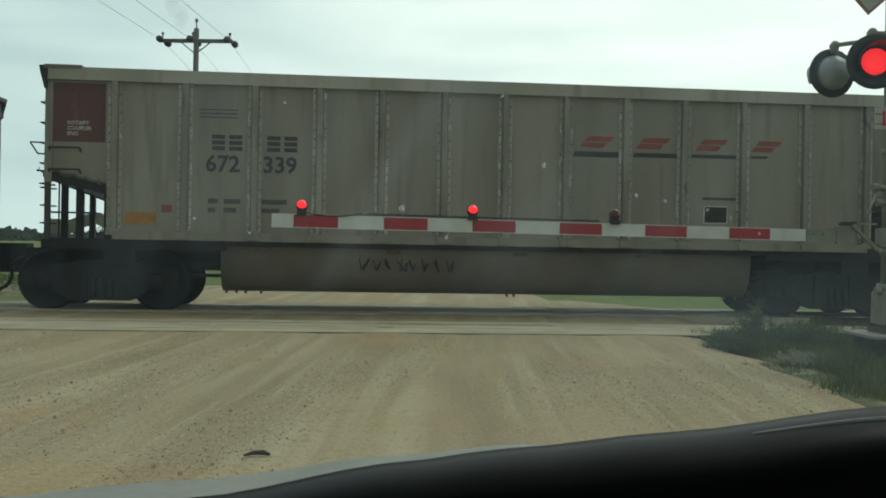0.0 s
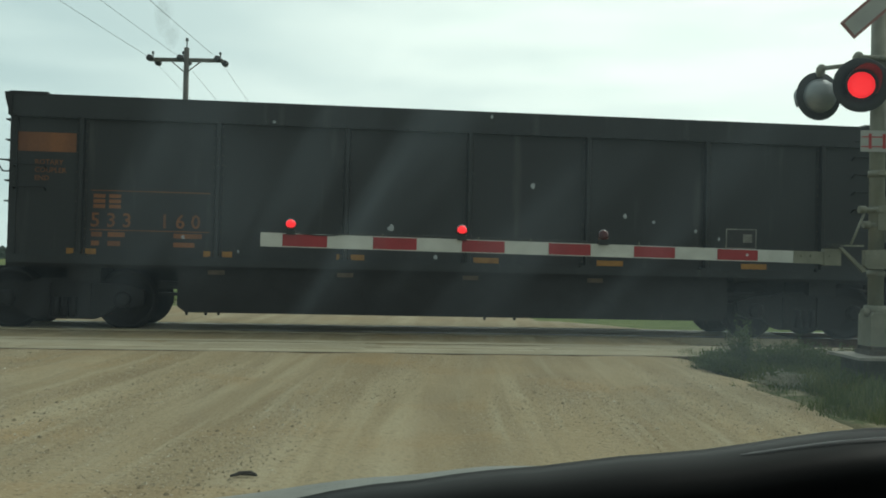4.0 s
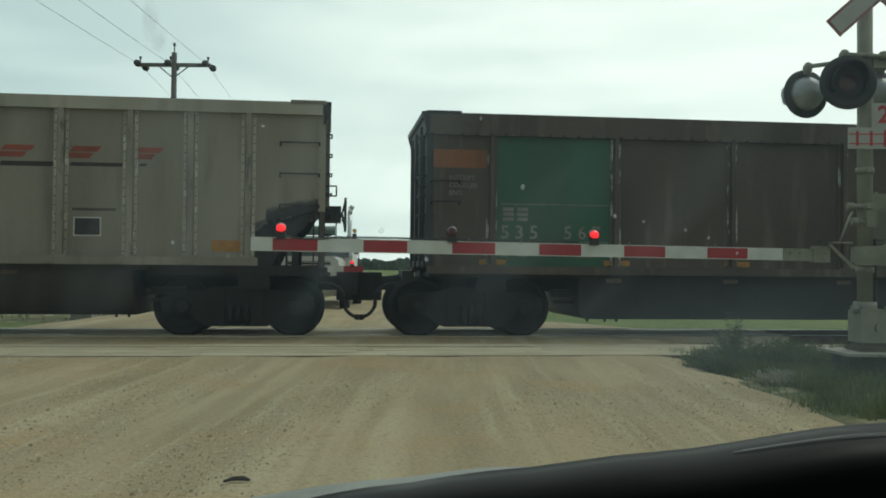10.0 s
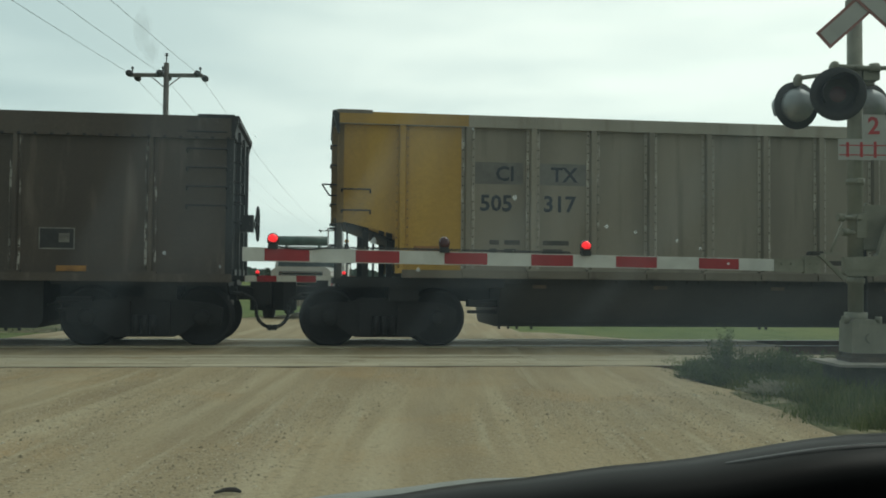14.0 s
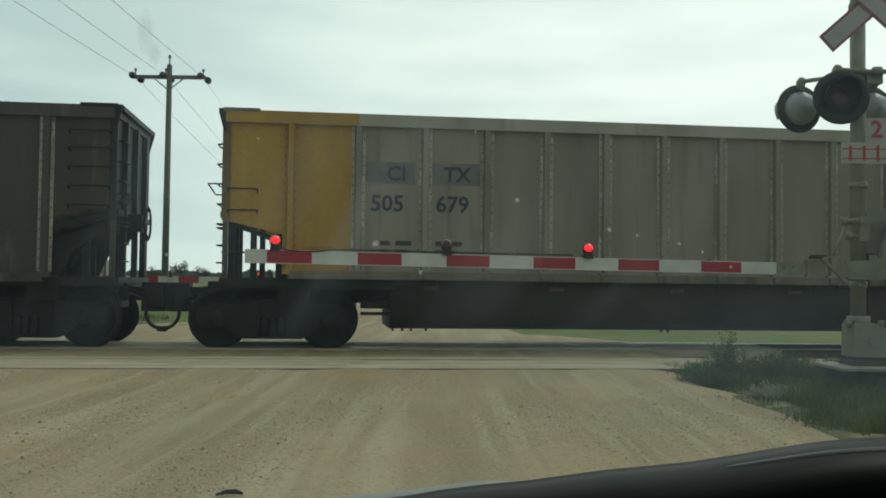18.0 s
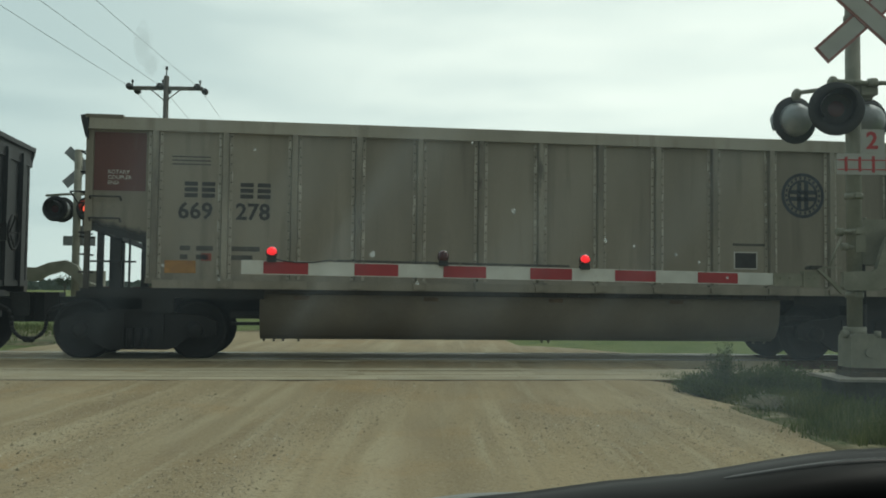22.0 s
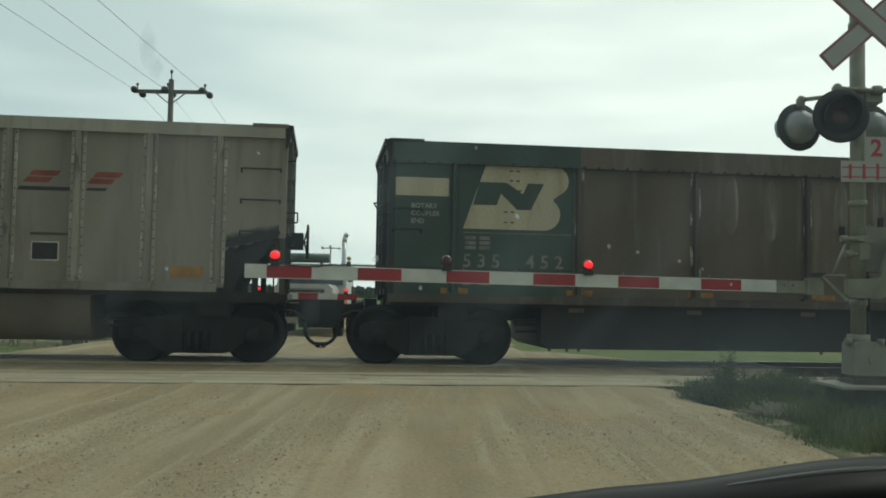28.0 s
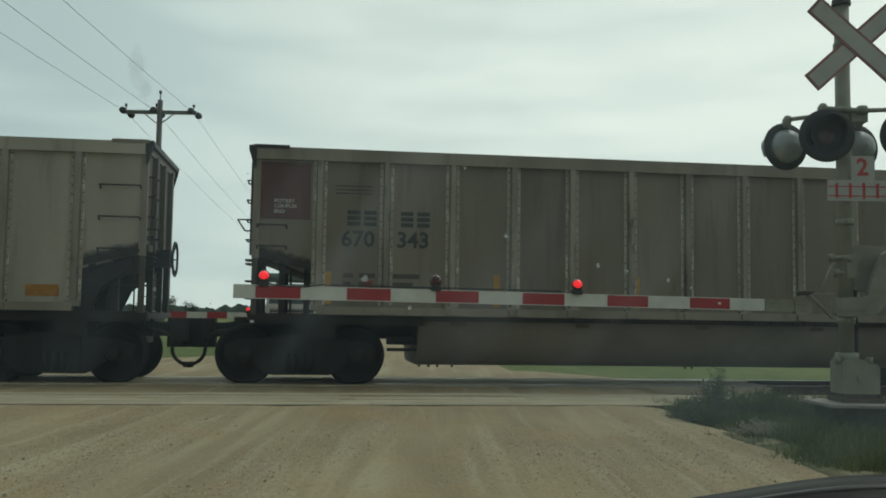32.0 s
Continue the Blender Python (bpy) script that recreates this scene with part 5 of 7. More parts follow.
    def sill(bm):
        for s in (-1, 1):
            y0, y1 = sorted((s * (SIDE + 0.11), s * (SIDE - 0.08)))
            box(bm, -HALF + (1.05 if opened else 0), HALF - (1.05 if opened else 0), y0, y1, z0 - 0.13, z0)
            if st["belly"] == "tub":
                for x in RIBS13[1:-1]:
                    y2, y3 = sorted((s * (SIDE + 0.11), s * (SIDE + 0.15)))
                    box(bm, x - 0.10, x + 0.10, y2, y3, z0 - 0.11, z0 - 0.02)
    piece("side_sill", shared(("side_sill", opened, z0, st["belly"], st["sill"].name), sill, st["sill"]), e, label="riveted lower side sill")

    # ends: upright end wall over a sloped sheet, posts and ladders
    def end_wall(bm):
        zb = 2.10 if opened else 1.15
        for s in (-1, 1):
            x0, x1 = sorted((s * HALF, s * (HALF - 0.03)))
            box(bm, x0, x1, -SIDE + 0.02, SIDE - 0.02, zb, top - 0.07)
            for y in (-0.84, 0.0, 0.84):
                a, b = sorted((s * HALF, s * (HALF + 0.08)))
                box(bm, a, b, y - 0.06, y + 0.06, zb, top - 0.17)
            a, b = sorted((s * HALF, s * (HALF + 0.05)))
            box(bm, a, b, -SIDE + 0.03, SIDE - 0.03, zb, zb + 0.10)
    piece("end_wall", shared(("end_wall", opened, top, st["end"].name), end_wall, st["end"]), e)

    def corner(bm):
        for s in (-1, 1):
            for q in (-1, 1):
                x0, x1 = sorted((s * (HALF + 0.012), s * (HALF - 0.10)))
                y0, y1 = sorted((q * (SIDE + 0.03), q * (SIDE - 0.06)))
                box(bm, x0, x1, y0, y1, 2.02 if opened else 1.15, top - 0.19)
                if opened:
                    x0, x1 = sorted((s * (HALF + 0.006), s * (HALF - 0.075)))
                    y0, y1 = sorted((q * (SIDE + 0.02), q * (SIDE - 0.05)))
                    box(bm, x0, x1, y0, y1, 1.12, 2.02, 1)
                if q < 0:
                    for k in range(16):
                        z = 2.2 + k * 0.09
                        xx = s * (HALF - 0.045)
                        box(bm, xx - 0.014, xx + 0.014, -SIDE - 0.042, -SIDE - 0.03, z - 0.014, z + 0.014)
    piece("corner_post", shared(("corner_post", opened, top, st.get("corner", st["end"]).name), corner, st.get("corner", st["end"]), LOWPOST), e)
    if opened:
        def slope(bm):
            for s in (-1, 1):
                x0, x1, x2 = s * (HALF - 0.01), s * 6.30, s * 5.0
                for y0, y1 in ((-SIDE + 0.02, SIDE - 0.02),):
                    v = [bm.verts.new(p) for p in ((x0, y0, 2.10), (x1, y0, 1.74), (x2, y0, 1.28), (x2, y1, 1.28), (x1, y1, 1.74), (x0, y1, 2.10))]
                    bm.faces.new((v[0], v[1], v[4], v[5]))
                    bm.faces.new((v[1], v[2], v[3], v[4]))
                    w = [bm.verts.new(u.co + Vector((0, 0, -0.03))) for u in v]
                    bm.faces.new((w[5], w[4], w[1], w[0]))
                    bm.faces.new((w[4], w[3], w[2], w[1]))
        piece("slope_sheet", shared(("slope_sheet",), slope, BLACK), e, label="black sloped end sheet")
        def gusset(bm):
            for q in (-1, 1):
                a, b = sorted((q * (SIDE - 0.06), q * (SIDE - 0.10)))
                prism(bm, [(5.7, 1.14), (6.0, 1.30), (6.30, 1.80), (7.12, 2.02), (6.95, 1.74), (6.62, 1.52), (6.45, 1.14)], "y", a, b)
        piece("slope_gusset", shared(("slope_gusset",), gusset, BLACK), e, label="black plate under the slanting end")
        pm = shared(("end_post",), lambda bm: box(bm, -0.05, 0.05, -0.04, 0.04, 1.1, 2.12), BLACK)
        for s in (-1, 1):
            for x, y in ((7.22, 1.42), (6.80, -1.30), (6.80, 1.30), (6.40, -1.15), (6.40, 1.15), (7.22, -0.55), (7.22, 0.55)):
                piece("end_post", pm, e, (s * x, y * SLIM, 0))
        def ladders(bm):
            for s in (-1, 1):
                for z in (1.38, 1.66, 1.94):
                    path_tube(bm, [(s * 7.25, -1.40, z), (s * 7.38, -1.40, z), (s * 7.38, -0.95, z), (s * 7.25, -0.95, z)], 0.013, 5)
                path_tube(bm, [(s * 7.1, -1.38, 1.15), (s * 7.1, -1.38, 2.1)], 0.014, 5)
                path_tube(bm, [(s * 6.5, -1.45, 1.55), (s * 7.3, -1.45, 1.55)], 0.016, 5)
                path_tube(bm, [(s * 6.66, -1.1, 1.15), (s * 6.66, -1.1, 1.9)], 0.02, 5)
        piece("end_ladder", shared(("end_ladder",), ladders, BLACK), e)
        def deck(bm):
            for s in (-1, 1):
                x0, x1 = sorted((s * 5.6, s * (HALF + 0.06)))
                box(bm, x0, x1, -SIDE + 0.06, SIDE - 0.06, 1.03, 1.13)
        piece("end_platform", shared(("end_platform",), deck, BLACK), e)
    # grab irons on the near corners and on the end faces
    many = st.get("logo") == "round" or st["kind"] not in ("silver", "dark_end")

    def irons(bm):
        for z in (2.22, 2.56):
            grab(bm, -7.20, -6.74, z)
        for z in ((2.25, 2.55, 2.85, 3.15, 3.42) if many else (2.12, 2.62, 3.12)):
            grab(bm, 6.56, 7.18, z)
        for s in (-1, 1):
            for z in (2.0, 2.32, 2.64, 2.96, 3.28):
                path_tube(bm, [(s * HALF, -1.27, z), (s * (HALF + 0.11), -1.27, z), (s * (HALF + 0.11), -0.85, z), (s * HALF, -0.85, z)], 0.014, 5)
        path_tube(bm, [(-HALF, -1.32, 2.64), (-7.52, -1.32, 2.64), (-7.40, -1.32, 2.46), (-HALF, -1.32, 2.46)], 0.013, 5)
        path_tube(bm, [(HALF, -1.32, 2.44), (7.46, -1.32, 2.44), (7.46, -1.32, 2.28), (HALF, -1.32, 2.28)], 0.013, 5)
    piece("grab_iron", shared(("grab_iron", many), irons, BLACK), e, label="black bent grab irons")
    def brake(bm):
        n = 20
        for i in range(n):
            a, b = 2 * math.pi * i / n, 2 * math.pi * (i + 1) / n
            tube(bm, (7.62, -0.55 + 0.28 * math.cos(a), 2.02 + 0.28 * math.sin(a)), (7.62, -0.55 + 0.28 * math.cos(b), 2.02 + 0.28 * math.sin(b)), 0.02, 6)
        for i in range(5):
            a = 2 * math.pi * i / 5
            tube(bm, (7.56, -0.55, 2.02), (7.62, -0.55 + 0.28 * math.cos(a), 2.02 + 0.28 * math.sin(a)), 0.014, 5)
        box(bm, HALF + 0.01, 7.55, -0.68, -0.42, 1.88, 2.16)
    piece("brake_wheel", shared(("brake_wheel",), brake, BLACK), e, label="hand brake wheel on the end")
    # belly
    if st["belly"] == "tub":
        def tub(bm):
            prof = [(-1.40, 1.16), (-1.42, 0.92), (-1.36, 0.62), (-1.22, 0.42), (-1.0, 0.33), (1.0, 0.33), (1.22, 0.42), (1.36, 0.62), (1.42, 0.92), (1.40, 1.16)]
            ra = [[bm.verts.new((x, y, z)) for y, z in prof] for x in (-4.42, -3.2, -1.0, 1.2, 3.2, 4.42)]
            for r0, r1 in zip(ra, ra[1:]):
                for i in range(len(prof) - 1):
                    bm.faces.new((r0[i], r0[i + 1], r1[i + 1], r1[i])).smooth = True
            bm.faces.new(ra[0])
            bm.faces.new(ra[-1])
            for x in (-4.36, -4.2, -4.05, -3.8, 0.3, 0.42, 4.1, 4.3):
                box(bm, x - 0.02, x + 0.02, -1.02, -0.98, 0.29, 0.335)
        piece("belly_tub", shared(("belly_tub", st["bellymat"].name), tub, st["bellymat"]), e, (-0.15, 0, 0), label="rounded sheet-metal belly tub")
        def strip(bm):
            box(bm, -4.5, 4.5, -1.47, -1.41, 1.06, 1.15)
            for k in range(44):
                x = -4.4 + k * 0.205
                box(bm, x - 0.03, x + 0.03, -1.50, -1.47, 1.08, 1.13)
        tp = shared(("skirt_plate", 2), lambda bm: box(bm, -0.12, 0.12, -1.452, -1.44, 0.98, 1.04), mat("tan_plate", (0.16, 0.11, 0.07), 0.7, 0, 0.3, 6, 40, 0.1))
        for x in (-3.9, -1.8, 0.3, 2.4):
            piece("tub_plate", tp, e, (x, 0.012, 0))
        piece("belly_flange", shared(("belly_flange",), strip, TUBD), e)
    else:
        def flat(bm):
            low = [(-4.55, 0.40), (-4.42, 0.30), (4.45, 0.30), (4.55, 0.40)]
            if st.get("fish"):
                low = [(-4.55, 0.66), (-4.2, 0.50), (-3.4, 0.42), (-1.8, 0.36), (0, 0.33), (1.8, 0.34), (3.4, 0.38), (4.1, 0.46), (4.55, 0.64)]
            prism(bm, [(-4.55, 1.06)] + low + [(4.55, 1.06)], "y", -1.47, 1.47)
            for x in (() if st.get("fish") else (-4.4, -4.1, -3.9, 0.4, 0.9, 4.0, 4.2)):
                box(bm, x - 0.02, x + 0.02, -1.47, -1.43, 0.26, 0.30)
        piece("belly_skirt", shared(("belly_skirt", st["bellymat"].name, bool(st.get("fish"))), flat, st["bellymat"]), e, (-0.15, 0, 0), label="flat dark belly skirt")
        pl = shared(("skirt_plate",), lambda bm: box(bm, -0.13, 0.13, -1.482, -1.47, 0.91, 0.98), mat("tan_plate", (0.16, 0.11, 0.07), 0.7, 0, 0.3, 6, 40, 0.1))
        for x in (-4.1, -2.05, 0.0, 2.1):
            piece("skirt_plate", pl, e, (x, 0, 0))
    def under(bm):
        box(bm, -HALF, HALF, -0.35, 0.35, 0.74, 1.08)
        for s in (-1, 1):
            x0, x1 = sorted((s * 4.5, s * (HALF - 0.05)))
            box(bm, x0, x1, -1.46, 1.46, 0.98, z0 - 0.12)
            box(bm, s * 6.16 - 0.25, s * 6.16 + 0.25, -1.35, 1.35, 0.76, 1.0)
            x0, x1 = sorted((s * 4.5, s * 5.05))
            box(bm, x0, x1, -1.1, -0.75, 0.66, 0.78)
            box(bm, x0, x1, -1.1, -0.9, 0.55, 0.60)
        path_tube(bm, [(-4.9, -1.2, 0.72), (-4.6, -1.2, 0.72), (-4.6, -1.2, 0.68), (-4.4, -1.2, 0.68)], 0.02, 6)
        path_tube(bm, [(4.9, -1.2, 0.72), (4.6, -1.2, 0.72), (4.4, -1.2, 0.66)], 0.02, 6)
    piece("underframe", shared(("underframe", z0), under, BLACK), e)
    piece("floor_sheet", shared(("floor_sheet",), lambda bm: box(bm, -5.0, 5.0, -SIDE + 0.02, SIDE - 0.02, 1.20, 1.24), GRIME), e)
    if not opened:
        piece("end_floor", shared(("end_floor",), lambda bm: (box(bm, -HALF + 0.03, -5.0, -SIDE + 0.02, SIDE - 0.02, 1.20, 1.24), box(bm, 5.0, HALF - 0.03, -SIDE + 0.02, SIDE - 0.02, 1.20, 1.24)), GRIME), e)
    bogie(e, -6.475)
    bogie(e, 5.895)
    def coupler(bm):
        box(bm, -0.35, 0.46, -0.16, 0.16, 0.74, 0.98)
        prism(bm, [(0.44, -0.22), (0.70, -0.26), (0.835, -0.14), (0.835, 0.16), (0.66, 0.24), (0.44, 0.20)], "z", 0.56, 1.05)
        box(bm, 0.50, 0.80, -0.34, -0.2, 0.66, 1.02)
        tube(bm, (0.10, -0.30, 1.0), (0.60, -0.32, 0.92), 0.018, 6)
        box(bm, -0.1, 0.10, -0.5, 0.5, 0.62, 1.08)
    cm = shared(("coupler",), coupler, BLACK)
    def hose(bm):
        pts = [(0.10, -0.42, 0.86), (0.34, -0.44, 0.84), (0.50, -0.45, 0.76), (0.555, -0.46, 0.66), (0.56, -0.46, 0.58)]
        for i in range(1, 9):
            q = math.radians(180 + 90 * i / 8)
            pts.append((0.83 + 0.27 * math.cos(q), -0.46, 0.55 + 0.27 * math.sin(q)))
        path_tube(bm, pts, 0.030, 8)
        tube(bm, (0.75, -0.46, 0.285), (0.83, -0.46, 0.275), 0.048, 8)
    hm = shared(("air_hose",), hose, RUBBER)
    piece("coupler", cm, e, (HALF - 0.22, 0, 0))
    piece("coupler", cm, e, (-HALF - 0.22, 0, 0), rot=(0, 0, math.pi))
    piece("air_hose", hm, e, (HALF - 0.22, 0, 0), label="looped black air hose")
    hm2 = shared(("air_hose", 2), lambda bm: (hose(bm), bmesh.ops.scale(bm, vec=(-1, 1, 1), verts=bm.verts)), RUBBER)
    piece("air_hose", hm2, e, (-HALF - 0.22, 0, 0))
    paint(e, st)
    return e


X0 = -HALF


def strip_at(e, st, x, m):
    """An amber strip; one that falls on a rib is stuck to the rib's face."""
    d, z0, z1 = 0.012, 1.31, 1.83
    if isinstance(x, tuple):
        x, z0, z1 = x
    near = min(RIBS13 if st["ribs"] == 13 else RIBS7, key=lambda r: abs(r - x - 0.05))
    if abs(near - x - 0.05) < 0.09:
        x, d = near - 0.05, 0.092
    decal(e, "amber_strip", round(x, 3), round(x + 0.11, 3), z0, z1, m, d=d, label="amber reflective strip")


def marks(e, x1, x2, z, m, num, big=0.25):
    """Reporting mark as plain blocks over the car number."""
    for x in (x1, x2):
        for k in range(2):
            decal(e, "mark_bar", round(x + k * 0.27, 3), round(x + k * 0.27 + 0.205, 3), z + 0.335, z + 0.335 + big, m)
    a, b = num
    lettering(e, a, x1 - 0.10, z, big * 1.46, m, 0.008)
    lettering(e, b, x2 - 0.07, z, big * 1.46, m, 0.008)


def small_bars(e, x1, x2, z, m):
    for x, ws in ((x1, (0.16, 0.26)), (x2, (0.44,))):
        for dz in (0.0, -0.14):
            xx = x
            for w in ws:
                decal(e, "small_stencil", round(xx, 3), round(xx + w * (1 if dz == 0 else 0.75), 3), round(z + dz, 3), round(z + dz + 0.075, 3), m)
                xx += w + 0.09


def soot_material():
    """Black coal dust that thins out raggedly along the mesh's own 'soot' values."""
    m = bpy.data.materials.new("coal_soot")
    m.use_nodes = True
    nt = m.node_tree
    N = nt.nodes.new
    b, out = nt.nodes["Principled BSDF"], nt.nodes["Material Output"]
    b.inputs["Base Color"].default_value, b.inputs["Roughness"].default_value = (0.018, 0.018, 0.018, 1), 0.8
    at, n, tc = N("ShaderNodeAttribute"), N("ShaderNodeTexNoise"), N("ShaderNodeTexCoord")
    at.attribute_name = "soot"
    n.inputs["Scale"].default_value, n.inputs["Detail"].default_value = 7.0, 4.0
    link(nt, tc.outputs["Object"], n.inputs["Vector"])
    k = N("ShaderNodeMath")
    k.operation = "MULTIPLY_ADD"
    k.inputs[1].default_value, k.inputs[2].default_value = 1.5, -0.95
    link(nt, n.outputs["Fac"], k.inputs[0])
    ad = N("ShaderNodeMath")
    ad.operation = "MULTIPLY_ADD"
    ad.inputs[1].default_value = 1.7
    ad.use_clamp = True
    link(nt, at.outputs["Fac"], ad.inputs[0])
    link(nt, k.outputs[0], ad.inputs[2])
    tp, mx = N("ShaderNodeBsdfTransparent"), N("ShaderNodeMixShader")
    link(nt, ad.outputs[0], mx.inputs["Fac"])
    link(nt, tp.outputs[0], mx.inputs[1])
    link(nt, b.outputs[0], mx.inputs[2])
    link(nt, mx.outputs[0], out.inputs["Surface"])
    return m


SOOT = soot_material()


def smear(e, x0, x1, z, rise):
    """Black coal dust thrown up along the foot of an end panel."""
    key = ("coal_smear", x0, z)
    if key not in MESHES:
        n, levels = 12, ((0.0, 1.0), (0.06, 0.95), (0.13, 0.55), (0.24, 0.0))
        V = [(x0 + (x1 - x0) * i / n, -SIDE - 0.004, z + rise * i / n + h) for h, _ in levels for i in range(n + 1)]
        F = [(r * (n + 1) + i, r * (n + 1) + i + 1, (r + 1) * (n + 1) + i + 1, (r + 1) * (n + 1) + i) for r in range(len(levels) - 1) for i in range(n)]
        me = bpy.data.meshes.new("coal_smear")
        me.from_pydata(V, [], F)
        soot = me.attributes.new("soot", "FLOAT", "POINT")
        for i in range(len(V)):
            soot.data[i].value = levels[i // (n + 1)][1]
        me.materials.append(SOOT)
        MESHES[key] = me
    piece("coal_smear", MESHES[key], e, label="black coal dust smear")


def paint(e, st):
    k = st["kind"]
    if k in ("silver", "dark_end"):
        if k == "silver":
            decal(e, "coupler_end_panel", X0 + 0.11, X0 + 0.90, 2.66, 3.58, MAROON, label="maroon painted end panel")
            for i, t in enumerate(st.get("words", ("ROTARY", "COUPLER", "END"))):
                lettering(e, t, X0 + 0.32, 2.93 - 0.085 * i, 0.085, WHITEP, 0.001)
        else:
            def tri(bm):
                prism(bm, [(X0 + 0.10, 2.42), (X0 + 0.96, 2.14), (X0 + 0.96, 3.60), (X0 + 0.10, 3.60)], "y", -SIDE - 0.006, -SIDE - 0.002)
            piece("coupler_end_panel", shared(("tri_panel",), tri, DARKPANEL), e, label="dark painted end panel with a slanting foot")
            for i, t in enumerate(("ROTARY", "END")):
                lettering(e, t, X0 + 0.34, 3.30 - 0.13 * i, 0.12, WHITEP, 0.002)
        ink = st.get("ink", INK)
        mx = X0 - (1.05 if st["logo"] == "round" else 0.0)
        if k == "dark_end":
            marks(e, X0 + 2.30, X0 + 3.20, 2.25, ink, st["num"])
        else:
            marks(e, mx + 2.55, mx + 3.42, 2.25, ink, st["num"])
        small_bars(e, mx + 2.5, mx + 3.30, 1.74, FADEDINK)
        for x in st.get("strips", ()):
            strip_at(e, st, x, AMBERSTRIP)
        for i in range(3):
            decal(e, "small_stencil", mx + 2.35, mx + 2.95, 3.10 + 0.06 * i, 3.12 + 0.06 * i, FADEDINK)
        decal(e, "data_plate", 3.40, 3.78, 1.60, 1.86, INK, label="black data placard with a white border")
        decal(e, "plate_border", 3.38, 3.80, 1.58, 1.88, WHITEP, d=0.004)
        decal(e, "small_stencil", 3.36, 4.02, 1.98, 2.02, FADEDINK)
        if st.get("orange", True):
            decal(e, "reflector", X0 + 1.22, X0 + 1.70, 1.38, 1.58, ORANGE, label="orange reflective patch")
            decal(e, "reflector", 5.5, 6.0, 1.36, 1.54, ORANGE)
        decal(e, "red_tag", X0 + 1.78, X0 + 1.94, 1.58, 1.70, REDINK)
        if st["logo"] == "slant":
            m = st.get("red", REDINK)
            at = RIBS13B if k == "dark_end" else RIBS13
            for i, (x, w) in enumerate(((1.24, 0.50), (2.19, 0.52), (3.22, 0.48), (4.18, 0.46))):
                decal(e, "slanted_emblem", x, x + w * 0.80, 2.80, 2.885, m, 0.065, label="red slanted painted letter shape")
                decal(e, "slanted_emblem", x + 0.085, x + w * 0.80 + 0.12, 2.905, 2.99, m, 0.065)
                decal(e, "emblem_bar", at[7 + i] + 0.12, at[8 + i] - 0.13 if i < 3 else x + 0.28, 2.735 - 0.09 + 0.016 * i, 2.735, INK, 0.035)
        else:
            round_logo(e, 4.63, 2.87, 0.39, st.get("ink2", BLUEINK))
    elif k == "rust_car":
        if st["ribs"] == 13 and st["body"] is BLACKP and st["logo"] is TANLOGO:
            piece("end_stripe", shared(("end_stripe", st.get("bar", st["logo"]).name), lambda bm: box(bm, -HALF - 0.086, -HALF - 0.081, -SIDE + 0.04, SIDE - 0.04, 2.80, 3.08), st.get("bar", st["logo"])), e, label="painted stripe across the end")
        if st["zones"] and st["zones"][0][1] == 3.2 and st["zones"][0][2] is GREENP:
            zt = st["top"]
            decal(e, "painted_rim", X0 + 0.05, X0 + 3.17, zt - (0.36 if st["ribs"] == 7 else 0.20) + 0.002, zt - 0.003, GREENP, d=0.096, label="faded green stretch of the rim")
        lm, bar = st["logo"], st.get("bar", st["logo"])
        if lm:
            block_logo(e, X0 + 1.22, 2.26, 1.80, 1.08, lm, st["zones"][-1][2])
        decal(e, "end_bar", X0 + 0.10, X0 + 1.0, 2.78, 3.08, bar, label="painted bar near the end")
        for i, t in enumerate(("ROTARY", "COUPLER", "END")):
            lettering(e, t, X0 + 0.36, 2.58 - 0.125 * i, 0.11, PALESTENCIL if st["logo"] is CREAM else st["ink"], 0.0015)
        decal(e, "painted_line", X0 + 1.22, X0 + 3.05, 2.19, 2.205, st["ink"])
        decal(e, "painted_line", X0 + 1.22, X0 + 3.05, 1.57, 1.585, st["ink"])
        for q in range(2):
            decal(e, "mark_block", X0 + 1.26 + 0.24 * q, X0 + 1.44 + 0.24 * q, 1.92, 2.14, st["ink"])
        lettering(e, " ".join(st["num"][0]), X0 + 1.22, 1.63, 0.31, st["ink"], 0.004)
        lettering(e, " ".join(st["num"][1]), X0 + 2.28, 1.63, 0.31, st["ink"], 0.004)
        small_bars(e, X0 + 1.24, X0 + 2.50, 1.47, st["ink"])
        if st.get("strips"):
            for x in st["strips"]:
                strip_at(e, st, x, AMBERSTRIP)
        else:
            for x in (-6.4, -4.3, -2.2, 0.0, 2.1, 4.6):
                decal(e, "reflector", x, x + 0.45, 1.19, 1.28, ORANGE, d=0.012)
        px = st.get("plate", 4.35)
        decal(e, "data_plate", px, px + 0.5, 1.55, 1.85, INK)
        decal(e, "plate_border", px - 0.02, px + 0.52, 1.53, 1.87, st.get("plate_edge", WHITEP if "plate" in st else DULLWHITE), d=0.004)
        decal(e, "small_stencil", px + 0.28, px + 0.44, 1.64, 1.78, DULLWHITE, d=0.008)
    elif k == "yellow_end":
        decal(e, "painted_rim", X0 + 0.02, X0 + 2.13, 3.63, 3.815, YELLOW, d=0.096, label="yellow painted stretch of the rim")
        for x, word in ((X0 + 2.36, "CI"), (X0 + 3.43, "TX")):
            lettering(e, word, x + (0.23 if word == "CI" else 0.10), 2.76, 0.34, BLUEINK, 0.007)
            decal(e, "stencil_ground", x - 0.15, x + 0.70, 2.70, 3.06, mat("grey_patch", (0.20, 0.195, 0.18), 0.7, 0, 0.2, 4, 40, 0.03), d=0.003)
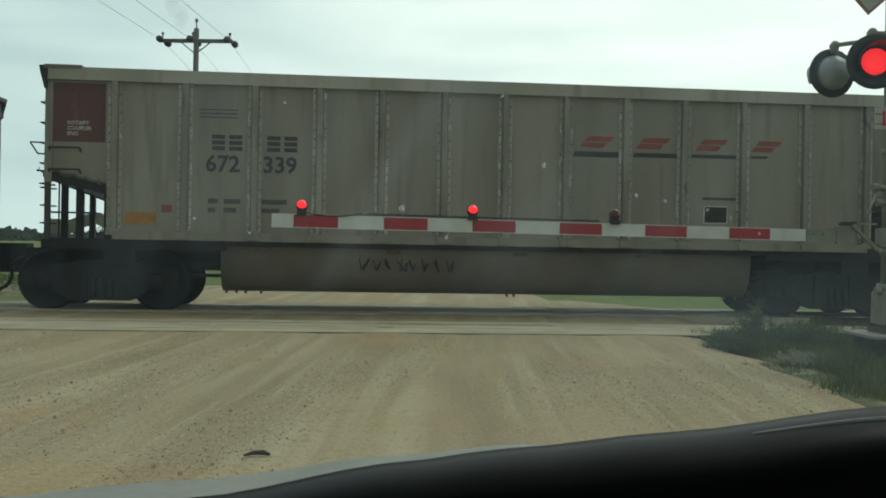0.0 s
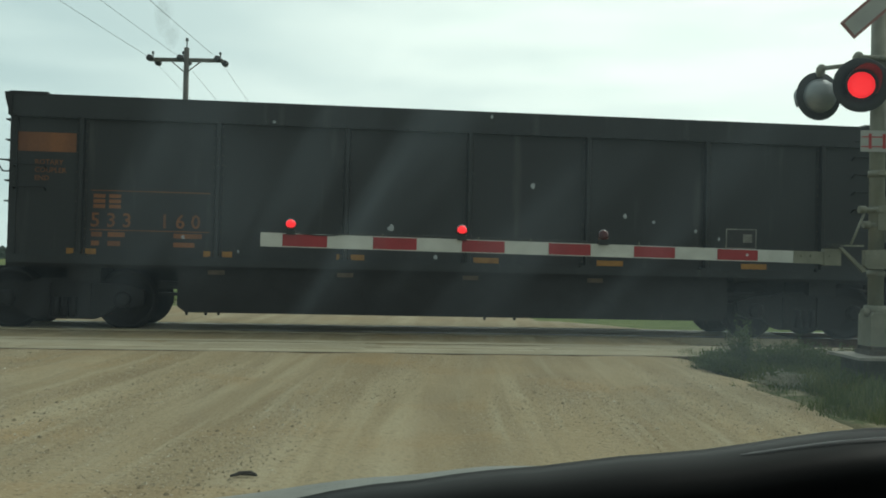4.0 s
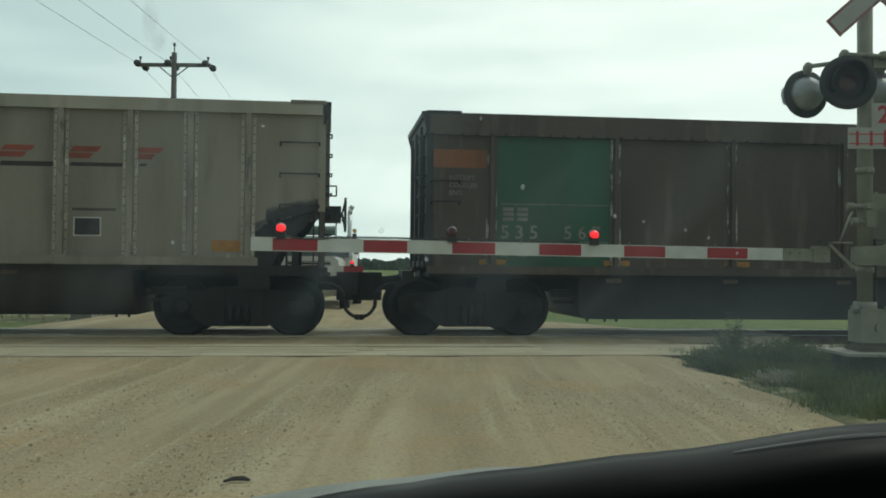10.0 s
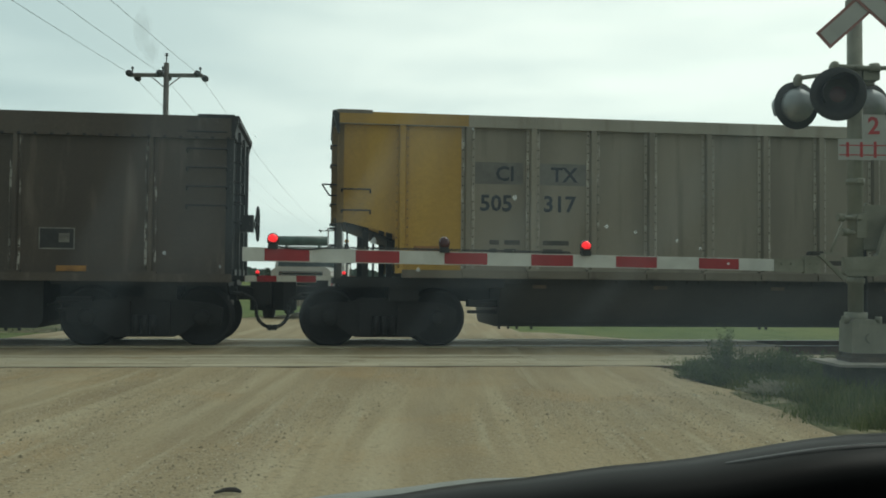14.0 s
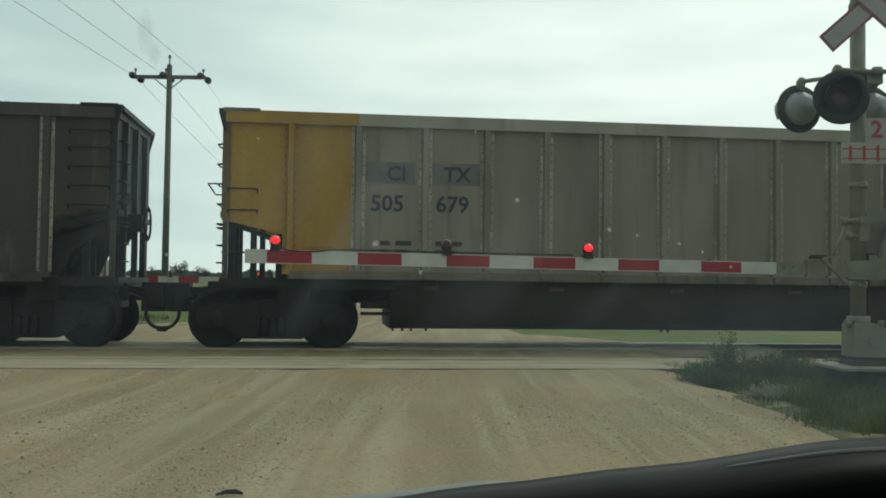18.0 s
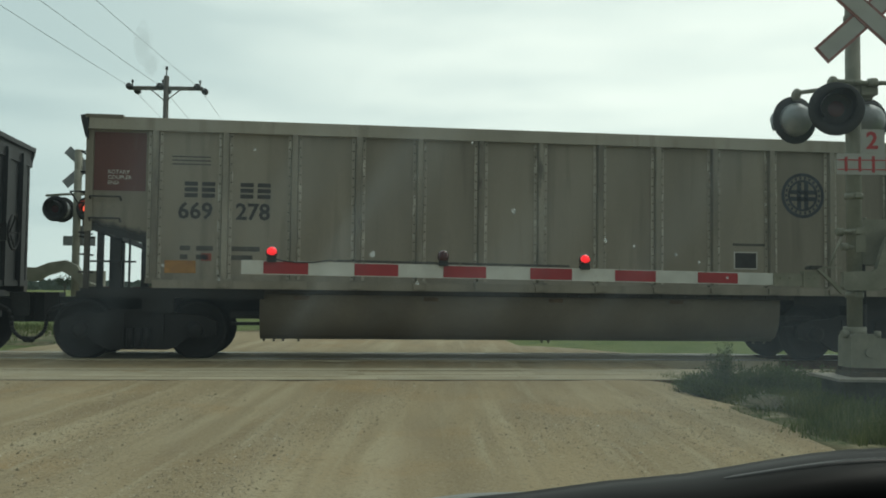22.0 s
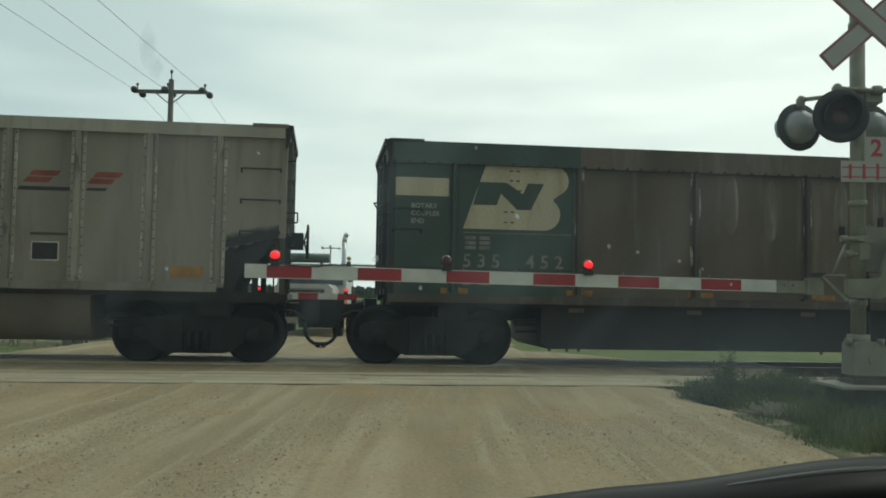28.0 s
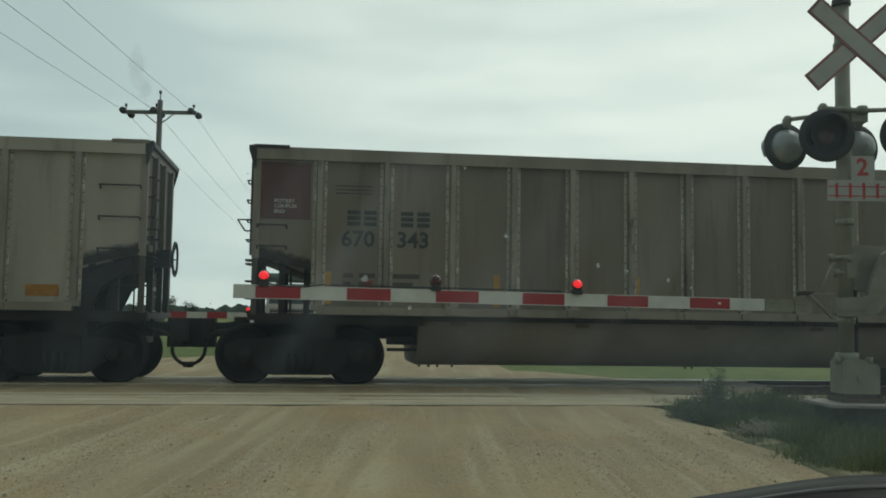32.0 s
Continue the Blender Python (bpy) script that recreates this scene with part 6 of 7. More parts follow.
        lettering(e, st["num"][0], X0 + 2.33, 2.26, 0.37, BLUEINK, 0.008)
        lettering(e, st["num"][1], X0 + 3.40, 2.26, 0.37, BLUEINK, 0.008)
        small_bars(e, X0 + 2.5, X0 + 3.4, 1.70, FADEDINK)
        decal(e, "reflector", X0 + 1.25, X0 + 1.72, 1.36, 1.66, mat("dull_orange", (0.40, 0.19, 0.05), 0.6, 0, 0.25, 5, 40, 0.03))
        for x in (-2.2, 1.1, 3.4):
            decal(e, "small_stencil", x, x + 0.5, 1.42, 1.50, FADEDINK)
    elif k == "black_three":
        bm_ = DULLWHITE if st.get("dull") else CREAM
        if not st.get("dull"):
            decal(e, "end_bar", X0 + 0.12, X0 + 0.98, 2.98, 3.28, TANLOGO, label="tan bar near the end")
        for i, t in enumerate(("ROTARY", "COUPLER", "END")):
            lettering(e, t, X0 + 0.22, 2.86 - 0.13 * i, 0.12, WHITEP, 0.002)
        for x in (X0 + 1.25, X0 + 2.27):
            for q in range(2):
                decal(e, "mark_block", x + q * 0.40, x + q * 0.40 + 0.24, 2.36, 2.62, st["ink"])
        lettering(e, st["num"][0], X0 + 1.22, 2.03, 0.37, WHITEP if not st.get("dull") else st["ink"], 0.008)
        lettering(e, st["num"][1], X0 + 2.26, 2.03, 0.37, WHITEP if not st.get("dull") else st["ink"], 0.008)
        small_bars(e, X0 + 1.24, X0 + 2.50, 1.78, DULLWHITE)
        decal(e, "amber_strip", X0 + 0.74, X0 + 0.95, 1.93, 2.35, ORANGE)
        if st.get("big"):
            for i in range(4):
                x = RIBS13[8 + i] + 0.13
                decal(e, "emblem_ground", x, x + 0.80, 2.82, 3.58, INK, label="black square painted panel")
                decal(e, "emblem_block", x + 0.20, x + 0.60, 2.93, 3.49, EMBLEMWHITE, d=0.010, label="plain white painted block")
            for x in (1.55, 6.3):
                strip_at(e, st, x, ORANGE)
        decal(e, "data_plate", 2.4, 2.9, 1.55, 1.85, INK)
        decal(e, "plate_border", 2.38, 2.92, 1.53, 1.87, WHITEP, d=0.004)
    elif k == "mixed_grey":
        ink = mat("dark_mixed_grey_stencil", (0.045, 0.038, 0.03), 0.7, 0, 0.3, 6, 40, 0.03)
        lettering(e, "F U", X0 + 1.40, 2.27, 0.38, ink, 0.009)
        lettering(e, "R X", X0 + 2.30, 2.27, 0.38, ink, 0.009)
        lettering(e, st["num"][0], X0 + 1.19, 1.85, 0.43, ink, 0.010)
        lettering(e, st["num"][1], X0 + 2.25, 1.85, 0.43, ink, 0.010)
        decal(e, "data_plate", 2.6, 3.1, 1.45, 1.80, INK)
        decal(e, "plate_border", 2.58, 3.12, 1.43, 1.82, WHITEP, d=0.004)
    if st["open"]:
        smear(e, 6.34, HALF - 0.02, 1.85, 0.21)
        if k != "yellow_end":
            smear(e, X0 + 0.02, X0 + 0.93, 2.055, -0.21)
    g = st.get("scrawl")
    if g:
        m, z, x, w = g[:4]
        rng = random.Random(len(st["label"]) + int(x * 7))
        tub = st["belly"] == "tub"
        y = (-1.49 if not tub else -1.432) * SLIM
        big = len(g) > 4
        h = 0.17 if big else 0.11
        def build(bm):
            n = max(3, int(w / 0.19))
            for i in range(n):
                a = x + i * w / n
                pts = [(a + rng.uniform(0, .03), y, z + h * rng.uniform(0.5, 1.0))]
                for q in range(4):
                    pts.append((a + w / n * rng.uniform(0.0, 1.0), y, z + h * (rng.uniform(-1.1, -0.5) if q % 2 == 0 else rng.uniform(0.1, 1.0))))
                path_tube(bm, pts, 0.011 if big else 0.008, 4)
            if big:
                path_tube(bm, [(x + w - 0.1, y, z - h), (x + w + 0.02, y, z - 1.7 * h), (x + w + 0.12, y, z - 1.0 * h)], 0.011, 4)
        piece("paint_scrawl", shared(("scrawl", x, z, w, m.name), build, m), e, label="unreadable scrawled paint marks")
        if big:
            for txt, dz in (("403 2012", 0.05), ("CANADA", -0.16)):
                t = lettering(e, txt, x + w + 0.06, z + dz, 0.19, m, 0.001, label="white hand-painted scrawl")
                t.location.y = y


G3 = [(0, 3.2, GREENP)]


def silver(a, b, logo="slant", body=SILVER, **kw):
    d = dict(kind="silver", label="silver-grey ribbed coal gondola with maroon end panel and rounded belly", ribs=13, open=True, belly="tub", body=body, zones=[], chord=SILVER_B if body is not SILVER_D else SILVER, sill=SILVER, end=ENDGREY, corner=SILVER, bellymat=TUBM, num=(a, b), logo=logo)
    d.update(kw)
    return d


def dark_end(a, b, **kw):
    d = silver(a, b, "slant", SILVER_B)
    d.update(kind="dark_end", top=3.77, label="pale silver ribbed coal gondola with a dark slanted end panel", bellymat=TUBD)
    d.update(kw)
    return d


def rust_car(a, b, logo, body=BROWN, ribs=7, opened=False, **kw):
    d = dict(kind="rust_car", top=3.67 if ribs == 7 else 3.79, label="rust-brown coal gondola with a faded green end and painted emblem", ribs=ribs, open=opened, belly="flat", body=body, zones=list(G3), chord=BROWN if body is BROWN else body, sill=BROWN_D if body is not BLACKP else BLACKP, end=BLACKP, bellymat=BLACK, num=(a, b), logo=logo, ink=DULLWHITE, rib=BROWN_D if body is BROWN else body, flange=CHIPPED if body is not BLACKP else (WORNB if ribs == 13 else BLACKP))
    d.update(kw)
    return d


def yellow_end(a, b, **kw):
    d = dict(kind="yellow_end", label="grey ribbed coal gondola with two yellow end panels and dark tub", ribs=13, open=True, belly="tub", body=SILVER, zones=[(0, 2.1, YELLOW)], chord=SILVER_B, sill=SILVER_D, end=mat("dirty_yellow", (0.30, 0.19, 0.06), 0.65, 0, 0.3, 2, 40, 0.1, (0.12, 0.08, 0.03), True), bellymat=TUBD, num=(a, b), rib=SILVER)
    d.update(kw)
    return d


WORN = mat("worn_grey_rib", (0.15, 0.125, 0.10), 0.55, 0.1, 0.35, 3, 50, 0.1, (0.07, 0.055, 0.04), True, wear_shine=((0.42, 0.41, 0.38), 5.0, 0.16, 0.50, 0.64, 0.6))
DIMGREY = mat("dark_grimy_paint", (0.095, 0.085, 0.068), 0.65, 0.05, 0.3, 1.0, 30, 0.12, (0.055, 0.046, 0.037), True, wear_shine=((0.20, 0.18, 0.15), 4.2, 0.2, 0.60, 0.76, 0.5))
DIMSILVER = mat("sooty_aluminium", (0.165, 0.145, 0.118), 0.65, 0.1, 0.18, 1.2, 40, 0.03, (0.10, 0.084, 0.066), True, rnd=0.06, wear_shine=((0.06, 0.05, 0.04), 5.0, 0.10, 0.56, 0.72, 0.5))
DIMTAN = mat("dim_tan_stencil", (0.20, 0.145, 0.10), 0.7, 0, 0.3, 6, 40, 0.03)
SOOTBROWN = mat("sooty_brown_paint", (0.072, 0.058, 0.046), 0.7, 0.0, 0.26, 0.9, 30, 0.06, (0.046, 0.037, 0.030), True, rnd=0.06, wear_shine=((0.20, 0.17, 0.14), 3.6, 0.14, 0.58, 0.80, 0.4))
GREENSOOT = mat("sooty_green_paint", (0.026, 0.048, 0.040), 0.6, 0.0, 0.3, 1.1, 30, 0.12, (0.016, 0.024, 0.021), True, wear_shine=((0.12, 0.09, 0.065), 4.0, 0.10, 0.58, 0.78, 0.4))
GREYSOOT = mat("sooty_grey_brown_paint", (0.082, 0.075, 0.068), 0.62, 0.05, 0.26, 1.0, 30, 0.06, (0.055, 0.047, 0.041), True, rnd=0.06, wear_shine=((0.20, 0.18, 0.16), 3.6, 0.14, 0.58, 0.80, 0.4))
CARS = [
    rust_car("533", "907", CREAM, BROWN_D, label="dark brown coal gondola with a faded green end"),
    silver("672", "339", scrawl=(INK, 0.80, -2.35, 1.6)),
    silver("670", "333", "round"),
    rust_car("534", "482", TANLOGO, BLACKP, 13, True, label="black ribbed coal gondola with a green end and tan emblem", ink=TANLOGO, scrawl=(WHITEP, 0.72, 1.95, 1.15, True), strips=(-5.9, 1.5, 3.25, 6.45), plate=3.72, end=BLACKP),
    silver("671", "949", "slant", SILVER_D, red=FADEDRED, ink=FADEDINK, scrawl=(WHITEP, 0.84, -2.75, 0.95, True)),
    rust_car("531", "726", TANLOGO, BROWN_D, scrawl=(WHITEP, 0.70, -3.75, 0.9, True), strips=(-4.9, -2.3, 4.6), end=BLACKP),
    rust_car("533", "160", None, BLACKP, 7, False, zones=[], label="black coal gondola with an orange bar near the end", bar=ORANGELOGO, ink=ORANGELOGO),
    rust_car("534", "118", TANLOGO, BLACKP, 13, True, label="black ribbed coal gondola with a green end and tan emblem"),
    dark_end("670", "740"),
    dark_end("670", "744", scrawl=None),
    silver("672", "422", body=SILVER_B),
    silver("670", "403", "round", strips=(-5.6, -3.2), orange=False),
    rust_car("532", "381", TANLOGO, BROWN, strips=(-4.4, -0.37, 1.75, 5.93)),
    dark_end("670", "882", body=SILVER),
    rust_car("535", "567", None, BROWN_D, end=BLACKP, zones=[(0, 1.1, BROWN_D), (1.1, 3.2, GREENB)], bar=ORANGELOGO, ink=DULLWHITE, label="brown coal gondola with a bright green repainted panel"),
    silver("669", "231", "round"),
    rust_car("532", "640", TANLOGO, BROWN, dents=True),
    rust_car("533", "781", mat("pale_logo_paint", (0.33, 0.32, 0.25), 0.7, 0, 0.3, 2, 30, 0.05, (0.2, 0.19, 0.14), True), BROWN, 13, True, rib=WORN, flange=WORN, strips=(-5.2, -1.46, 1.16, (5.8, 1.35, 2.1)), plate=-0.32, plate_edge=DIMTAN, label="brown ribbed coal gondola with worn ribs and a green end", bar=CREAM),
    rust_car("531", "442", ORANGELOGO, BROWN_D, zones=[(0, 3.2, BLACKP)], label="dark brown coal gondola with an orange emblem", bar=ORANGELOGO, ink=BROWN, scrawl=None),
    yellow_end("505", "317"),
    yellow_end("505", "402"),
    rust_car("534", "205", CREAM, BLACKP, 13, True, label="black ribbed coal gondola with a green end"),
    yellow_end("505", "556", rib=SILVER_B),
    dict(kind="black_three", dull=True, label="grimy brown-grey ribbed coal gondola with dark maroon end panels", ribs=13, open=True, belly="flat", body=DIMGREY, zones=[(0, 3.2, mat("dark_maroon", (0.040, 0.024, 0.022), 0.65, 0, 0.3, 2, 30, 0.1, None, True))], chord=DIMGREY, sill=DIMGREY, end=BLACKP, bellymat=BROWN_D, num=("668", "5"), ink=DIMTAN, rib=DIMGREY),
    yellow_end("505", "679"),
    silver("672", "319"),
    dict(kind="black_three", big=True, label="brown-grey ribbed coal gondola with black end panels and white painted bars", ribs=13, open=True, belly="flat", body=SILVER_D, zones=[(0, 3.15, BLACKP)], chord=SILVER_D, sill=SILVER_D, end=BLACKP, bellymat=BLACK, num=("668", "013"), ink=CREAM, rib=RIBM),
    dark_end("670", "836", body=SILVER),
    rust_car("532", "909", TANLOGO, BROWN_D),
    silver("669", "278", "round"),
    silver("669", "408", "round", strips=(-3.2, -1.65, 0.0, 6.1), orange=False),
    rust_car("534", "144", TANLOGO, BLACKP, 13, True, label="black ribbed coal gondola with a green end and tan emblem", ink=TANLOGO, strips=(-6.05, 1.25, 2.97, (5.82, 1.45, 2.28)), plate=3.06, end=GREENP),
    rust_car("531", "817", CREAM, SOOTBROWN, strips=((-6.62, 1.46, 2.26), (-3.95, 1.36, 1.60), 4.8, (6.2, 1.46, 2.26)), zones=[(0, 3.2, GREENSOOT)], rib=SOOTBROWN, chord=SOOTBROWN, ink=DIMTAN, label="sooty brown coal gondola with a dark green end and pale emblem"),
    dict(kind="mixed_grey", label="grey-brown ribbed coal gondola with one dark green end panel", ribs=13, open=True, belly="tub", body=GREYSOOT, zones=[(0, 1.1, GREENP), (1.1, 3.2, DIMSILVER), (9.2, 10.4, DIMSILVER)], chord=GREYSOOT, sill=GREYSOOT, end=GREENP, bellymat=TUBD, num=("960", "219"), rib=GREYSOOT, flange=WORN),
    rust_car("532", "118", TANLOGO, BROWN_D, zones=[(0, 3.2, BLACKP)], ink=BROWN),
    rust_car("535", "020", CREAM, BROWN, dents=True),
    silver("671", "741", "slant", SILVER),
    rust_car("535", "452", CREAM, BROWN, dents=True),
    rust_car("535", "134", CREAM, BROWN, dents=True),
    rust_car("534", "911", CREAM, BROWN_D, 13, True, rib=BROWN_D, flange=WORN, fish=True, label="dark brown ribbed coal gondola with a green end and curved belly"),
    rust_car("533", "364", TANLOGO, BROWN_D),
    silver("672", "486", "slant", SILVER_B),
    silver("670", "343", "round", SILVER_D, orange=False, strips=(-6.12, -3.35, -0.95), ink=mat("dark_green_stencil", (0.03, 0.045, 0.04), 0.7, 0, 0.3, 6, 40, 0.03)),
    rust_car("535", "733", CREAM, BROWN),
    silver("672", "101", "slant"),
]
TRAIN = [coal_car(st) for st in CARS]

# ---- far side: waiting truck, trees, shed, thin poles ----
CHROME = mat("chrome", (0.55, 0.56, 0.56), 0.22, 0.9, 0.1, 6, 60, 0.02)
TRUCKWHITE = mat("truck_white_paint", (0.60, 0.60, 0.58), 0.35, 0.0, 0.12, 3, 40, 0.02)
TRUCKGREEN = mat("dull_green_paint", (0.10, 0.15, 0.13), 0.4, 0.0, 0.2, 3, 40, 0.02)
TRUCKGLASS = mat("dark_glass", (0.03, 0.045, 0.045), 0.08, 0.0, 0.1, 3, 40, 0.0)
TYRE = mat("tyre_rubber", (0.02, 0.02, 0.02), 0.8, 0.0, 0.3, 6, 50, 0.2)


def build_truck():
    e = thing("truck", (-4.05, 27.0, -0.05), "white truck with upright chrome exhaust waiting behind the far barrier", "truck")
    bm = bmesh.new()
    prism(bm, [(-0.85, 0.55), (0.85, 0.55), (0.85, 1.38), (0.70, 1.50), (-0.70, 1.50), (-0.85, 1.38)], "y", 0.0, 1.9)
    part("hood", bm, TRUCKWHITE, e, "white painted hood")
    bm = bmesh.new()
    box(bm, -0.62, 0.62, -0.03, 0.0, 0.78, 1.36)
    g = part("grille", bm, TRUCKGLASS, e, "dark grille with bright bars")
    for z in (0.84, 0.94, 1.04, 1.14, 1.24, 1.32):
        bm = bmesh.new()
        box(bm, -0.62, 0.62, -0.055, -0.03, z, z + 0.03)
        part("grille_bar", bm, CHROME, g)
    bm = bmesh.new()
    box(bm, -1.15, 1.15, -0.28, -0.10, 0.38, 0.66)
    part("bumper", bm, CHROME, e, "chrome bumper")
    for s in (-1, 1):
        bm = bmesh.new()
        prism(bm, [(0.9, 0.5), (1.0, 0.95), (0.85, 1.15), (0.2, 1.15), (-0.05, 0.9), (-0.05, 0.6)], "x", s * 0.86, s * 1.18)
        part("fender", bm, TRUCKWHITE if s < 0 else SIGNRED, e, "rounded fender")
        bm = bmesh.new()
        lathe(bm, [(0.0, -0.02), (0.10, -0.03), (0.12, 0.0), (0.12, 0.06), (0, 0.06)], 16, "y", (s * 1.0, -0.10, 0.92))
        part("headlight", bm, SIGNWHITE, e)
        bm = bmesh.new()
        lathe(bm, [(0.0, -0.14), (0.30, -0.14), (0.48, -0.12), (0.50, 0.0), (0.48, 0.12), (0.3, 0.14), (0, 0.14)], 24, "x", (s * 0.98, 0.55, 0.48))
        part("wheel", bm, TYRE, e)
        bm = bmesh.new()
        lathe(bm, [(0.0, -0.14), (0.30, -0.14), (0.48, -0.12), (0.50, 0.0), (0.48, 0.12), (0.3, 0.14), (0, 0.14)], 24, "x", (s * 0.98, 4.2, 0.48))
        part("wheel", bm, TYRE, e)
    bm = bmesh.new()
    prism(bm, [(1.7, 0.6), (3.4, 0.6), (3.4, 2.15), (2.2, 2.15), (1.8, 1.55)], "x", -1.05, 1.05)
    part("cab", bm, TRUCKWHITE, e)
    bm = bmesh.new()
    prism(bm, [(1.72, 1.52), (1.76, 1.50), (2.16, 2.08), (2.12, 2.10)], "x", -0.95, 0.95)
    part("windscreen", bm, TRUCKGLASS, e, "dark windscreen")
    bm = bmesh.new()
    tube(bm, (-1.06, 1.95, 2.31), (0.52, 1.95, 2.31), 0.145, 20)
    for x in (-0.75, 0.25):
        box(bm, x - 0.03, x + 0.03, 1.92, 2.30, 2.10, 2.20)
    part("roof_tank", bm, TRUCKGREEN, e, "dull green cylinder over the windscreen")
    bm = bmesh.new()
    box(bm, -1.6, 1.2, 3.5, 7.0, 0.75, 1.05)
    part("chassis_bed", bm, BLACK, e)
    bm = bmesh.new()
    path_tube(bm, [(0.84, 2.9, 1.0), (0.84, 2.9, 2.86), (0.86, 2.9, 3.02), (0.93, 2.9, 3.14)], 0.075, 14)
    part("exhaust_stack", bm, CHROME, e, "upright chrome exhaust stack")
    bm = bmesh.new()
    box(bm, 1.05, 1.17, 1.7, 1.82, 2.02, 2.22)
    box(bm, 1.10, 1.24, 1.72, 1.80, 1.6, 1.95)
    part("mirror", bm, LAMPBLACK, e)
    bm = bmesh.new()
    bmesh.ops.create_uvsphere(bm, u_segments=10, v_segments=6, radius=0.07, matrix=Matrix.Translation((1.12, 1.7, 2.3)))
    part("marker_lamp", bm, AMBERSTRIP, e, "amber marker lamp")


build_truck()

LEAF = mat("tree_leaves", (0.055, 0.085, 0.035), 0.8, 0, 0.35, 0.6, 8, 0.0, (0.03, 0.05, 0.02), rnd=0.15)
BARK = mat("tree_bark", (0.09, 0.07, 0.05), 0.9, 0, 0.3, 3, 20, 0.2, None, True)


def build_tree(x, y, h, seed, label="small leafy green tree at the field edge"):
    rng = random.Random(seed)
    e = thing("tree", (x, y, -0.2), label, "tree", "trees across the field")
    bm = bmesh.new()
    tube(bm, (0, 0, 0), (0.05 * h, 0, h * 0.5), 0.035 * h, 7, 0.02 * h)
    tips = []
    for k in range(9):
        q = rng.random() * 6.3
        r = h * rng.uniform(0.15, 0.36)
        z0 = h * rng.uniform(0.25, 0.5)
        p = Vector((0.04 * h + r * math.cos(q), r * math.sin(q), h * rng.uniform(0.5, 0.9)))
        tube(bm, (0.04 * h, 0, z0), p, 0.014 * h, 5, 0.004 * h)
        tips.append(p)
    part("trunk", bm, BARK, e)
    V, Fc = [], []
    for p in tips:
        for _ in range(70):
            c = p + Vector((rng.gauss(0, 1), rng.gauss(0, 1), rng.gauss(0, 0.8))) * 0.12 * h
            a = Vector((rng.uniform(-1, 1), rng.uniform(-1, 1), rng.uniform(-1, 1))).normalized() * 0.045 * h
            w = a.cross(Vector((rng.uniform(-1, 1), rng.uniform(-1, 1), 1))).normalized() * 0.028 * h
            b = len(V)
            V.extend([c - a, c + w, c + a, c - w])
            Fc.append((b, b + 1, b + 2, b + 3))
    me = bpy.data.meshes.new("crown")
    me.from_pydata(V, [], Fc)
    me.materials.append(LEAF)
    piece("crown", me, e)


for i, (x, y, h) in enumerate(((-76, 270, 6.0), (-70, 272, 5.0), (-86, 280, 4.6), (-7.25, 250, 4.6), (15, 240, 6.0), (19, 246, 5.2), (-4.5, 420, 3.6), (-104, 262, 5.5), (52, 300, 6), (60, 310, 5), (-60, 330, 5), (-52, 340, 4.5))):
    build_tree(x, y, h, i)


def build_far_woods():
    """A low uneven line of woods along the horizon."""
    rng = random.Random(21)
    V, Fc = [], []
    for i in range(2600):
        ang = rng.uniform(-0.75, 0.75)
        d = rng.uniform(900, 1500)
        clump = 0.5 + noise.noise(Vector((ang * 14, 0, 1)))
        if rng.random() > clump * 1.3:
            continue
        x, y = d * math.sin(ang), d * math.cos(ang)
        for _ in range(5):
            c = Vector((x + rng.gauss(0, 5), y, rng.uniform(0, 8) * (0.6 + clump)))
            r = rng.uniform(2.0, 4.5)
            b = len(V)
            for k in range(5):
                q = 1.2566 * k + rng.random()
                V.append(c + Vector((r * math.cos(q), rng.uniform(-1, 1), r * 0.8 * math.sin(q))))
            Fc.append((b, b + 1, b + 2, b + 3, b + 4))
    me = bpy.data.meshes.new("far_woods")
    me.from_pydata(V, [], Fc)
    me.materials.append(mat("hazy_woods", (0.13, 0.165, 0.15), 0.9, 0, 0.2, 0.02, 0.3, 0.0))
    tagged(new("far_woods", me), "hazy grey-green line of distant woods on the horizon", "woods", kind="stuff")


build_far_woods()


def build_shed():
    e = thing("farm_shed", (34, 400, -0.2), "long low grey-roofed farm shed far across the field", "shed")
    bm = bmesh.new()
    box(bm, -12, 13, 0, 12, 0, 2.4)
    part("walls", bm, mat("shed_wall", (0.36, 0.36, 0.33), 0.7, 0, 0.2, 0.5, 4, 0.0), e)
    bm = bmesh.new()
    prism(bm, [(-0.6, 2.3), (6, 4.0), (12.6, 2.3)], "x", -12.5, 13.5)
    part("roof", bm, mat("shed_roof", (0.27, 0.30, 0.30), 0.5, 0.3, 0.2, 0.5, 4, 0.0), e, "grey metal roof")
    for x in (-8, -2, 5):
        bm = bmesh.new()
        box(bm, x, x + 2.6, -0.06, 0.0, 0, 2.0)
        part("door", bm, mat("shed_door", (0.20, 0.20, 0.19), 0.7, 0, 0.2, 0.5, 4, 0.0), e)


build_shed()


def thin_pole(x, y, h, label):
    e = thing("thin_pole", (x, y, -0.2), label, "pole", "thin poles across the tracks")
    bm = bmesh.new()
    tube(bm, (0, 0, 0), (0, 0, h), 0.06, 8, 0.04)
    part("shaft", bm, BLACK, e)
    bm = bmesh.new()
    box(bm, -0.16, 0.16, -0.08, 0.08, h - 0.02, h + 0.12)
    part("pole_head", bm, LAMPGREY, e)


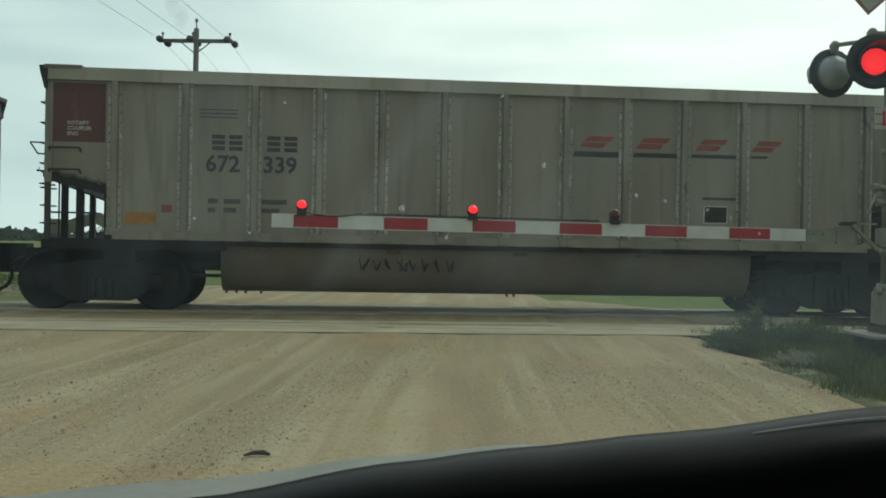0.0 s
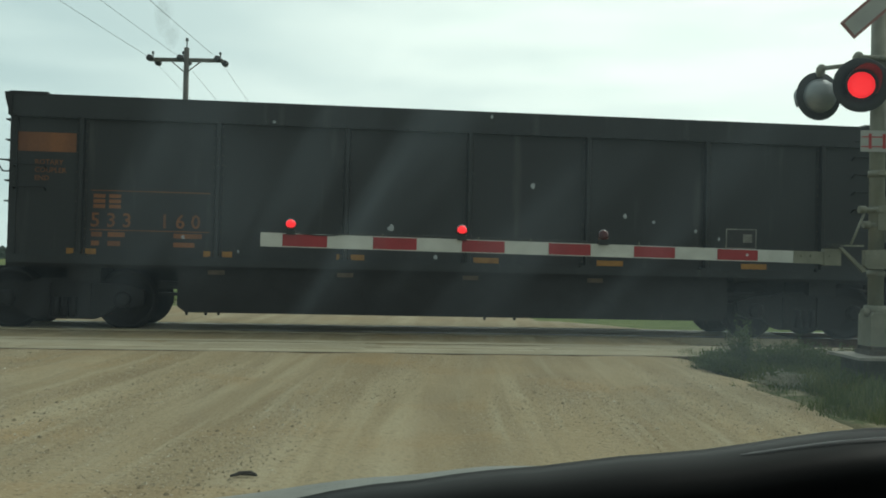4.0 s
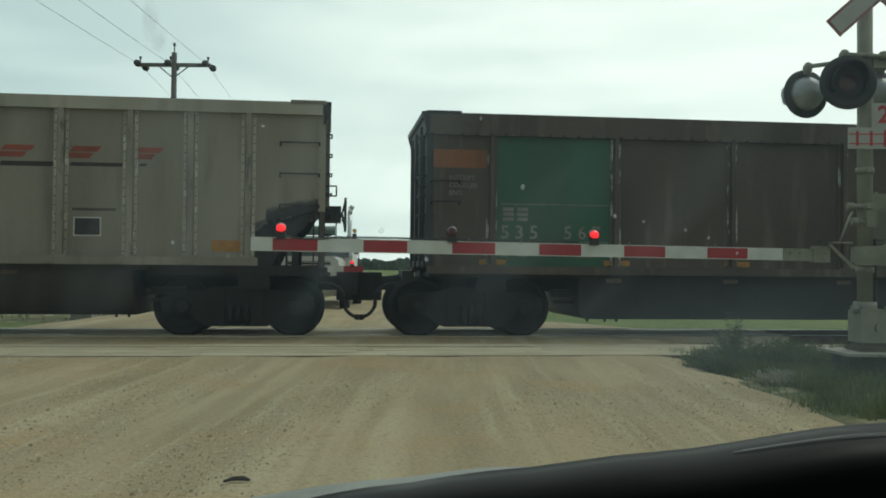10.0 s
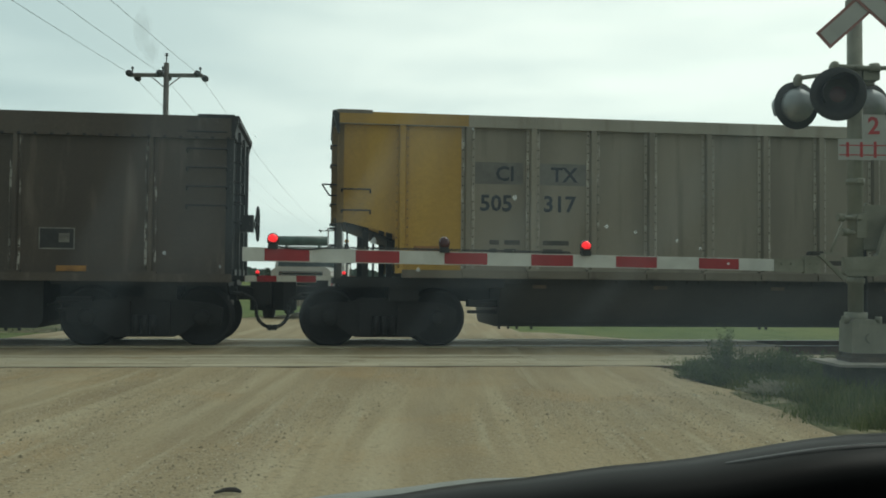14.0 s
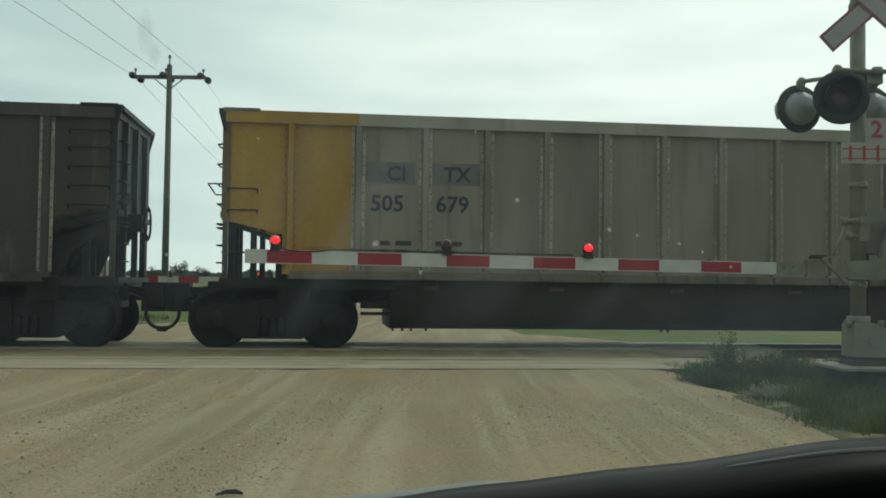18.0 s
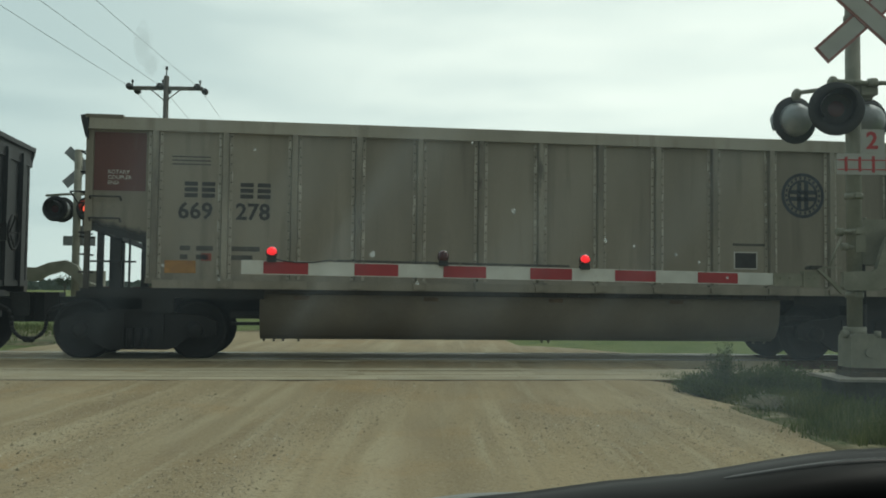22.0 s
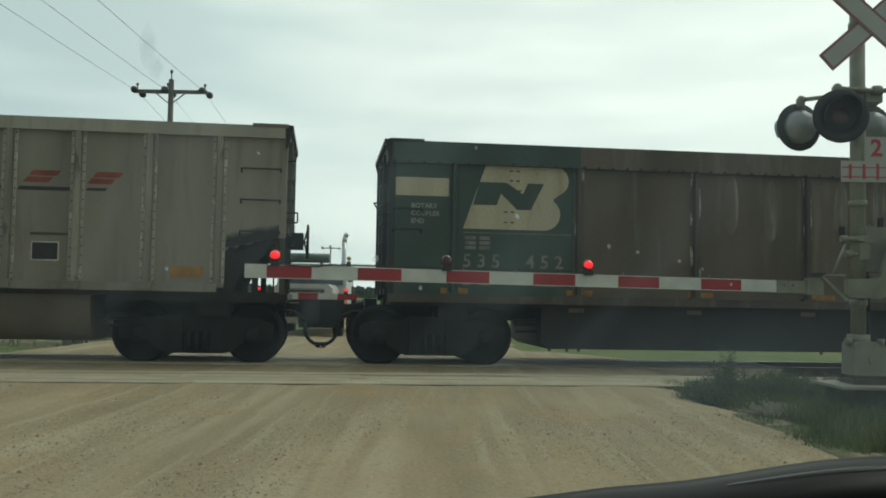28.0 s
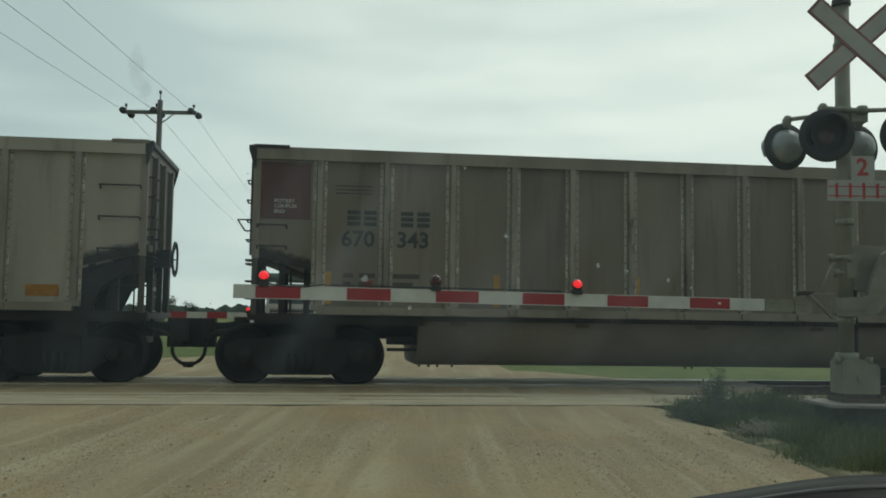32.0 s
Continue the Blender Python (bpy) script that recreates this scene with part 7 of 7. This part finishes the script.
thin_pole(6.2, 90, 4.8, "thin dark pole beside the far road")
thin_pole(-23.9, 70, 6.1, "thin dark pole in the field")
POLES = []
utility_pole(-52.0, 115.0, 10.4, 2.4, "distant utility pole with a short crossarm", False)

# ---- the car that the view is taken from ----
DASH = mat("black_dashboard", (0.004, 0.0045, 0.005), 0.36, 0.0, 0.2, 8, 220, 0.05, bump_dist=0.0004, spec=0.06)
HOODM = mat("dusty_grey_hood", (0.26, 0.262, 0.235), 0.55, 0.0, 0.15, 5, 60, 0.03, spec=0.3)


def build_own_car():
    e = thing("car", (0, 0, -0.03), "dusty grey car with a black dashboard behind its windshield", "car")

    def curve(pts, x):
        for (a, za), (b, zb) in zip(pts, pts[1:]):
            if a <= x <= b:
                k = (x - a) / (b - a)
                k = k * k * (3 - 2 * k) * 0.5 + k * 0.5
                return za + (zb - za) * k
        return pts[0][1] if x < pts[0][0] else pts[-1][1]

    edge = [(-0.9, 0.86), (-0.42, 0.876), (-0.2, 0.918), (-0.05, 0.948), (0.03, 0.960), (0.15, 0.975), (0.3, 0.997), (0.5, 1.012), (0.9, 1.0)]
    prof = [(0.92, -0.11), (0.82, -0.052), (0.75, -0.017), (0.70, 0.0), (0.68, -0.0005), (0.662, -0.004), (0.648, -0.009), (0.638, -0.018), (0.632, -0.032), (0.628, -0.06), (0.624, -0.14), (0.62, -0.34)]
    bm = bmesh.new()
    rows = []
    for i in range(61):
        x = -0.9 + 1.8 * i / 60
        rows.append([bm.verts.new((x, y, curve(edge, x) + dz + 0.03)) for y, dz in prof])
    for a, b in zip(rows, rows[1:]):
        for k in range(len(prof) - 1):
            bm.faces.new((a[k], a[k + 1], b[k + 1], b[k])).smooth = True
    dash = part("dashboard", bm, DASH, e, "black curved dashboard top")
    # a raised ridge added along the crown imitates the sheen on the passenger side
    bm = bmesh.new()
    rows = []
    for i in range(41):
        x = 0.20 + 0.68 * i / 40
        k = min(1.0, i / 14)
        y = 0.672 - 0.014 * k
        rows.append([bm.verts.new((x, y + dy, curve(edge, x) + dz + 0.03)) for dy, dz in ((0.010, -0.006), (0.005, -0.0012), (0.0, -0.0016), (-0.003, -0.0045), (-0.006, -0.012))])
    for a, b in zip(rows, rows[1:]):
        for k in range(4):
            bm.faces.new((a[k], a[k + 1], b[k + 1], b[k])).smooth = True
    part("trim_strip", bm, mat("satin_black_sheen", (0.010, 0.013, 0.016), 0.34, 0.0, 0.2, 8, 120, 0.03, spec=0.14, bump_dist=0.001), dash, "satin black trim ridge")
    # front of the car below the view
    hood = [(-0.95, 0.65), (-0.46, 0.705), (-0.11, 0.755), (0.07, 0.777), (0.34, 0.785), (0.6, 0.765), (0.95, 0.65)]
    bm = bmesh.new()
    rows = []
    for i in range(41):
        x = -0.9 + 1.8 * i / 40
        h = curve(hood, x)
        rows.append([bm.verts.new((x, y, z + 0.03)) for y, z in ((0.98, h + 0.015), (1.25, h + 0.02), (1.6, h), (1.8, h - 0.05), (1.95, h - 0.16), (2.0, 0.45), (1.98, 0.22))])
    for a, b in zip(rows, rows[1:]):
        for k in range(6):
            bm.faces.new((a[k], a[k + 1], b[k + 1], b[k])).smooth = True
    part("hood", bm, HOODM, e, "dusty grey hood")
    for s in (-1, 1):
        bm = bmesh.new()
        prism(bm, [(0.98, 0.25), (1.95, 0.22), (1.97, 0.60), (1.5, 0.72), (0.98, 0.72)], "x", s * 0.90, s * 0.86)
        part("fender", bm, HOODM, e)
        bm = bmesh.new()
        lathe(bm, [(0, -0.1), (0.2, -0.1), (0.31, -0.08), (0.32, 0.0), (0.31, 0.08), (0.2, 0.1), (0, 0.1)], 24, "x", (s * 0.74, 1.45, 0.32))
        part("wheel", bm, TYRE, e)
    # unseen cabin shell: roof, doors and back close round the view and shade the dashboard
    cab = mat("dark_cabin_lining", (0.05, 0.05, 0.05), 0.8, 0.0, 0.2, 6, 80, 0.1)
    for nm, b in (("roof", (-0.85, 0.85, -1.6, 0.36, 1.50, 1.55)), ("door", (-0.90, -0.85, -1.6, 0.98, 0.30, 0.98)), ("door", (0.85, 0.90, -1.6, 0.98, 0.30, 0.98)), ("rear_wall", (-0.85, 0.85, -1.65, -1.6, 0.30, 1.55)), ("cabin_floor", (-0.85, 0.85, -1.6, 0.98, 0.25, 0.30))):
        bm = bmesh.new()
        box(bm, *b)
        part(nm, bm, cab, e)
    for s in (-1, 1):
        bm = bmesh.new()
        tube(bm, (s * 0.87, 1.0, 0.92), (s * 0.87, 0.34, 1.52), 0.035, 8)
        part("pillar", bm, cab, e)
        bm = bmesh.new()
        tube(bm, (s * 0.87, -0.25, 0.95), (s * 0.87, -0.25, 1.52), 0.04, 8)
        part("pillar", bm, cab, e)
        bm = bmesh.new()
        lathe(bm, [(0, -0.1), (0.2, -0.1), (0.31, -0.08), (0.32, 0.0), (0.31, 0.08), (0.2, 0.1), (0, 0.1)], 24, "x", (s * 0.74, -1.2, 0.32))
        part("wheel", bm, TYRE, e)
    # windshield: clear glass with a thin uneven film of dust and painted-in veils
    m = bpy.data.materials.new("dusty_veiled_glass")
    m.use_nodes = True
    nt = m.node_tree
    nt.nodes.clear()
    N = nt.nodes.new
    out = N("ShaderNodeOutputMaterial")
    tr_ = N("ShaderNodeBsdfTransparent")
    tr_.inputs["Color"].default_value = (0.97, 0.985, 0.98, 1)
    df = N("ShaderNodeBsdfTranslucent")
    df.inputs["Color"].default_value = (0.70, 0.84, 0.93, 1)
    tc = N("ShaderNodeTexCoord")
    mp = N("ShaderNodeMapping")
    mp.inputs["Rotation"].default_value = (0, radians(52), 0)
    link(nt, tc.outputs["Object"], mp.inputs["Vector"])
    mp2 = N("ShaderNodeMapping")
    mp2.inputs["Scale"].default_value = (1.6, 0.4, 13.0)
    link(nt, mp.outputs[0], mp2.inputs["Vector"])
    n = N("ShaderNodeTexNoise")
    n.inputs["Scale"].default_value, n.inputs["Detail"].default_value = 2.2, 4.0
    link(nt, mp2.outputs[0], n.inputs["Vector"])
    r = N("ShaderNodeMapRange")
    r.inputs["From Min"].default_value, r.inputs["From Max"].default_value = 0.45, 0.80
    r.inputs["To Min"].default_value, r.inputs["To Max"].default_value = 0.012, 0.034
    link(nt, n.outputs["Fac"], r.inputs["Value"])
    mx = N("ShaderNodeMixShader")
    # low right patch: the dashboard's reflection painted into the film as a veil
    sm = N("ShaderNodeMapping")
    sm.vector_type = "TEXTURE"
    sm.inputs["Location"].default_value = (0.25, 0.84, 1.07)
    sm.inputs["Scale"].default_value = (0.27, 0.4, 0.085)
    link(nt, tc.outputs["Object"], sm.inputs["Vector"])
    gr = N("ShaderNodeTexGradient")
    gr.gradient_type = "SPHERICAL"
    link(nt, sm.outputs[0], gr.inputs["Vector"])
    ga = N("ShaderNodeMath")
    ga.operation = "MULTIPLY_ADD"
    ga.inputs[1].default_value = 0.044
    link(nt, gr.outputs["Fac"], ga.inputs[0])
    link(nt, r.outputs[0], ga.inputs[2])
    # stronger pale streaks in the middle of the glass
    sm2 = N("ShaderNodeMapping")
    sm2.vector_type = "TEXTURE"
    sm2.inputs["Location"].default_value = (-0.06, 0.80, 1.21)
    sm2.inputs["Scale"].default_value = (0.26, 0.4, 0.13)
    link(nt, tc.outputs["Object"], sm2.inputs["Vector"])
    g2 = N("ShaderNodeTexGradient")
    g2.gradient_type = "SPHERICAL"
    link(nt, sm2.outputs[0], g2.inputs["Vector"])
    r2 = N("ShaderNodeMapRange")
    r2.inputs["From Min"].default_value, r2.inputs["From Max"].default_value = 0.38, 0.72
    r2.inputs["To Min"].default_value, r2.inputs["To Max"].default_value = 0.004, 0.052
    link(nt, n.outputs["Fac"], r2.inputs["Value"])
    g3 = N("ShaderNodeMath")
    g3.operation = "MULTIPLY_ADD"
    link(nt, g2.outputs["Fac"], g3.inputs[0])
    link(nt, r2.outputs[0], g3.inputs[1])
    link(nt, ga.outputs[0], g3.inputs[2])
    # painted haze veil, stronger up the glass and towards the passenger side
    xyz = N("ShaderNodeSeparateXYZ")
    link(nt, tc.outputs["Object"], xyz.inputs[0])
    up, across = N("ShaderNodeMapRange"), N("ShaderNodeMapRange")
    up.inputs["From Min"].default_value, up.inputs["From Max"].default_value = 1.12, 1.25
    across.inputs["From Min"].default_value, across.inputs["From Max"].default_value = -0.30, 0.15
    across.inputs["To Min"].default_value, across.inputs["To Max"].default_value = 0.002, 0.013
    link(nt, xyz.outputs["Z"], up.inputs["Value"])
    link(nt, xyz.outputs["X"], across.inputs["Value"])
    film = N("ShaderNodeMath")
    film.operation = "MULTIPLY_ADD"
    link(nt, up.outputs[0], film.inputs[0])
    link(nt, across.outputs[0], film.inputs[1])
    link(nt, g3.outputs[0], film.inputs[2])
    link(nt, film.outputs[0], mx.inputs["Fac"])
    link(nt, tr_.outputs[0], mx.inputs[1])
    link(nt, df.outputs[0], mx.inputs[2])
    link(nt, mx.outputs[0], out.inputs["Surface"])
    bm = bmesh.new()
    v = [bm.verts.new(p) for p in ((-0.84, 1.0, 0.90), (0.84, 1.0, 0.90), (0.84, 0.36, 1.50), (-0.84, 0.36, 1.50))]
    bm.faces.new(v)
    w = part("windshield", bm, m, e, "clear windshield with a film of dust")
    w.visible_shadow = False
    # dried specks on the glass
    spot = bpy.data.materials.new("dried_speck")
    spot.use_nodes = True
    st = spot.node_tree
    st.nodes.clear()
    so = st.nodes.new("ShaderNodeOutputMaterial")
    sm = st.nodes.new("ShaderNodeMixShader")
    sm.inputs["Fac"].default_value = 0.30
    s1, s2 = st.nodes.new("ShaderNodeBsdfTransparent"), st.nodes.new("ShaderNodeBsdfTranslucent")
    s2.inputs["Color"].default_value = (0.8, 0.86, 0.87, 1)
    link(st, s1.outputs[0], sm.inputs[1])
    link(st, s2.outputs[0], sm.inputs[2])
    link(st, sm.outputs[0], so.inputs["Surface"])
    rng = random.Random(5)
    sp = bmesh.new()
    for ax, az, r0 in ((-0.074, 0.040, 9), (-0.294, 0.026, 6), (-0.026, 0.010, 6), (0.075, 0.088, 7), (0.172, 0.058, 6), (0.202, 0.052, 5), (0.246, 0.044, 5), (0.27, 0.036, 4), (-0.2, 0.15, 4), (0.03, 0.16, 4), (-0.235, 0.012, 4), (0.3, 0.02, 4)):
        # where the line of sight meets the slanted glass
        y = (1.0 * 0.6 + 0.66 * (0.90 - 1.077)) / (0.6 + 0.66 * az)
        y = y - 0.004
        px, pz, rr = ax * y, 1.137 + az * y, 0.0018 * r0 / 6
        vs = [sp.verts.new((px + rr * rng.uniform(0.6, 1.2) * math.cos(q), y, pz + rr * rng.uniform(0.7, 1.4) * math.sin(q))) for q in [i * 0.785 for i in range(8)]]
        sp.faces.new(vs)
    haze = spot.copy()
    haze.name = "greasy_smudge"
    for nd in haze.node_tree.nodes:
        if nd.type == "MIX_SHADER":
            nd.inputs["Fac"].default_value = 0.05
        if nd.type == "BSDF_TRANSLUCENT":
            nd.inputs["Color"].default_value = (0.45, 0.48, 0.48, 1)
    hz = bmesh.new()
    k = 0
    for ax, az, r0, tall in ((-0.322, 0.262, 0.0075, 2.2), (-0.312, 0.240, 0.006, 1.6)):
        for q0 in (1.0, 0.8, 0.62, 0.45):
            k += 1
            y = (1.0 * 0.6 + 0.66 * (0.90 - 1.077)) / (0.6 + 0.66 * az) - 0.006 - 0.0003 * k
            rr = r0 * q0
            hz.faces.new([hz.verts.new((ax * y + rr * rng.uniform(0.75, 1.1) * math.cos(q), y, 1.137 + az * y + tall * rr * rng.uniform(0.75, 1.1) * math.sin(q))) for q in [i * 0.449 for i in range(14)]])
    part("smudge", hz, haze, w, "faint greasy smudges on the glass")
    part("dried_specks", sp, spot, w, "pale dried specks on the glass")


build_own_car()
build_stones()
build_weeds()
build_verge()
build_far_verge()
build_crossing_planks(0.0, "worn grey planks between the rails of the main track", "main_crossing")
build_crossing_planks(-3.83, "worn pale planks between the rails of the siding", "siding_crossing")

# ---- what moves: the train rolls by and the warning lamps flash ----
ROLL = [(0, 0.32), (1, -20.08), (2, -40.33), (3, -60.64), (6, -121.93), (7, -142.42), (8, -162.96), (9, -183.40), (10, -203.95), (11, -224.53), (12, -245.24), (13, -265.69), (14, -286.28), (17, -348.45), (18, -369.12), (19, -389.95), (20, -410.72), (21, -431.34), (22, -452.18), (23, -473.03), (24, -493.85), (25, -514.60), (28, -577.09), (29, -597.94), (30, -619.04), (31, -639.94), (32, -660.09)]


def motions():
    for k, car in enumerate(TRAIN):
        rows = []
        for t, s in ROLL:
            p = tr(s + 0.035 + (k - 1) * PITCH, 0.0)
            rows.append((t, pose(p.x, p.y, 0.0, 0, 0, math.degrees(TH))))
        walk(car, rows)
    for g, first, on, off in FLASH:
        rows = [(0.0, pose(*(on if first else off)))]
        for n in range(-1, 33):
            rise = 0.55 + 0.9913 * n
            for t, lit in ((rise, first), (rise + 0.5118, not first)):
                if 0.05 < t < 31.95:
                    rows.append((t - 0.034, pose(*(off if lit else on))))
                    rows.append((t, pose(*(on if lit else off))))
        rows.append((32.0, pose(*(off if first else on))))
        walk(g, rows)


motions()
